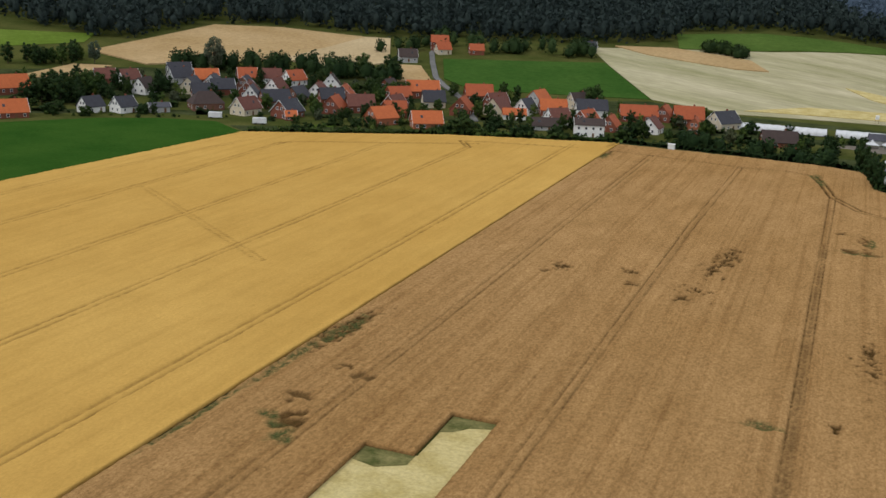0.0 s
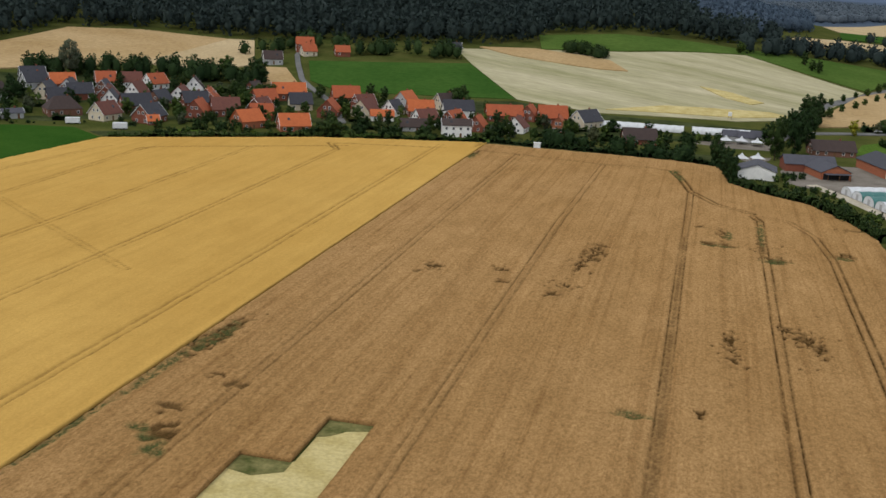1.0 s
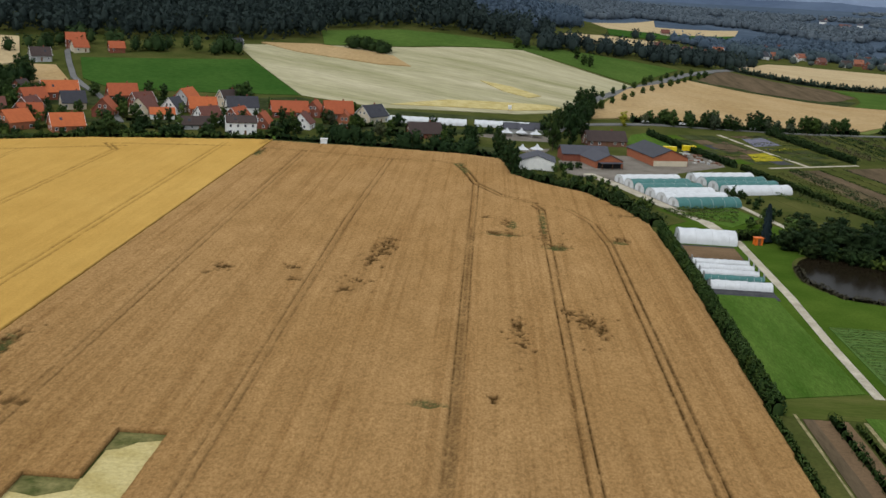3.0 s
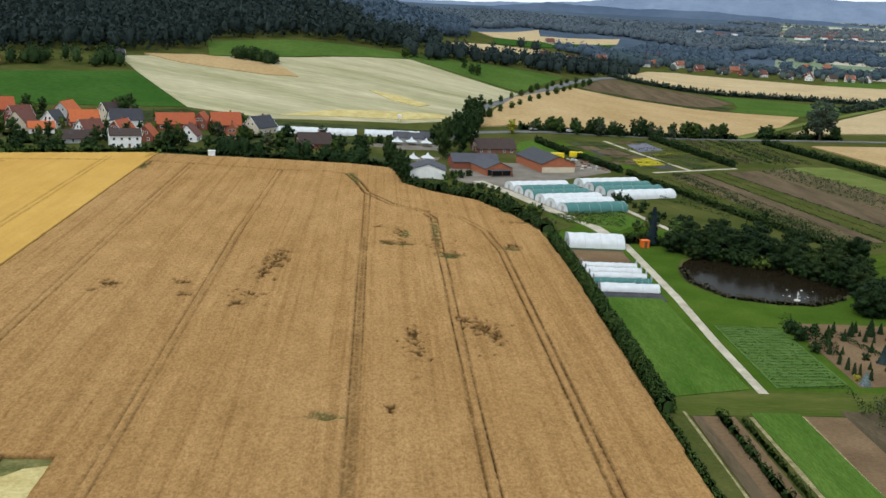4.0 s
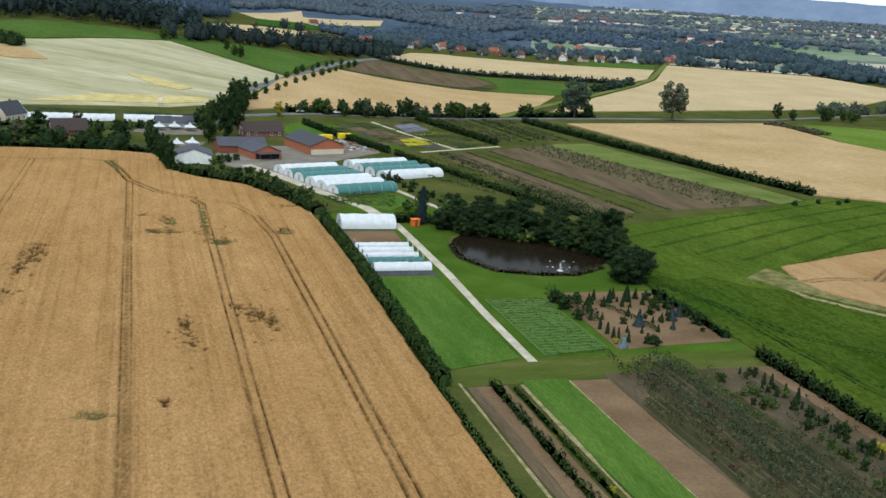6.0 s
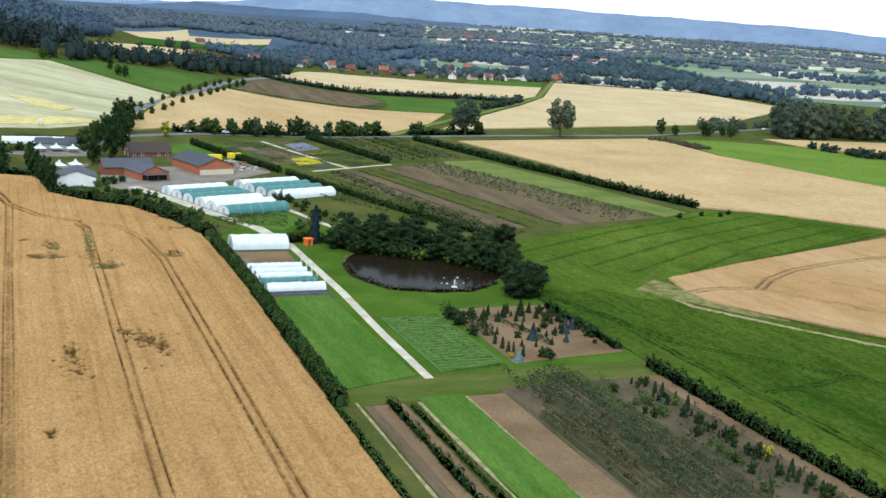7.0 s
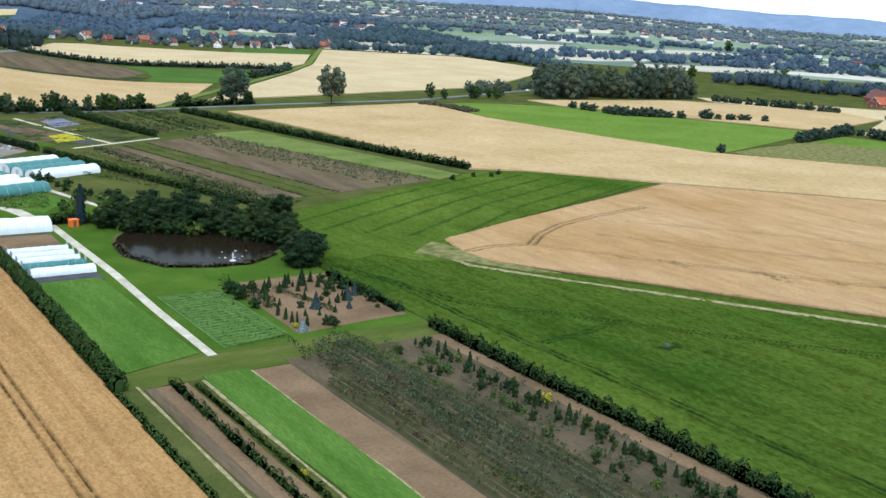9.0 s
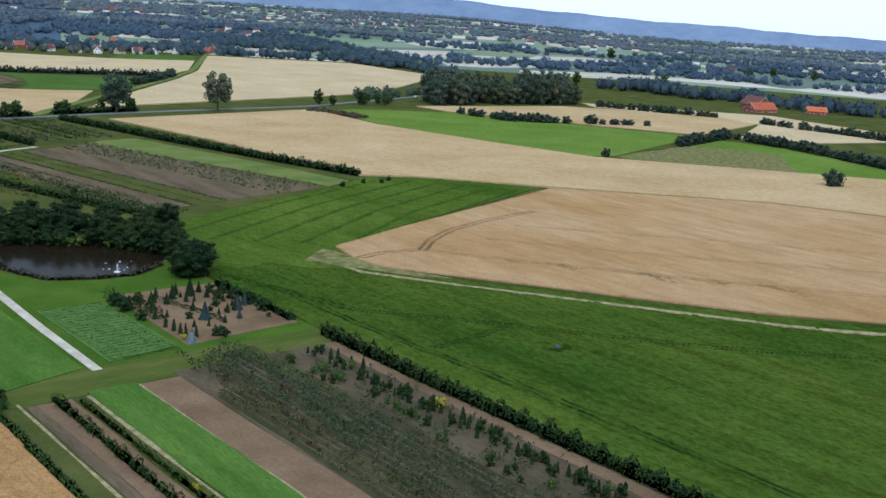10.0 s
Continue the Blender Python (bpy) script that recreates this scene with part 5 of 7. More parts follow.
POND_TREE = tree_kind(31, 14, 5.6, 0.3, L_pond, M_bark, 14, 0.34, 15, base=0.06)
POND_WILLOW = tree_kind(32, 12.5, 5.2, 0.3, L_dark, M_bark, 13, 0.34, 14, base=0.06)
plant("tree", POPLAR, 338, 614, 1.0, "tall lone tree with an airy crown beside the road", "tree", "lone trees", squash=1.35)
plant("tree", POPLAR, 268, 612, 0.95, "lone tree with an airy crown beside the road", "tree", "lone trees", squash=1.35)
plant("cypress", CYPRESS, 87, 309, 1.0, "tall dark column-shaped cypress by the path", "tree")
rng = random.Random(12)
for px, py, s, k in ((93, 306, 0.75, BIRCH), (91.5, 301, .5, LIME), (96, 299, .55, LIME), (98, 303, .6, OAK), (103, 301, .55, WILLOW), (108, 298, .65, LIME), (113, 295, .7, LIME), (118, 291, .6, OAK), (122, 287, .65, LIME), (127, 281, .6, WILLOW),
                     (130, 275, .62, LIME), (132, 268, .6, OAK), (132, 260, .55, LIME), (131, 252, .6, WILLOW), (127, 243, .62, LIME), (125, 239, .6, LIME), (105, 306, .6, LIME), (115, 300, .6, OAK),
                     (125, 292, .55, LIME), (98, 312, .7, LIME), (108, 310, .7, OAK), (118, 306, .7, LIME), (128, 298, .65, LIME), (134, 288, .6, OAK), (138, 276, .55, LIME), (134, 250, .5, LIME), (150, 303, .5, LIME), (146, 306, .45, WILLOW)):
    kin = {BIRCH: BIRCH, WILLOW: POND_WILLOW}.get(k, POND_TREE)
    plant("tree", kin, px, py, s * 0.95, "dark leafy tree on the pond bank", "tree", "pond trees", squash=1.45)
for px, py, sc in ((96, 293.5, .3), (101, 293, .36), (106, 291, .32), (111, 289, .38), (116, 285, .34), (121, 280, .38), (125, 274, .36), (128, 267, .34), (129, 259, .3)):
    plant("tree", POND_TREE, px, py, sc, "low dark tree leaning over the water", "tree", "pond trees", squash=1.7)
plant("tree", POND_TREE, 127, 242, 0.62, "broad dark bush-like tree at the end of the pond", "tree", "pond trees", squash=1.75)
plant("tree", POND_TREE, 123, 240, 0.55, "broad dark bush-like tree at the end of the pond", "tree", "pond trees", squash=1.6)
for k in range(44):
    a = rng.uniform(0, 1)
    plant("shrub", rng.choice((SHRUB, SHRUB, SHRUB_L)), 92 + 40 * a + rng.uniform(-3, 3), 304 - 38 * a + rng.uniform(-4, 6), rng.uniform(.6, 1.1), "dense shrub on the pond bank", "shrub", "pond shrubs")

# conifer plot: shrubs along one side, firs and spruces behind, slim columns in front
COLUMN = conifer_kind(12, 2.4, 0.5, 0.06, L_pond, M_bark, 0.14, 260, slim=0.8)
BLUE_PALE = conifer_kind(13, 3.0, 1.3, 0.08, leafage("pale_blue_needles", (0.13, 0.18, 0.19), (0.26, 0.33, 0.36), 0.2), M_bark, 0.2, 420)
DEEP_FIR = conifer_kind(14, 4.0, 1.25, 0.1, L_pond, M_bark, 0.2, 600, slim=0.25)
PLOT_PLANTS = (
    (SHRUB, "small dark shrub on bare soil", ((97, 223, .75), (97.4, 218, .8), (97.5, 210, .6), (98.6, 227, .5), (120, 217, .6), (123.7, 216, .65), (125.6, 212, .6), (124.6, 204, .7), (106.5, 192, .55), (107.6, 191, .5), (117, 212, .45), (122, 224, .5), (104, 226, .4))),
    (DEEP_FIR, "young dark green conifer on bare soil", ((108.3, 225.4, .55), (108, 219, .6), (111.1, 222.4, .75), (116, 223, .95), (112.8, 218.7, .5), (118.9, 220, .55), (123.7, 221.4, .7), (119.4, 225, .6), (110.8, 211.4, .5), (113.5, 225.5, .6), (114.5, 206, .35), (104.5, 221, .4))),
    (BLUE, "young blue spruce on bare soil", ((109.8, 203.8, .9), (120.1, 207.4, .85), (117, 201, .5), (123.5, 210, .7))),
    (FIR, "young olive green conifer on bare soil", ((102.9, 215.8, .7), (100.4, 209.3, .5), (103.4, 209.5, .4), (101.2, 205.6, .4), (121.6, 219.4, .6))),
    (COLUMN, "slim dark column-shaped conifer on bare soil", ((99.7, 202.7, .9), (100.0, 199.4, 1.0), (100.1, 196.5, .95), (100.7, 195.2, .8), (102.2, 193.4, .9), (102.6, 199, .6))),
    (BLUE_PALE, "pale silver-blue spruce on bare soil", ((99.6, 190.4, 0.85),)))
for kind, lab, spots_ in PLOT_PLANTS:
    for px, py, sc in spots_:
        plant("shrub" if kind is SHRUB else "conifer", kind, px, py, sc * 1.15, lab, "shrub" if kind is SHRUB else "conifer", "young conifers")

for k in range(26):
    px, py = rng.uniform(102, 126), rng.uniform(198, 229)
    kind = rng.choice((DEEP_FIR, DEEP_FIR, SHRUB, FIR))
    plant("shrub" if kind is SHRUB else "conifer", kind, px, py, rng.uniform(.3, .6), "small dark shrub on bare soil" if kind is SHRUB else "small dark conifer on bare soil", "shrub" if kind is SHRUB else "conifer", "young conifers")
hedge_of_shrubs("field_hedge", [(56.5, 314), (56.5, 270), (55.5, 203), (54.8, 173)], 4.0, 2.6, 3.2, L_hedge, "clipped green hedge along the barley field", 0.2, 15, 0.08)
hedge("field_weeds", [(54, 172), (53.3, 120), (53, 60)], 1.4, 0.8, L_mid, "low weedy growth along the barley field", 0.16, 20)
hedge("yard_hedge", [(57, 322), (50, 347), (40, 371), (25, 386), (15, 400)], 5, 2.7, L_dark, "bushy dark hedge along the yard", 0.36, 6, 0.45)
hedge_of_shrubs("meadow_hedge", [(127, 182), (126.5, 150), (127, 120), (128, 60)], 3.0, 2.2, 2.4, L_dark, "dark hedge between nursery and meadow", 0.22, 13, 0.3)
hedge("long_hedge", [(222, 581), (239, 486), (256, 408), (268, 362)], 3.2, 3.0, L_dark, "long dark hedge beside the wheat", 0.34, 7, 0.3)
hedge("nursery_hedge", [(112, 448), (121, 412), (128, 380), (135.5, 353), (141, 335), (149, 312), (153, 303)], 1.8, 2.3, L_dark, "clipped hedge across the nursery", 0.28, 8, 0.12)
hedge("garden_hedge", [(84, 534), (110, 451)], 2.0, 3.0, L_dark, "clipped dark garden hedge", 0.3, 8, 0.1)
hedge("garden_hedge", [(154, 572), (172, 484)], 2.2, 3.2, L_dark, "clipped dark garden hedge", 0.3, 8, 0.1)
hedge("shelter_hedge", [(80, 570), (130, 575), (175, 588), (212, 598)], 5, 2.8, L_dark, "row of bushy trees along the road", 0.6, 2.2, 0.45)
hedge("shelter_hedge", [(228, 608), (285, 620)], 5, 2.8, L_dark, "row of bushy trees along the road", 0.6, 2.2, 0.45)
HEDGE_END = [(372, 812), (384, 822), (397, 834), (408, 846), (420, 860), (432, 876), (442, 890)]
hedge("field_hedgerow", [(214, 958), (297, 925), (370, 913), (446, 898)], 5, 4.2, L_haze, "thin row of bushes between wheat fields", 0.6, 3.0, 0.35)
bush_lines = []
bush_lines.append([(517, 585), (522, 530), (566, 506), (618, 480)])
bush_lines.append([(704, 611), (754, 517)])
bush_lines.append([(534, 392), (621, 415), (610, 360), (583, 283), (560, 200)])
bush_lines.append([(751, 477), (750, 370), (740, 300)])
plant("bush", HAZE_BUSH, 478, 257, 1.5, "large round bush at the pasture edge", "bush")
plant("bush", HAZE_BUSH, 444, 373, 0.8, "small round bush at the pasture edge", "bush")

# village trees
VILLAGE = [(-400, 420), (-345, 362), (-300, 400), (-262, 410), (-228, 412), (-160, 432), (-90, 456), (-40, 452), (8, 446), (14, 470), (-10, 500), (-60, 530), (-120, 530), (-170, 535), (-240, 515), (-290, 510), (-350, 470)]
taken = [(h[0], h[1], max(h[3], h[4]) * 0.75) for h in HOUSES]
for px, py in scatter(5, VILLAGE, 11.5):
    if any(math.hypot(px - a, py - b) < c for a, b, c in taken) or (px > -60 and 505 < py < 535):
        continue
    kind = rng.choice((OAK, LIME, LIME, LIME, SHRUB, SHRUB, OAK, BIRCH, WILLOW))
    s = rng.uniform(0.38, 0.62) if kind not in (SHRUB,) else rng.uniform(0.7, 1.3)
    front = py < 440 + 0.25 * (px + 180)
    if front and kind is not SHRUB:
        kind, s = SHRUB, rng.uniform(0.6, 1.2)
    plant("tree" if kind is not SHRUB else "shrub", kind, px, py, s, "leafy garden tree in the village" if kind is not SHRUB else "garden shrub in the village", "tree" if kind is not SHRUB else "shrub", "village greenery")
hedge("garden_edge", [(-236, 382), (-200, 404), (-160, 429), (-92, 454)], 2.5, 1.8, L_mid, "low garden hedges along the wheat field", 0.35, 5, 0.5)
hedge("garden_edge", [(-90, 453), (-34, 449), (6, 441), (13, 420), (14, 402)], 2.6, 1.9, L_dark, "dark garden hedge along the barley field", 0.36, 6, 0.5)
for px, py, s in ((32, 468, 1.25), (41, 482, 1.4), (48, 506, 1.2), (35, 492, 1.1), (13.5, 400, .75), (12, 408, .85), (11, 416, .75), (8, 440, .8), (7, 450, .75), (10, 432, .6)):
    plant("tree", LIME, px, py, s, "tall dark tree beside the nursery yard", "tree", "yard trees", squash=0.72)
for px, py, s, k in ((-258, 540, 0.95, OAK), (-246, 548, 0.85, LIME), (-330, 500, 1.25, POPLAR), (-392, 476, .8, POPLAR), (-122, 530, .9, OAK), (-236, 535, 1.0, LIME)):
    plant("tree", k, px, py, s * (0.62 if k is POPLAR else 1), "large tree above the village roofs", "tree", "village greenery")
for k in range(13):
    q = k / 12
    px, py = 58 + 105 * q + 2, 600 + 235 * q
    for s in (-6, 6):
        plant("tree", OAK, px + s + rng.uniform(-1, 1), py + rng.uniform(-3, 3), rng.uniform(.3, .45), "young round-crowned roadside tree", "tree", "roadside trees")

# woods
FOREST = scatter(8, [(-560, 560), (-470, 540), (-425, 536), (-416, 634), (-371, 657), (-293, 665), (-230, 690), (-171, 714), (-116, 748), (-122, 786), (-68, 823), (18, 816), (36, 850),
                     (48, 930), (95, 1130), (110, 1300), (118, 1440), (-100, 1500), (-450, 1250), (-760, 900), (-760, 620)], 10.5)
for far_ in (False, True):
    wood("forest", [p for p in FOREST if (p[1] > 880 + 2.2 * abs(min(p[0], 0))) == far_], L_hill_haze if far_ else L_forest, "forest over the hilltop with blue haze in its leaf colour" if far_ else "dense dark forest on the hillside", tall=(13, 19) if far_ else (11, 21), per_tree=24 if far_ else 52, leaf=1.6 if far_ else 1.45, wide=(4.4, 6.6) if far_ else (3.2, 5.4), dense=0.78 if far_ else 0.55, square=1.0)
# ---------------------------------------------------------------- the far ridge
def ridge(name, radius, base, lift, shape, colours, label, seed):
    vs, fs = [], []
    n = 300
    for i in range(n + 1):
        az = 5 - 110 * i / n
        h = base + lift * shape(az) + 2.2 * math.sin(az * 0.9 + seed) + 1.5 * math.sin(az * 2.3 + seed * 2) + 0.9 * math.sin(az * 7.1) + 0.5 * math.sin(az * 17.3)
        a = radians(az + 20.8)
        for q, z in ((0, -5), (0.02, h * 0.4), (0.04, h * 0.75), (0.06, h), (0.08, h * 0.8)):
            r = radius * (1 + q)
            vs.append((-math.sin(a) * r, math.cos(a) * r, z))
    for i in range(n):
        for k in range(4):
            b = i * 5 + k
            fs.append((b, b + 5, b + 6, b + 1))
    # blue haze of the distance is painted into the wooded slopes
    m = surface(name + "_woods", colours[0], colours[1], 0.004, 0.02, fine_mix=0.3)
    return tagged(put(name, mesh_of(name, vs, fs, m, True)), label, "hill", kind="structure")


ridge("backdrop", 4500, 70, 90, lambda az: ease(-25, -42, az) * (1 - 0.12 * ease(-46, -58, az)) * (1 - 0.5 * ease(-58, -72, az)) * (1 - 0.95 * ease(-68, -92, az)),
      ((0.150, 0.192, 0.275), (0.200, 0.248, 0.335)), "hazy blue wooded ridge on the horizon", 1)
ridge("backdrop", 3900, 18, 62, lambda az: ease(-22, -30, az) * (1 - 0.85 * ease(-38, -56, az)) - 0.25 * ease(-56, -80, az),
      ((0.066, 0.092, 0.142), (0.100, 0.132, 0.190)), "darker wooded hills before the ridge, tinted with blue haze", 4)

# ---------------------------------------------------------------- distant woods and villages
def belt(seed, line, width, gap):
    rng = random.Random(seed)
    out = []
    for (ax, ay), (bx, by) in zip(line, line[1:]):
        ln = math.hypot(bx - ax, by - ay)
        dx, dy = (bx - ax) / ln, (by - ay) / ln
        for k in range(max(1, int(ln * max(width, gap) / gap ** 2))):
            s, o = rng.uniform(0, ln), rng.uniform(-width / 2, width / 2)
            out.append((ax + dx * s - dy * o, ay + dy * s + dx * o))
    return out


wood("foothill_wood", belt(21, [(24, 800), (52, 826), (80, 846), (137, 880), (191, 948), (250, 1065)], 30, 9) + belt(211, [(36, 850), (52, 915)], 24, 10) + belt(212, [(160, 1140), (172, 1160)], 16, 9), L_forest,
     "dark wood at the foot of the hill", seed=8, tall=(9, 15), per_tree=60, leaf=0.95)
thick = random.Random(90)
wood("foothill_forest", [p for p in scatter(22, [(112, 1450), (290, 2060), (480, 2110), (440, 1850), (560, 1800), (900, 2300), (1100, 3000), (300, 3000), (40, 2000)], 20) if p[0] < 0.2 * p[1] or math.sin(p[0] * 0.012) + math.sin(p[1] * 0.009) + thick.uniform(-.5, .5) > 0.1], L_hill_haze,
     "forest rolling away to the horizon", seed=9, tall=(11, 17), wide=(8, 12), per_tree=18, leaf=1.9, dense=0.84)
wood("foothill_forest", [p for p in scatter(222, [(240, 1200), (200, 1240), (420, 1640), (450, 1820), (640, 1800), (520, 1480), (330, 1330)], 17) if math.sin(p[0] * 0.02 + p[1] * 0.016) + thick.uniform(-.6, .6) > -0.45], L_hill_haze,
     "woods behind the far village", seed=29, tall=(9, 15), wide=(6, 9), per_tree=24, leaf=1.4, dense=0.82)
wood("village_trees", belt(232, [(330, 1245), (420, 1262), (480, 1240), (560, 1232), (640, 1252), (740, 1335)], 16, 15) + belt(233, [(170, 1020), (230, 1075)], 14, 12), L_far_haze, "garden trees between the far houses", seed=41, tall=(5, 10), wide=(3.5, 6), per_tree=24, leaf=0.8, dense=0.85, category="trees")
wood("village_trees", belt(231, [(340, 1400), (375, 1352), (440, 1372), (500, 1372), (545, 1322), (650, 1376), (720, 1420)], 40, 15), L_far_haze, "garden trees before the far village", seed=40, tall=(5, 10), wide=(3.5, 6), per_tree=22, leaf=0.9, dense=0.85, category="trees")
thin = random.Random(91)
wood("foothill_forest", [p for p in scatter(223, [(560, 1500), (650, 1800), (900, 2300), (1500, 2900), (1300, 2100), (820, 1500)], 24) if math.sin(p[0] * 0.011 + p[1] * 0.006) + thin.uniform(-.5, .5) > 0.35], L_hill_haze,
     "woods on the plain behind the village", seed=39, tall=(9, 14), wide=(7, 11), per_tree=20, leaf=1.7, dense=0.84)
wood("village_trees", belt(23, [(270, 1220), (310, 1290), (400, 1385), (470, 1350), (540, 1318), (630, 1330), (780, 1440)], 70, 14), L_far_haze, "trees round the far village", seed=10, tall=(8, 14), wide=(5, 8), per_tree=24, leaf=1.1, dense=0.88, category="trees")
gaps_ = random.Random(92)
wood("plain_wood", [p for p in scatter(24, [(784, 1404), (842, 1360), (874, 1265), (830, 1101), (838, 1045), (800, 942), (870, 1060), (1027, 1321), (1198, 1851), (900, 1700)], 16) if math.sin(p[0] * 0.021 + p[1] * 0.013) + math.sin(p[1] * 0.017) + gaps_.uniform(-.5, .5) > -0.35], L_far_haze, "wood on the plain beyond the wheat", seed=11, tall=(9, 16), wide=(6, 10), per_tree=22, leaf=1.2, dense=0.9)
wood("plain_wood", belt(27, [(640, 1262), (720, 1245), (850, 1170), (868, 1080), (835, 960)], 34, 13), L_far_haze, "wood along the far edge of the wheat", seed=17, tall=(8, 15), wide=(5, 8), per_tree=28, leaf=1.2, dense=0.78)
wood("farm_trees", belt(25, [(918, 775), (980, 776), (935, 678), (985, 647), (960, 560), (1010, 480), (1000, 430)], 40, 11), L_far_haze, "leafy trees round the farm", seed=12, tall=(8, 16), wide=(4, 7), per_tree=60, leaf=1.3, category="trees")
far_spots, mid_spots = [], []
frng = random.Random(31)
for k in range(150):
    # low rows of trees, the farther the longer
    r = 1500 + 2850 * frng.random() ** 0.85
    az = radians(20.8 - frng.uniform(38, 94))
    cx, cy = -math.sin(az) * r, math.cos(az) * r
    if inside([(100, 1060), (420, 1700), (560, 2300), (150, 2300)], cx, cy):
        continue
    ln, turn = frng.uniform(120, 480) * (0.4 + r / 2600), az + frng.uniform(-0.16, 0.16)
    dx, dy = math.cos(turn) * ln / 2, math.sin(turn) * ln / 2
    (far_spots if r > 2500 else mid_spots).extend(belt(400 + k, [(cx - dx, cy - dy), (cx + dx, cy + dy)], frng.choice((10, 14, 20, 40)), 13 + r / 500))
wood("plain_woods", far_spots, L_distant_haze, "hazy woods and tree lines on the far plain", seed=13, tall=(7, 14), wide=(7, 12), per_tree=14, leaf=2.2, dense=0.84)
wood("plain_woods", mid_spots, L_hill_haze, "woods and tree lines on the plain", seed=15, tall=(6, 14), wide=(5, 9), per_tree=24, leaf=1.6, dense=0.82)
wood("plain_copse", belt(26, [(626, 2128), (915, 2218), (1175, 2162), (1447, 2103), (1583, 1860)], 70, 16), L_distant_haze, "line of woods across the plain", seed=14, tall=(10, 17), wide=(6, 10), per_tree=18, leaf=1.8, dense=0.84)
for px, py, s in ((1422, 926, 1.3), (1600, 996, 1.3), (1645, 945, 1.2), (1705, 1446, 1.6), (1038, 792, 1.2), (941, 847, 1.1)):
    plant("tree", OAK, px, py, s, "round field tree on the far plain", "tree", "field trees")

FAR_HOUSES = ((255, 1190, P_cream, T_far), (300, 1230, P_white, T_maroon), (322, 1255, P_white, T_dark), (345, 1290, P_brick, T_far), (372, 1300, P_white, T_far), (400, 1290, P_brick, T_maroon), (425, 1275, P_white, T_brown),
              (448, 1268, P_brick, T_maroon), (470, 1262, P_white, T_maroon), (498, 1250, P_white, T_brown), (520, 1238, P_white, T_maroon), (548, 1240, P_cream, T_brown), (575, 1250, P_white, T_far), (600, 1255, P_white, T_maroon),
              (640, 1270, P_white, T_dark), (690, 1290, P_brick, T_far), (745, 1370, P_brick, T_far), (180, 1040, P_white, T_dark), (196, 1052, P_white, T_maroon), (215, 1062, P_cream, T_far), (160, 1010, P_cream, T_maroon),
              (455, 1320, P_brick, T_far), (540, 1290, P_brick, T_maroon), (390, 1340, P_white, T_far), (705, 1305, P_brick, T_maroon),
              (360, 1474, P_brick, T_maroon), (367, 1433, P_brick, T_maroon), (412, 1532, P_cream, T_maroon), (388, 1372, P_white, T_maroon), (442, 1500, P_white, T_dark), (445, 1402, P_brick, T_maroon), (509, 1489, P_brick, T_brown), (494, 1401, P_white, T_maroon), (513, 1361, P_white, T_brown), (537, 1350, P_white, T_dark), (621, 1497, P_brick, T_far), (661, 1518, P_white, T_far), (653, 1407, P_white, T_sheet), (244, 1346, P_white, T_dark), (236, 1440, P_cream, T_maroon))
for i, (px, py, wm, rm) in enumerate(FAR_HOUSES):
    house(px, py, bearing(px, py) + (12, 80, 40)[i % 3], 11, 9, 3.6, 4.6, wm, rm, "small house of the far village among trees", group="far village houses")
frng2 = random.Random(77)
TOWNS = ((-40, 2900, 3.0, 160), (-43.5, 3050, 2.5, 160), (-53, 3300, 4.0, 200), (-60, 3000, 3.0, 220), (-68, 2900, 4.0, 260), (-50, 2300, 3.0, 140), (-74, 2500, 4.0, 240))
for k in range(70):
    town = TOWNS[k % len(TOWNS)]
    r = frng2.gauss(town[1], town[3])
    az = radians(20.8 + frng2.gauss(town[0], town[2] * 0.6))
    px, py = -math.sin(az) * r, math.cos(az) * r
    house(px, py, math.degrees(az) + frng2.uniform(-20, 20), frng2.choice((14, 18, 28)), 11, 5, 4, P_white, frng2.choice((T_sheet, T_maroon, T_maroon)), "pale building in a far town", chimney=False, windows=False, group="far town buildings")

# ---------------------------------------------------------------- tree belts on the slope
def grow(kinds, spots, lo, hi, label, group, name="tree", category="tree", squash=1.0):
    r = random.Random(len(spots) * 3 + 1)
    for px, py in spots:
        plant(name, r.choice(kinds), px, py, r.uniform(lo, hi), label, category, group, squash=squash)


wood("village_belt", belt(51, [(-349, 488), (-331, 509), (-301, 524), (-284, 533), (-262, 531), (-237, 537)], 14, 5.4), L_dark, "dark trees of the belt behind the village", seed=51, tall=(7.0, 12.8), wide=(2.8, 4.4), per_tree=120, leaf=0.65, category="trees")
grow((LIME, OAK), belt(52, [(-430, 446), (-418, 460), (-404, 483)], 22, 8), .5, .8, "dark tree at the field edge", "western trees")
grow((LIME, OAK), belt(53, [(-356, 392), (-343, 392), (-358, 419), (-345, 425)], 16, 7), .55, .85, "dark garden tree beside the farmhouse", "western trees")
wood("forest_edge", belt(54, [(-272, 606), (-258, 650), (-236, 652), (-212, 656), (-190, 664), (-168, 670), (-148, 672)], 20, 9.5), L_dark, "dark trees round the houses by the forest", seed=54, tall=(7.0, 12.8), wide=(2.8, 4.4), per_tree=120, leaf=0.65, category="trees")
wood("field_copse", belt(55, [(-96, 722), (-77, 717), (-63, 706)], 8, 4.2), L_dark, "dense dark copse in the fields", seed=55, tall=(6, 10), wide=(3, 4.5), per_tree=160, leaf=0.55, category="copse")
grow((LIME, OAK), belt(56, [(-238, 496), (-231, 509), (-217, 495)], 16, 6.5), .4, .62, "tall dark tree among the houses", "village greenery")
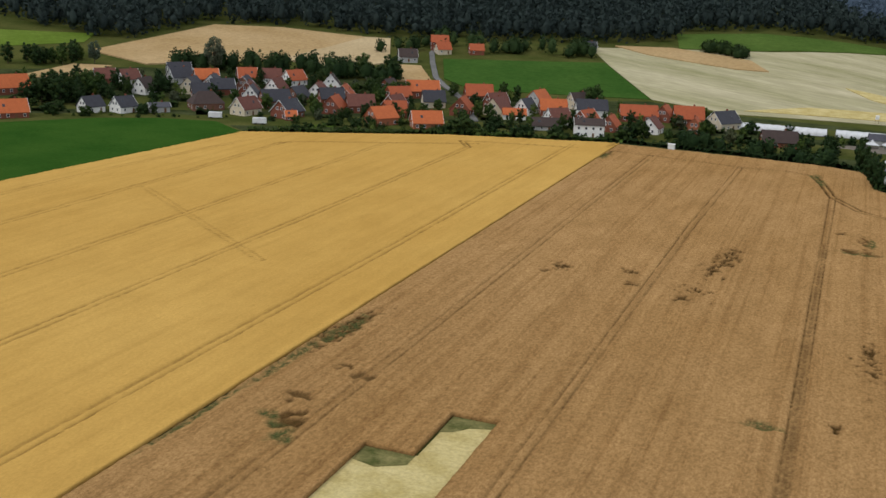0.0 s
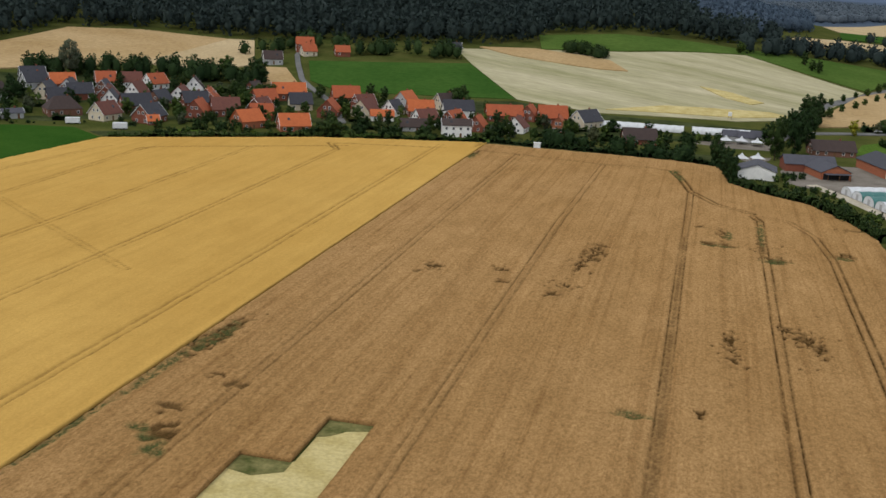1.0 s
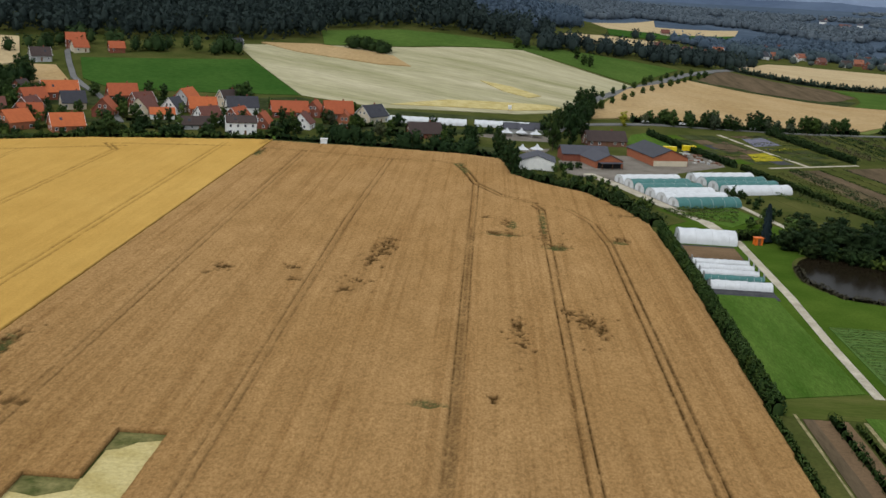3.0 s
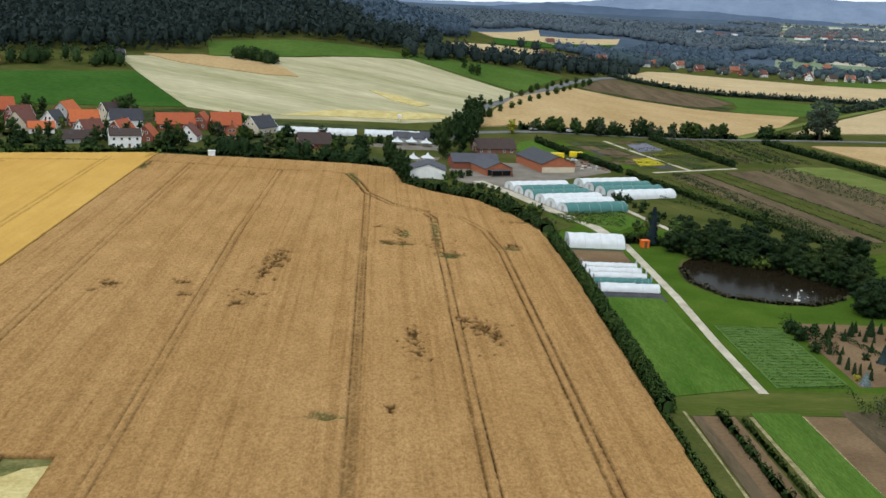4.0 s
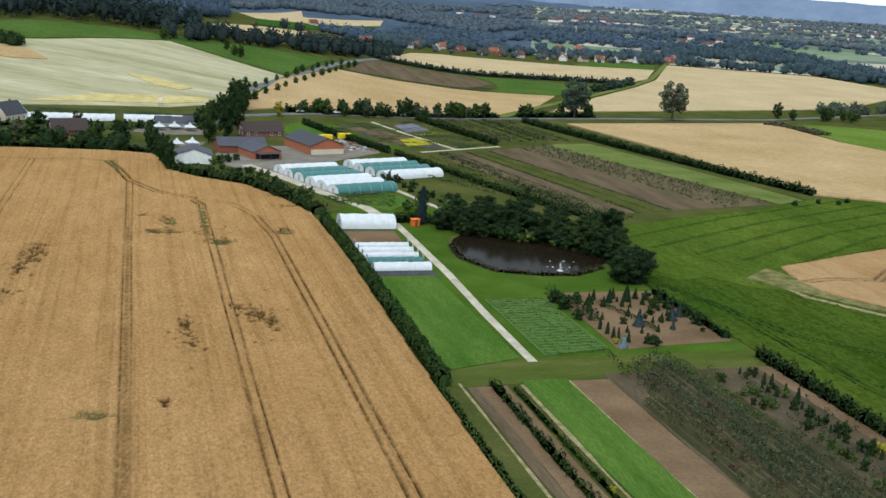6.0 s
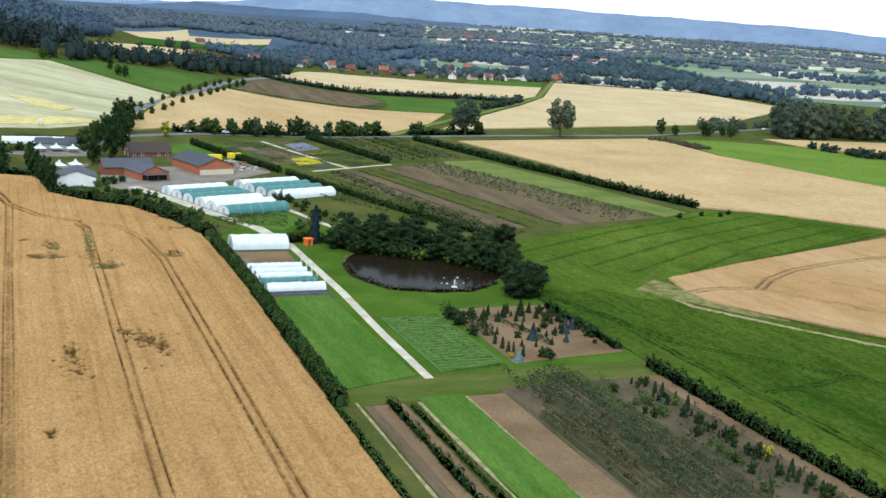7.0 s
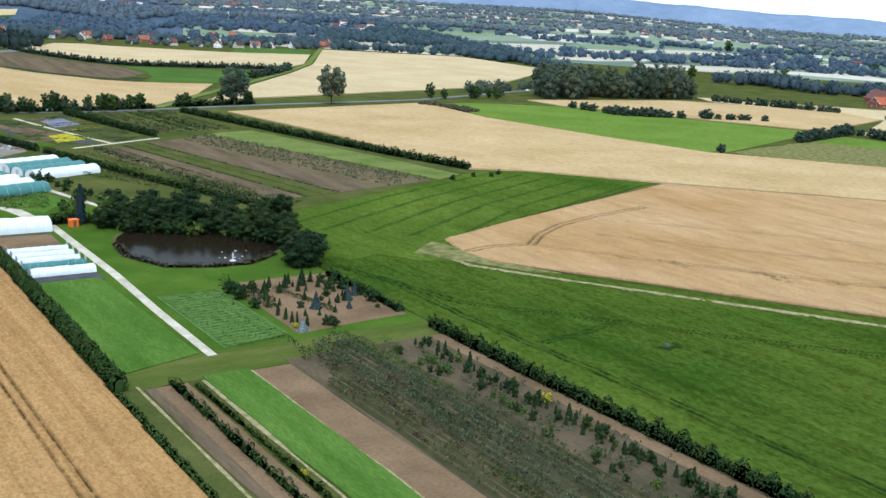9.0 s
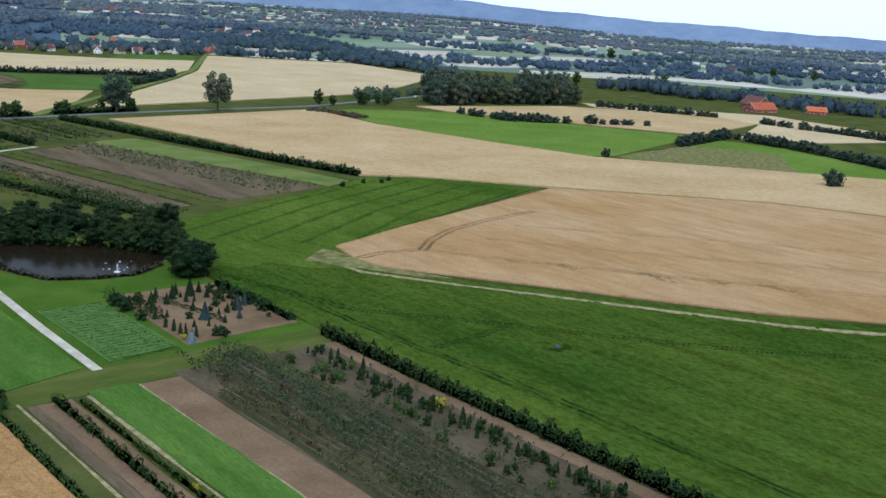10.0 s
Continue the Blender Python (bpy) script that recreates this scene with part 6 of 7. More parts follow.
wood("garden_thicket", belt(57, [(-93, 466), (-55, 462), (-20, 452), (6, 444)], 16, 9.5), L_dark, "dark garden trees at the barley field", seed=57, tall=(3.6, 8.0), wide=(2.8, 4.4), per_tree=130, leaf=0.6, category="trees")
grow((LIME, OAK), [(66, 786), (74, 760), (70, 765), (22, 788), (-131, 544), (-128, 540)], .5, .7, "dark tree in the pasture", "pasture trees")
grow((LIME, OAK, WILLOW), belt(58, [(85, 566), (130, 574), (175, 587), (212, 597)], 9, 7.2), .48, .72, "bushy tree along the road", "road trees")
grow((LIME, LIME, SHRUB), belt(59, [(34, 505), (44, 530), (50, 560), (56, 590)], 14, 8), .6, .95, "tall dark tree where the road leaves the village", "road trees")
grow((SHRUB, SHRUB_L), belt(60, [(60, 350), (50, 362), (42, 378), (28, 392)], 9, 4), .5, .95, "shrub beside the yard", "yard shrubs", "shrub", "shrub")
grow((SHRUB,), [(142, 360), (244, 340), (265, 342), (272, 346), (258, 345)], .55, .8, "small round bush at the meadow", "meadow bushes", "bush", "bush")
grow((GROVE, GROVE, GROVE, WILLOW), belt(61, [(545, 642), (600, 655), (650, 652), (725, 640)], 30, 9.4), 1.1, 2.2, "tall leafy tree of the grove", "grove trees")
grow((HAZE_BUSH,), HEDGE_END, 1.0, 1.4, "dark bush at the end of the hedgerow", "hedgerow bushes", "bush", "bush", squash=1.3)
for i, ln in enumerate(bush_lines):
    brng = random.Random(200 + i)
    for (ax, ay), (bx, by) in zip(ln, ln[1:]):
        n = int(math.hypot(bx - ax, by - ay) / 5.6)
        for k in range(n):
            if brng.random() < 0.12:
                continue
            q = (k + brng.uniform(0.2, 0.8)) / n
            plant("bush", HAZE_BUSH, ax + (bx - ax) * q + brng.uniform(-1, 1), ay + (by - ay) * q + brng.uniform(-1, 1), brng.uniform(0.75, 1.3), "round dark bush in a field hedgerow", "bush", "hedgerow bushes", squash=1.15)

# ---------------------------------------------------------------- nursery rows
rrng = random.Random(9)
L_sap = leafage("sapling_leaves", (0.040, 0.058, 0.026), (0.105, 0.128, 0.062), 0.3)
L_wine = leafage("wine_red_leaves", (0.040, 0.026, 0.022), (0.085, 0.052, 0.042), 0.3)


def sapling_line(line, step, height, girth, material, label, skip=0.1, clumps=12, leaf=0.17, seed=1, drift=0.25):
    """A planted row: single upright saplings, each a thin stem with a narrow uneven head of leaf clumps."""
    r = np.random.RandomState(seed)
    pts, ways, rods = [], [], []
    for (ax, ay), (bx, by) in zip(line, line[1:]):
        ln = math.hypot(bx - ax, by - ay)
        for k in range(int(ln / step)):
            if r.rand() < skip + 0.35 * (math.sin(k * 0.31 + seed) > 0.75):
                continue
            q = (k + r.uniform(0.2, 0.8)) * step / ln
            x, y = ax + (bx - ax) * q + r.normal() * drift, ay + (by - ay) * q + r.normal() * drift
            h, w = height * r.uniform(0.55, 1.25), girth * r.uniform(0.8, 1.9)
            z = land(x, y)
            rods.append(((x, y, z), (x + r.normal() * 0.08, y, z + h * 0.85), 0.03, 0.012))
            d = unit(r.normal(size=(clumps, 3)))
            d *= r.uniform(0.55, 1.05, clumps)[:, None]
            pts.append(d * (w, w, h * 0.4) + (x, y, z + h * 0.62))
            ways.append(d + (0, 0, 0.25))
    v, f, soft = cards(r, np.vstack(pts), leaf, out=np.vstack(ways))
    tv, tf = cones(r, rods)
    faces = f.tolist() + [[i + len(v) for i in q] for q in tf]
    up = np.tile((0.0, -0.6, 0.8), (len(tv), 1))
    me = mesh_of("sapling_row", np.vstack([v, tv]), faces, [material, M_bark], normals=np.vstack([soft, up]))
    me.polygons.foreach_set("material_index", [0] * len(f) + [1] * len(tf))
    return tagged(put("sapling_row", me), label, "plant row", kind="stuff")


SAP, SPARSE = "row of slender young nursery trees on weedy soil", "thin row of young nursery trees on bare soil"
LOWROW, GREENROW = "low dark row of nursery shrubs", "yellow-green row of nursery shrubs"
ROWS = (  # x, far end, near end, step, height, girth, leaves, label, skipped
    (89.6, 160, 66, 1.3, 1.7, .26, L_sap, SPARSE, .35), (90.6, 156, 128, 1.1, 1.5, .24, L_wine, SPARSE, .55), (91.6, 176, 64, 1.4, 2.0, .3, L_sap, SPARSE, .3), (93.0, 184, 163, 1.0, 2.0, .5, L_dark, "row of dark young nursery trees", .05),
    (93.4, 160, 64, 1.2, 1.8, .3, L_olive, SPARSE, .3), (94.8, 178, 64, 1.3, 1.6, .26, L_brown, SPARSE, .35), (94.6, 150, 132, 1.0, 1.5, .26, L_wine, SPARSE, .5), (96.3, 180, 64, 1.0, 1.9, .34, L_sap, SAP, .12),
    (97.7, 181, 64, 1.0, 1.7, .32, L_grey, SAP, .12), (99.0, 182, 64, 1.0, 2.0, .36, L_sap, SAP, .1), (100.6, 150, 126, .8, .9, .5, L_dark, LOWROW, .03), (100.3, 182, 152, 1.0, 1.8, .32, L_wine, SAP, .3),
    (101.6, 182, 64, 1.0, 2.0, .36, L_grey, SAP, .1), (102.8, 182, 64, 1.0, 1.9, .34, L_sap, SAP, .1), (104.0, 180, 64, 1.0, 1.8, .36, L_grey, SAP, .12), (104.6, 187, 160, .8, 1.0, .55, L_mid, GREENROW, .03), (105.4, 158, 64, 1.1, 1.8, .34, L_sap, SAP, .12),
    (106.8, 186, 150, .8, .9, .5, L_light, GREENROW, .1), (107.2, 148, 64, 1.1, 1.6, .36, L_olive, SAP, .15), (108.6, 172, 146, 1.0, .8, .5, L_light, GREENROW, .25), (109.4, 144, 64, 1.2, 1.6, .4, L_sap, SAP, .2),
    (111.4, 176, 70, 1.7, 1.5, .5, L_mid, "row of bushy green nursery shrubs", .35), (113.4, 174, 70, 1.5, 1.6, .45, L_olive, "row of bushy green nursery shrubs", .3), (115.4, 170, 70, 1.6, 1.3, .4, L_sap, SPARSE, .35), (121.4, 160, 70, 1.8, 1.6, .35, L_sap, SPARSE, .4),
    (94.4, 117, 103, .6, 1.0, .5, L_mid, "short green row of nursery shrubs", 0))
for i, (x, y1, y0, st, hh, gw, mat_, lab, sk) in enumerate(ROWS):
    sapling_line([(x, y1), (x + 0.15, y0)], st * 1.35, hh, gw * 1.5, mat_, lab, sk, seed=300 + i, clumps=20, leaf=0.2, drift=0.1)
for i in range(12):
    x = 89.6 + i * 1.75
    strip("row_weeds", x - 0.6, x + 0.6, 64, 160 + min(22, i * 3), M_row_weeds, "weedy soil under a row of young trees", "bed", 0.12)
for x, skip, kinds in ((118.6, .12, (COLUMN, SHRUB, SHRUB_L, COLUMN, SHRUB)), (117.0, .45, (COLUMN, SHRUB)), (120.3, .6, (COLUMN, SHRUB)), (113.0, .68, (SHRUB, SHRUB_L)), (110.4, .75, (SHRUB_L, SHRUB))):
    y = 174.0
    while y > 84:
        y -= rrng.uniform(1.3, 2.4)
        if rrng.random() < skip:
            continue
        kind = rrng.choice(kinds)
        bush = kind in (SHRUB, SHRUB_L)
        sc = rrng.uniform(.45, .8) * (0.8 if bush else 1.3 if kind is COLUMN else 0.9)
        plant("shrub" if bush else "conifer", kind, x + rrng.uniform(-.4, .4), y, sc, "young nursery shrub in a row" if bush else "young upright nursery conifer", "shrub" if bush else "conifer", "nursery shrubs", squash=0.75 if bush else 1.1)
YBUSH = tree_kind(17, 3.0, 1.8, 0.06, L_yellow, M_bark, 7, 0.25, 12, base=0.05)
plant("yellow_bush", YBUSH, 120.6, 134.6, 0.75, "bright yellow flowering bush in the nursery rows", "bush")
plant("yellow_bush", YBUSH, 68, 128, 0.5, "small yellow bush in the shrub row", "bush")
plant("yellow_bush", YBUSH, 99, 193, 0.5, "small yellow bush at the plot corner", "bush")
hedge("shrub_row", [(64.2, 173), (64, 140), (63.6, 70)], 1.3, 1.2, L_hedge, "row of dark young shrubs on bare soil", 0.15, 20, 0.5, gaps=0.2, category="plant row", core=True, kind="stuff")
hedge("shrub_row", [(67.8, 170), (67.8, 140), (67.6, 70)], 0.9, 0.8, L_hedge, "row of dark young shrubs on grass", 0.14, 20, 0.5, gaps=0.2, category="plant row", core=True, kind="stuff")
hedge("shrub_row", [(99, 231), (101, 216), (101.5, 208)], 2.0, 1.7, L_dark, "row of dark shrubs along the plot", 0.18, 16, 0.4, category="plant row", core=False, kind="stuff")
hedge("shrub_row", [(108, 222), (111, 210), (112.5, 200)], 1.1, 1.0, L_dark, "low clipped hedge in the conifer plot", 0.15, 18, 0.2, category="plant row", core=False, kind="stuff")
M_dry = surface("dry_grass", (0.13, 0.13, 0.05), (0.38, 0.31, 0.17), 0.5, 1.5)
strip("pale_edge", 69.5, 70.3, 60, 172, M_dry, "pale dry edge of the green bed", "bed edge", 0.13)
strip("pale_edge", 79.6, 80.1, 60, 173, M_dry, "pale dry edge of the green bed", "bed edge", 0.16)
strip("bright_verge", 57.8, 58.3, 60, 174, M_dry, "pale dry line of grass along the verge", "verge", 0.13)
strip("dark_bed", 58.9, 60.9, 60, 172, M_soil_dark, "dark narrow bed", "bed", 0.12)
strip("soil_margin", 122.6, 126, 60, 176, M_soil, "bare soil margin beside the hedge", "bed", 0.12)

# far nursery plot, rows towards the sheds
def along(a, b, c, d, q):
    return [(a[0] + (b[0] - a[0]) * q, a[1] + (b[1] - a[1]) * q), (c[0] + (d[0] - c[0]) * q, c[1] + (d[1] - c[1]) * q)]


for i, (q, wd, hh, mm) in enumerate(((0.02, 2.2, 1.2, L_dark), (0.07, 1.5, 0.9, L_olive), (0.13, 1.2, 0.5, L_brown), (0.24, 1.0, 0.5, L_dark), (0.33, 1.0, 0.4, L_olive), (0.42, 0.9, 0.4, L_dark),
                                     (0.72, 1.2, 0.6, L_olive), (0.78, 1.6, 0.9, L_dark), (0.83, 2.0, 1.1, L_grey), (0.88, 2.2, 1.2, L_dark), (0.93, 2.4, 1.2, L_brown), (0.97, 1.8, 1.0, L_dark))):
    ln = along(PLOT[0], PLOT[1], PLOT[2], PLOT[3], q)
    ln = [ln[0], tuple((ln[0][k] + ln[1][k]) / 2 for k in (0, 1)), ln[1]]
    if q > 0.7:
        sapling_line(ln, 1.1, hh * 1.5, 0.6, L_sap if i % 2 else mm, "row of young nursery trees on brown soil", 0.1, 9, 0.26, 400 + i, 0.9)
    else:
        hedge("plant_row", ln, wd, hh, mm, "low row of nursery plants", 0.24, 5.0, 0.6, gaps=0.25, category="plant row", core=False, kind="stuff", seed=i)
for i in range(5):
    q = (i + 0.5) / 5
    ln = along((104, 398), (128, 446), (150, 312), (166, 318), q)
    hedge("plant_row", ln, 1.8, 1.0, (L_mid, L_olive, L_dark)[i % 3], "low row of nursery plants", 0.3, 2.6, 0.4, gaps=0.2, category="plant row", core=False, kind="stuff", seed=40 + i)
for i in range(9):
    q = (i + 0.5) / 9
    ln = along((108, 470), (124, 552), (150, 464), (166, 574), q) if i % 2 else along((150, 468), (128, 552), (168, 482), (164, 570), q)
    hedge("plant_row", ln, 2.0, 0.6, (L_mid, L_olive, L_light, L_brown, L_yellow)[i % 5], "low display bed of nursery plants", 0.3, 2.2, 0.4, gaps=0.2, category="plant row", core=False, kind="stuff", seed=60 + i)
for i in range(22):
    v = 188 + i * 1.8
    hedge("cabbage_row", [(80.8, v), (95.6, v + 0.6)], 1.0, 0.3, L_light, "row of cabbages in the bed", 0.13, 24, 0.2, category="plant row", core=False, kind="stuff", seed=80 + i)
for i in range(6):
    q = (i + .5) / 6
    ln = along((62, 350), (66, 338), (92, 366), (84, 332), q)
    hedge("plant_row", ln, 1.6, 0.8, (L_light, L_mid, L_olive)[i % 3], "low bed of plants before the tunnels", 0.25, 5, 0.4, category="plant row", core=False, kind="stuff", seed=110 + i)

# ---------------------------------------------------------------- small things
def trailer(x, y, yaw, paint, label):
    root = new("trailer")
    root.matrix_basis = pose(x, y, land(x, y), 0, 0, yaw)
    put("body", box_mesh("body", -3.0, 3.0, -1.25, 1.25, 0.75, 3.1, paint, 0.08), root)
    put("chassis", box_mesh("chassis", -3.2, 3.2, -1.0, 1.0, 0.5, 0.75, P_steel, 0.03), root)
    bm = bmesh.new()
    bmesh.ops.create_cone(bm, cap_ends=True, segments=16, radius1=0.45, radius2=0.45, depth=0.25, matrix=pose(0, 0, 0, 90, 0, 0))
    wm = from_bm("wheel", bm, P_rubber)
    for sx in (-1.6, 1.6):
        for sy in (-1.1, 1.1):
            put("wheel", wm, root, m=pose(sx, sy, 0.45))
    return tagged(root, label, "trailer")


trailer(87, 484, 12, P_yellow, "yellow box trailer parked behind the hall")
trailer(97, 490, 12, P_yellow, "yellow box trailer parked behind the hall")
trailer(-243, 403, 25, P_car, "white caravan at the garden edge")
trailer(-268, 406, 25, P_car, "white caravan at the garden edge")


def car(x, y, yaw, paint, label):
    root = new("car")
    root.matrix_basis = pose(x, y, land(x, y) + 0.82, 0, 0, yaw)
    bm = bmesh.new()
    prof = [(-2.1, 0.35), (-2.1, 0.85), (-1.7, 0.95), (-1.2, 1.42), (0.5, 1.45), (1.15, 0.98), (2.0, 0.82), (2.1, 0.4)]
    a = [bm.verts.new((px, -0.85, pz)) for px, pz in prof]
    b = [bm.verts.new((px, 0.85, pz)) for px, pz in prof]
    bm.faces.new(a[::-1])
    bm.faces.new(b)
    for k in range(len(prof)):
        bm.faces.new([a[k], a[(k + 1) % len(prof)], b[(k + 1) % len(prof)], b[k]])
    bmesh.ops.recalc_face_normals(bm, faces=bm.faces[:])
    put("body", from_bm("body", bm, paint), root)
    put("window", box_mesh("window", -1.1, 0.55, -0.87, 0.87, 0.98, 1.34, M_glass, 0.02), root)
    bm = bmesh.new()
    bmesh.ops.create_cone(bm, cap_ends=True, segments=14, radius1=0.33, radius2=0.33, depth=0.2, matrix=pose(0, 0, 0, 90, 0, 0))
    wm = from_bm("wheel", bm, P_rubber)
    for sx in (-1.3, 1.3):
        for sy in (-0.8, 0.8):
            put("wheel", wm, root, m=pose(sx, sy, 0.33))
    return tagged(root, label, "car")


for cx, cy, cyaw in ((87, 566, 14), (108, 570, 14), (148, 579, 12), (500, 669, 25), (540, 688, 25)):
    car(cx, cy, cyaw, P_car, "white car on the main road")

# orange hut
hut = new("hut")
hut.matrix_basis = pose(84, 306, 0.05, 0, 0, 8)
put("wall", box_mesh("wall", -1.2, 1.2, -1.0, 1.0, 0, 2.1, P_orange, 0.03), hut)
put("roof", box_mesh("roof", -1.4, 1.4, -1.2, 1.2, 2.1, 2.25, P_orange, 0.03), hut)
put("door", box_mesh("door", -0.4, 0.5, -1.04, -1.0, 0.05, 1.9, P_wood, 0.01), hut)
tagged(hut, "small bright orange wooden hut by the pond", "hut")

hedge("hut_hedge", [(78.8, 310.5), (87, 313)], 3.0, 3.2, L_pond, "dark clipped hedge block beside the hut", 0.22, 12, 0.1)
# pagoda tents beside the white shed
for tx, ty in ((18, 452), (24.5, 455)):
    root = new("tent")
    root.matrix_basis = pose(tx, ty, 0.06, 0, 0, 10)
    tv = [(-2.6, -2.6, 2.4), (2.6, -2.6, 2.4), (2.6, 2.6, 2.4), (-2.6, 2.6, 2.4), (-.8, -.8, 3.4), (.8, -.8, 3.4), (.8, .8, 3.4), (-.8, .8, 3.4), (0, 0, 4.8)]
    tf = [(0, 1, 5, 4), (1, 2, 6, 5), (2, 3, 7, 6), (3, 0, 4, 7), (4, 5, 8), (5, 6, 8), (6, 7, 8), (7, 4, 8)]
    put("canopy", mesh_of("canopy", tv, tf, P_film), root)
    pm = box_mesh("pole", -0.06, 0.06, -0.06, 0.06, 0, 2.4, P_steel)
    for sx in (-2.5, 2.5):
        for sy in (-2.5, 2.5):
            put("pole", pm, root, m=pose(sx, sy, 0))
    TENT = tagged(root, "white pointed pavilion tent in the yard", "tent", "yard tents")

# pale stones and spray in the pond, and the well cover in the meadow
def stone(x, y, z, s, label, name="stone"):
    v, f = ball(2)
    rs = np.random.RandomState(int(x * 9 + y))
    v = v * (1, 0.8, 0.6) * (1 + 0.15 * rs.normal(size=(len(v), 1))) * s
    return tagged(put(name, mesh_of(name, v, f, P_stone), m=pose(x, y, z, 0, 0, x * 50)), label, "stone")


for k in range(8):
    px, py = rrng.uniform(103, 121), rrng.uniform(251, 262)
    stone(px, py, 0.12, rrng.uniform(0.15, 0.35), "pale stone standing in the shallow pond")
fb = new("fountain")
fb.matrix_basis = pose(110, 251, 0.05)
put("basin", mesh_of("basin", *[q.tolist() for q in (lambda v, f: (v * (0.9, 0.9, 0.35) + (0, 0, 0.2), f))(*ball(2))], P_stone, True), fb)
fv, ff = cones(None, [((0, 0, 0.2), (0, 0, 1.6), 0.22, 0.12), ((0, 0, 1.6), (0, 0, 2.5), 0.28, 0.05)])
put("column", mesh_of("column", fv, ff, P_stone, True), fb)
tagged(fb, "pale stone fountain in the pond", "fountain")
well = new("well_cover")
well.matrix_basis = pose(166, 148, 0.3)
bm = bmesh.new()
bmesh.ops.create_cone(bm, cap_ends=True, segments=20, radius1=0.6, radius2=0.55, depth=0.6)
put("ring", from_bm("ring", bm, T_sheet), well)
bm = bmesh.new()
bmesh.ops.create_cone(bm, cap_ends=True, segments=20, radius1=0.45, radius2=0.4, depth=0.12, matrix=pose(0, 0, 0.36))
put("lid", from_bm("lid", bm, T_sheet), well)
tagged(well, "round concrete well cover in the meadow", "well cover")
box_ = new("white_cabinet")
box_.matrix_basis = pose(-68, 447.5, 0)
put("body", box_mesh("body", -1.4, 1.4, -1.0, 1.0, 0, 2.3, P_white, 0.04), box_)
put("roof", box_mesh("roof", -1.6, 1.6, -1.2, 1.2, 2.3, 2.5, P_white, 0.03), box_)
tagged(box_, "small white garden shed at the field edge", "shed")

# ---------------------------------------------------------------- yard details
put("plinth", box_mesh("plinth", -14.1, -14.02, -7.8, 7.8, 0, 2.3, P_cream), hall, "cream lower wall of the gable end")
# black panel on the closed wall stands for the shade inside the open front
put("doorway", box_mesh("doorway", -9.1, -9.02, -5.2, 5.2, 0, 2.5, P_rubber), barn, "black panel for the shaded open front")
put("awning", box_mesh("awning", -12.4, -9.0, -5.0, 5.0, 2.5, 2.62, T_sheet), barn, "grey sheet awning")
postm = box_mesh("post", -0.08, 0.08, -0.08, 0.08, 0, 2.5, P_wood)
for py in (-4.6, 0, 4.6):
    put("post", postm, barn, m=pose(-12.2, py, 0))
patch("back_lawn", [(69, 502), (75, 529), (86, 541), (95, 510), (88, 498)], M_lush, "bright green lawn behind the hall", "lawn", 0.1, step=40)
patch("yellow_bed", [(125, 493), (136, 500), (138, 480), (124, 473)], surface("yellow_blooms", (0.12, 0.13, 0.02), (0.5, 0.4, 0.03), 0.3, 0.9, fine_mix=0.3), "bed of yellow flowering plants", "flower bed", 0.4, step=40, ragged=0.5)
patch("grey_bed", [(134, 543), (147, 554), (151, 530), (135, 520)], surface("grey_pots", (0.12, 0.12, 0.15), (0.22, 0.21, 0.26), 0.3, 1.2), "bed of grey-leaved potted plants", "flower bed", 0.3, step=40)
patch("brown_bed", [(112, 512), (122, 530), (128, 508), (118, 496)], M_soil_dark, "brown bed of nursery stock", "bed", 0.2, step=40, ragged=0.5)
patch("front_bed", [(69, 345), (88, 361), (94, 344), (81, 327)], M_lush, "green bed of young plants before the tunnels", "bed", 0.2, step=40, ragged=0.5)
patch("left_bed", [(54, 364), (68, 333), (60, 324), (52, 342)], M_rough, "mixed bed beside the yard hedge", "bed", 0.15, step=40, ragged=0.5)
crng = random.Random(5)
for k in range(34):
    px, py = crng.uniform(92, 105), crng.uniform(456, 486)
    w_, d_, h_ = crng.uniform(.5, 1.2), crng.uniform(.4, .7), crng.uniform(.25, .9)
    ob = put("crate", box_mesh("crate", -w_, w_, -d_, d_, 0, h_, crng.choice((P_wood, P_grey, P_stone, P_brown_brick)), 0.03), m=pose(px, py, 0.06, 0, 0, crng.uniform(0, 180)))
    tagged(ob, "stacked crate of nursery goods in the yard", "crate", "yard crates")
grow((SHRUB, SHRUB_L, SHRUB), belt(71, [(94, 388), (98, 364), (100, 350), (92, 332), (84, 328)], 5, 3.4), .5, .9, "dark shrub behind the tunnels", "yard shrubs", "shrub", "shrub")
grow((SHRUB, SHRUB_L), belt(72, [(30, 412), (36, 420), (40, 428)], 6, 3.6), .5, .9, "shrub between shed and barn", "yard shrubs", "shrub", "shrub")
grow((OAK, LIME), belt(73, [(82, 566), (109, 577), (131, 587), (181, 598), (211, 606)], 5, 7.5), .45, .68, "round bushy tree along the road", "road trees")
YTREE = tree_kind(19, 8, 3.0, 0.15, L_yellow, M_bark, 9, 0.4, 8, base=0.1)
plant("tree", YTREE, 74, 554, 1.0, "bright yellow-green garden tree", "tree")
wood("heap_brush", belt(74, [(406, 608), (414, 590), (416, 562)], 10, 3), L_brown, "brown brushwood heap at the field corner", seed=74, tall=(1.5, 3.0), wide=(2, 3.5), per_tree=60, leaf=0.5, category="heap")
grow((OAK, WILLOW, LIME), belt(75, [(437, 644), (463, 642), (486, 640), (513, 652)], 8, 9), .5, .8, "leafy tree along the main road", "road trees")
grow((OAK, LIME), belt(76, [(228, 616), (254, 621), (292, 633)], 5, 8), .42, .6, "bushy tree along the main road", "road trees")
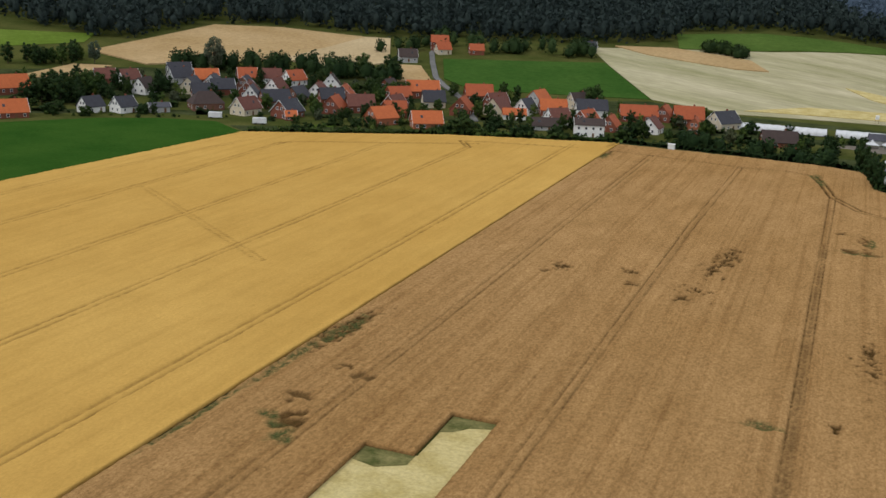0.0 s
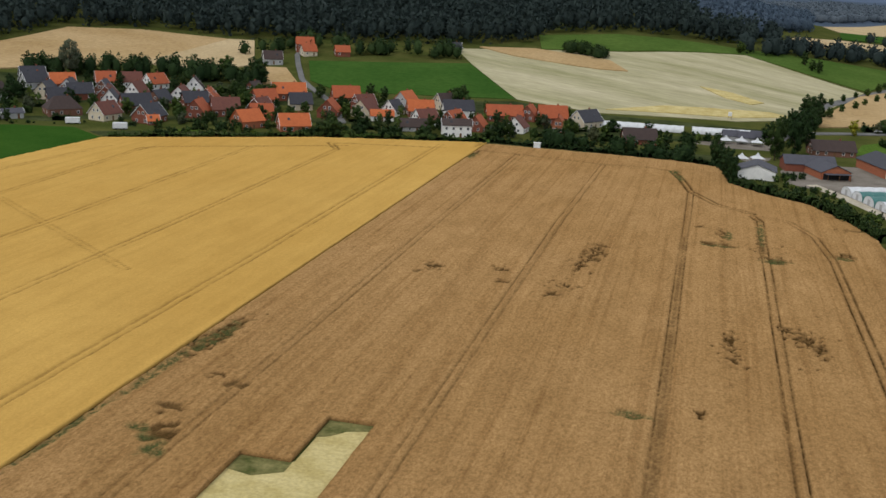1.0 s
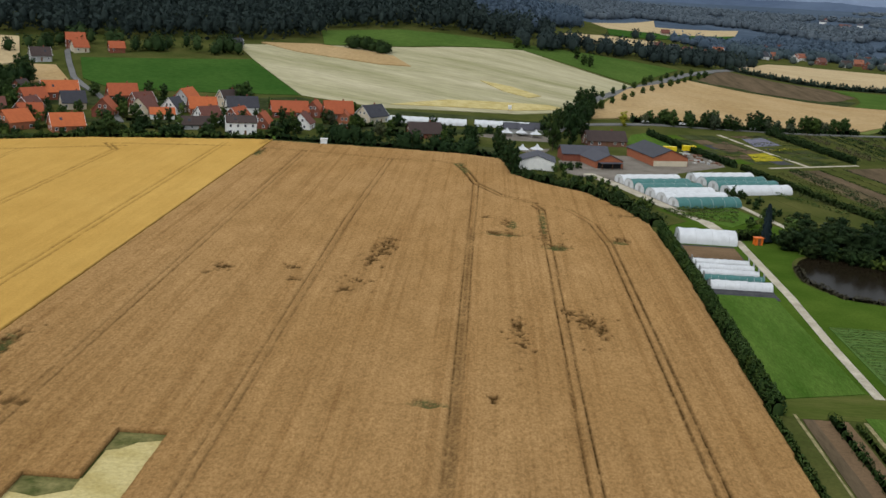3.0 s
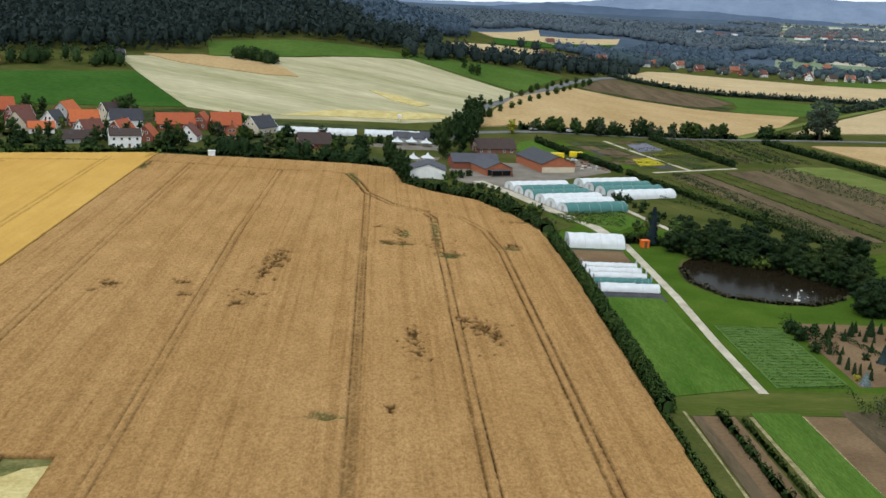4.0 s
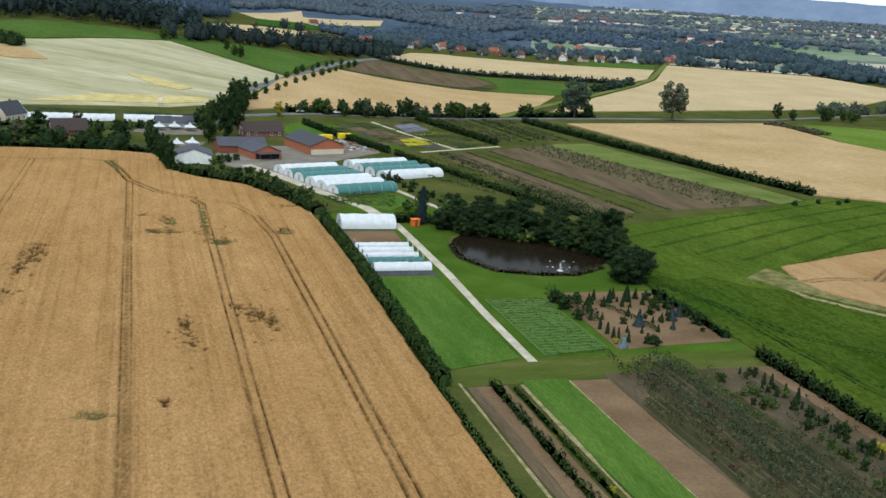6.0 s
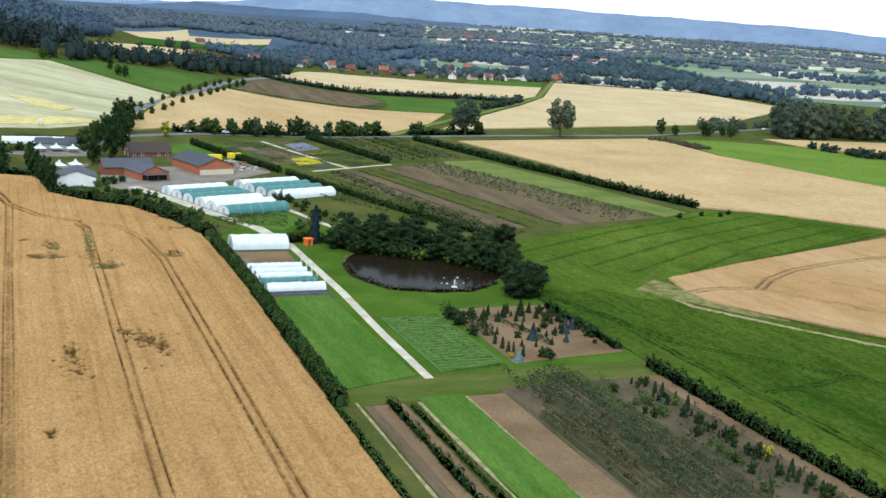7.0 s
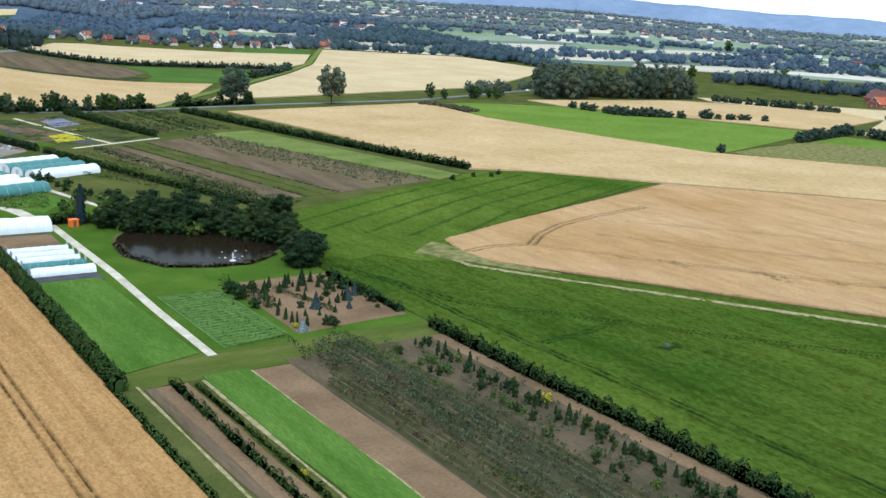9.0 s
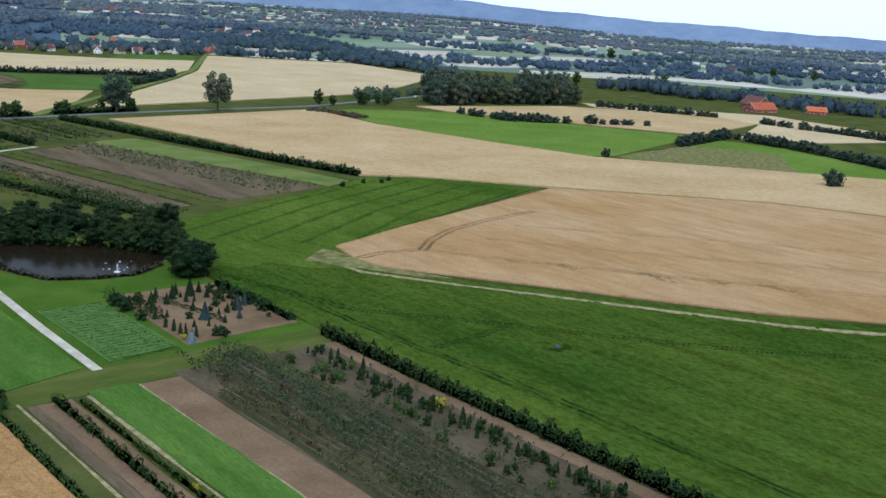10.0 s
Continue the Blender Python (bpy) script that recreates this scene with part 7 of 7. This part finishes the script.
wood("road_wood", belt(77, [(510, 690), (589, 714), (660, 745)], 14, 9), L_grove, "line of trees along the main road", seed=77, tall=(5, 10), wide=(3, 5), per_tree=120, leaf=0.8, category="trees")
trailer(588, 700, 25, P_car, "white box lorry on the main road")
car(569, 692, 25, P_car, "white car on the main road")
hedge("reeds", [(88, 280), (86.5, 266), (92, 252), (103, 247.5), (113, 247), (124, 254)], 1.8, 1.0, L_brown, "low reeds along the pond bank", 0.22, 9, 0.5, gaps=0.15, kind="stuff", category="reeds")
hedge("plot_shrub_row", [(126.5, 229), (127, 212), (126.5, 194)], 1.8, 1.6, L_dark, "dark shrubs along the edge of the plot", 0.25, 7, 0.5, gaps=0.35, kind="stuff", category="plant row")
for mx, my in ((14, 513), (21, 512), (27, 516)):
    house(mx, my, 5, 7, 6, 2.6, 2.2, P_grey, T_sheet, "small grey market pavilion", name="pavilion", chimney=False, windows=False, group="market pavilions")

patch("market_yard", [(-6, 500), (10, 508), (34, 508), (34, 490), (30, 466), (24, 452), (18, 462), (20, 480), (0, 492)], M_yard, "pale paved market yard behind the shed", "yard", 0.14, step=40)
for tx, ty in ((12, 503), (19, 505), (26, 503)):
    tagged(copy_thing(TENT, pose(tx, ty, 0.14, 0, 0, 8)), "white pointed pavilion tent in the market yard")
# ---------------------------------------------------------------- field margins and lawns
road("field_margin", [(166, 243), (167, 222), (176, 208), (194, 182), (230, 130), (320, 36)], 1.9, M_dry, "dry grassy margin along the wheat", 0.5, "margin", 0.7)
road("wheat_edge", [(173.6, 238), (174, 223.4), (195.8, 191.8), (234, 137.5), (331, 39)], 1.3, M_rough, "dark weedy edge of the wheat", 0.56, "margin", 0.5)
patch("garden_lawn", [(-157, 468), (-146, 472), (-139, 444), (-148, 440)], M_lush, "bright green garden lawn", "lawn", 0.16, step=20)
patch("garden_lawn", [(-98, 474), (-90, 476), (-89, 454), (-96, 452)], M_lush, "bright green garden lawn", "lawn", 0.16, step=20)
patch("garden_lawn", [(-232, 438), (-215, 442), (-212, 416), (-224, 410)], M_lawn, "green garden lawn", "lawn", 0.16, step=20)
patch("flower_strip", [(-3, 645), (16, 636), (33, 617), (26, 608), (11, 620)], M_stubble, "yellow flowering strip in the pale field", "strip", 0.7, step=20)
stand = new("raised_stand")
stand.matrix_basis = pose(14, 562, land(14, 562))
put("cabin", box_mesh("cabin", -0.9, 0.9, -0.9, 0.9, 2.2, 4.2, P_white, 0.05), stand)
for sx in (-0.8, 0.8):
    for sy in (-0.8, 0.8):
        put("leg", box_mesh("leg", sx - 0.07, sx + 0.07, sy - 0.07, sy + 0.07, -0.3, 2.2, P_wood), stand)
tagged(stand, "small white raised stand in the pale field", "stand")

# display beds of the nursery, laid out as a patchwork
def quad_at(c, p, q):
    a, b, d, e = c
    top = (a[0] + (b[0] - a[0]) * p, a[1] + (b[1] - a[1]) * p)
    low = (d[0] + (e[0] - d[0]) * p, d[1] + (e[1] - d[1]) * p)
    return (top[0] + (low[0] - top[0]) * q, top[1] + (low[1] - top[1]) * q)


bed_rng = random.Random(41)
bed_mats = (M_soil_dark, M_garden, M_rough, M_lawn, M_soil_dark, M_garden, M_fabric)
for corners, nx_, ny_ in ((((89, 536), (121, 549), (113, 462), (142, 470)), 3, 6), (((129, 552), (151, 566), (150, 470), (169, 484)), 2, 6)):
    for i in range(nx_):
        for j in range(ny_):
            p0, p1, q0, q1 = (i + .08) / nx_, (i + .92) / nx_, (j + .06) / ny_, (j + .94) / ny_
            patch("display_bed", [quad_at(corners, p0, q0), quad_at(corners, p1, q0), quad_at(corners, p1, q1), quad_at(corners, p0, q1)], bed_rng.choice(bed_mats),
                  "small bed of nursery display plants", "bed", 0.1 + 0.01 * bed_rng.randint(0, 6), step=40, ragged=0.3)

# dark planted rows between the display beds and the long hedge, and bushes before the greenhouses
for i in range(7):
    ln = along((174, 494), (222, 506), (164, 575), (216, 588), (i + 0.5) / 7)
    hedge("plant_row", ln, 2.2, (0.9, 1.3, 0.7)[i % 3], (L_dark, L_brown, L_olive, L_dark)[i % 4], "dark row of nursery stock behind the display beds", 0.3, 3.4, 0.6, gaps=0.3, category="plant row", core=False, kind="stuff", seed=130 + i)
grow((SHRUB, SHRUB, BUSH, SHRUB_L), belt(78, [(-62, 508), (-30, 507), (0, 508), (30, 514)], 8, 6), .6, 1.05, "garden bush before the greenhouses", "village greenery", "bush", "bush")
grow((SHRUB, SHRUB_L), belt(79, [(32, 405), (44, 396), (52, 372)], 7, 4.5), .5, .8, "shrub at the edge of the yard", "yard shrubs", "shrub", "shrub")
grow((LIME, OAK), belt(80, [(-20, 468), (-8, 474), (4, 478)], 12, 8), .4, .62, "dark tree behind the barley field", "yard trees")
grow((SHRUB, SHRUB, SHRUB_L, SHRUB), belt(81, [(-232, 396), (-200, 413), (-160, 437), (-100, 456)], 14, 5.2), .3, .75, "dark garden bush along the wheat field", "village greenery", "bush", "bush")
grow((SHRUB, SHRUB_L), belt(82, [(-345, 362), (-305, 386), (-262, 408)], 10, 7), .3, .6, "garden shrub beside the beet field", "village greenery", "shrub", "shrub")
ghr = random.Random(33)
made = 0
for hx, hy in scatter(64, VILLAGE, 17):
    if made < 60 and all(math.hypot(hx - a, hy - b) > c + 1 for a, b, c in taken) and abs(hx + 178 + (hy - 470) * 0.4) > 7:
        a, ln_ = radians(bearing(hx, hy) + ghr.choice((0, 0, 90)) + ghr.uniform(-12, 12)), ghr.uniform(3, 7)
        hedge("garden_hedge", [(hx - math.cos(a) * ln_, hy - math.sin(a) * ln_), (hx + math.cos(a) * ln_, hy + math.sin(a) * ln_)], ghr.uniform(1.6, 3.2), ghr.uniform(1.4, 2.8), ghr.choice((L_dark, L_dark, L_mid)),
              "dense dark garden hedge between the houses", 0.35, 4.5, 0.3, seed=made)
        made += 1
for px, py, sc in ((-158, 434, 1.25), (-163, 437, 0.9), (-148, 446, 0.8), (-120, 452, 0.9), (-134, 449, 0.8), (-92, 462, 1.0), (-205, 424, 0.7), (-300, 396, 0.8), (-332, 372, 0.9), (-316, 376, 0.8)):
    plant("bush", BUSH, px, py, sc, "large dark rounded garden bush", "bush", "village greenery", squash=1.2)
for px, py, sc in ((-353, 381, 0.75), (-351, 388, 0.85), (-351, 394, 0.95), (-342, 390, 0.9), (-346, 403, 0.9), (-336, 396, 0.6), (-335, 412, 0.6), (-344, 433, 0.7), (-335, 429, 0.6), (-317, 433, 0.75), (-319, 442, 0.6), (-326, 368, 0.45), (-294, 396, 0.4)):
    if all(math.hypot(px - h[0], py - h[1]) > 6 for h in HOUSES):
        plant("tree", LIME, px, py, sc, "dense dark garden tree between the western houses", "tree", "village greenery", squash=1.15)
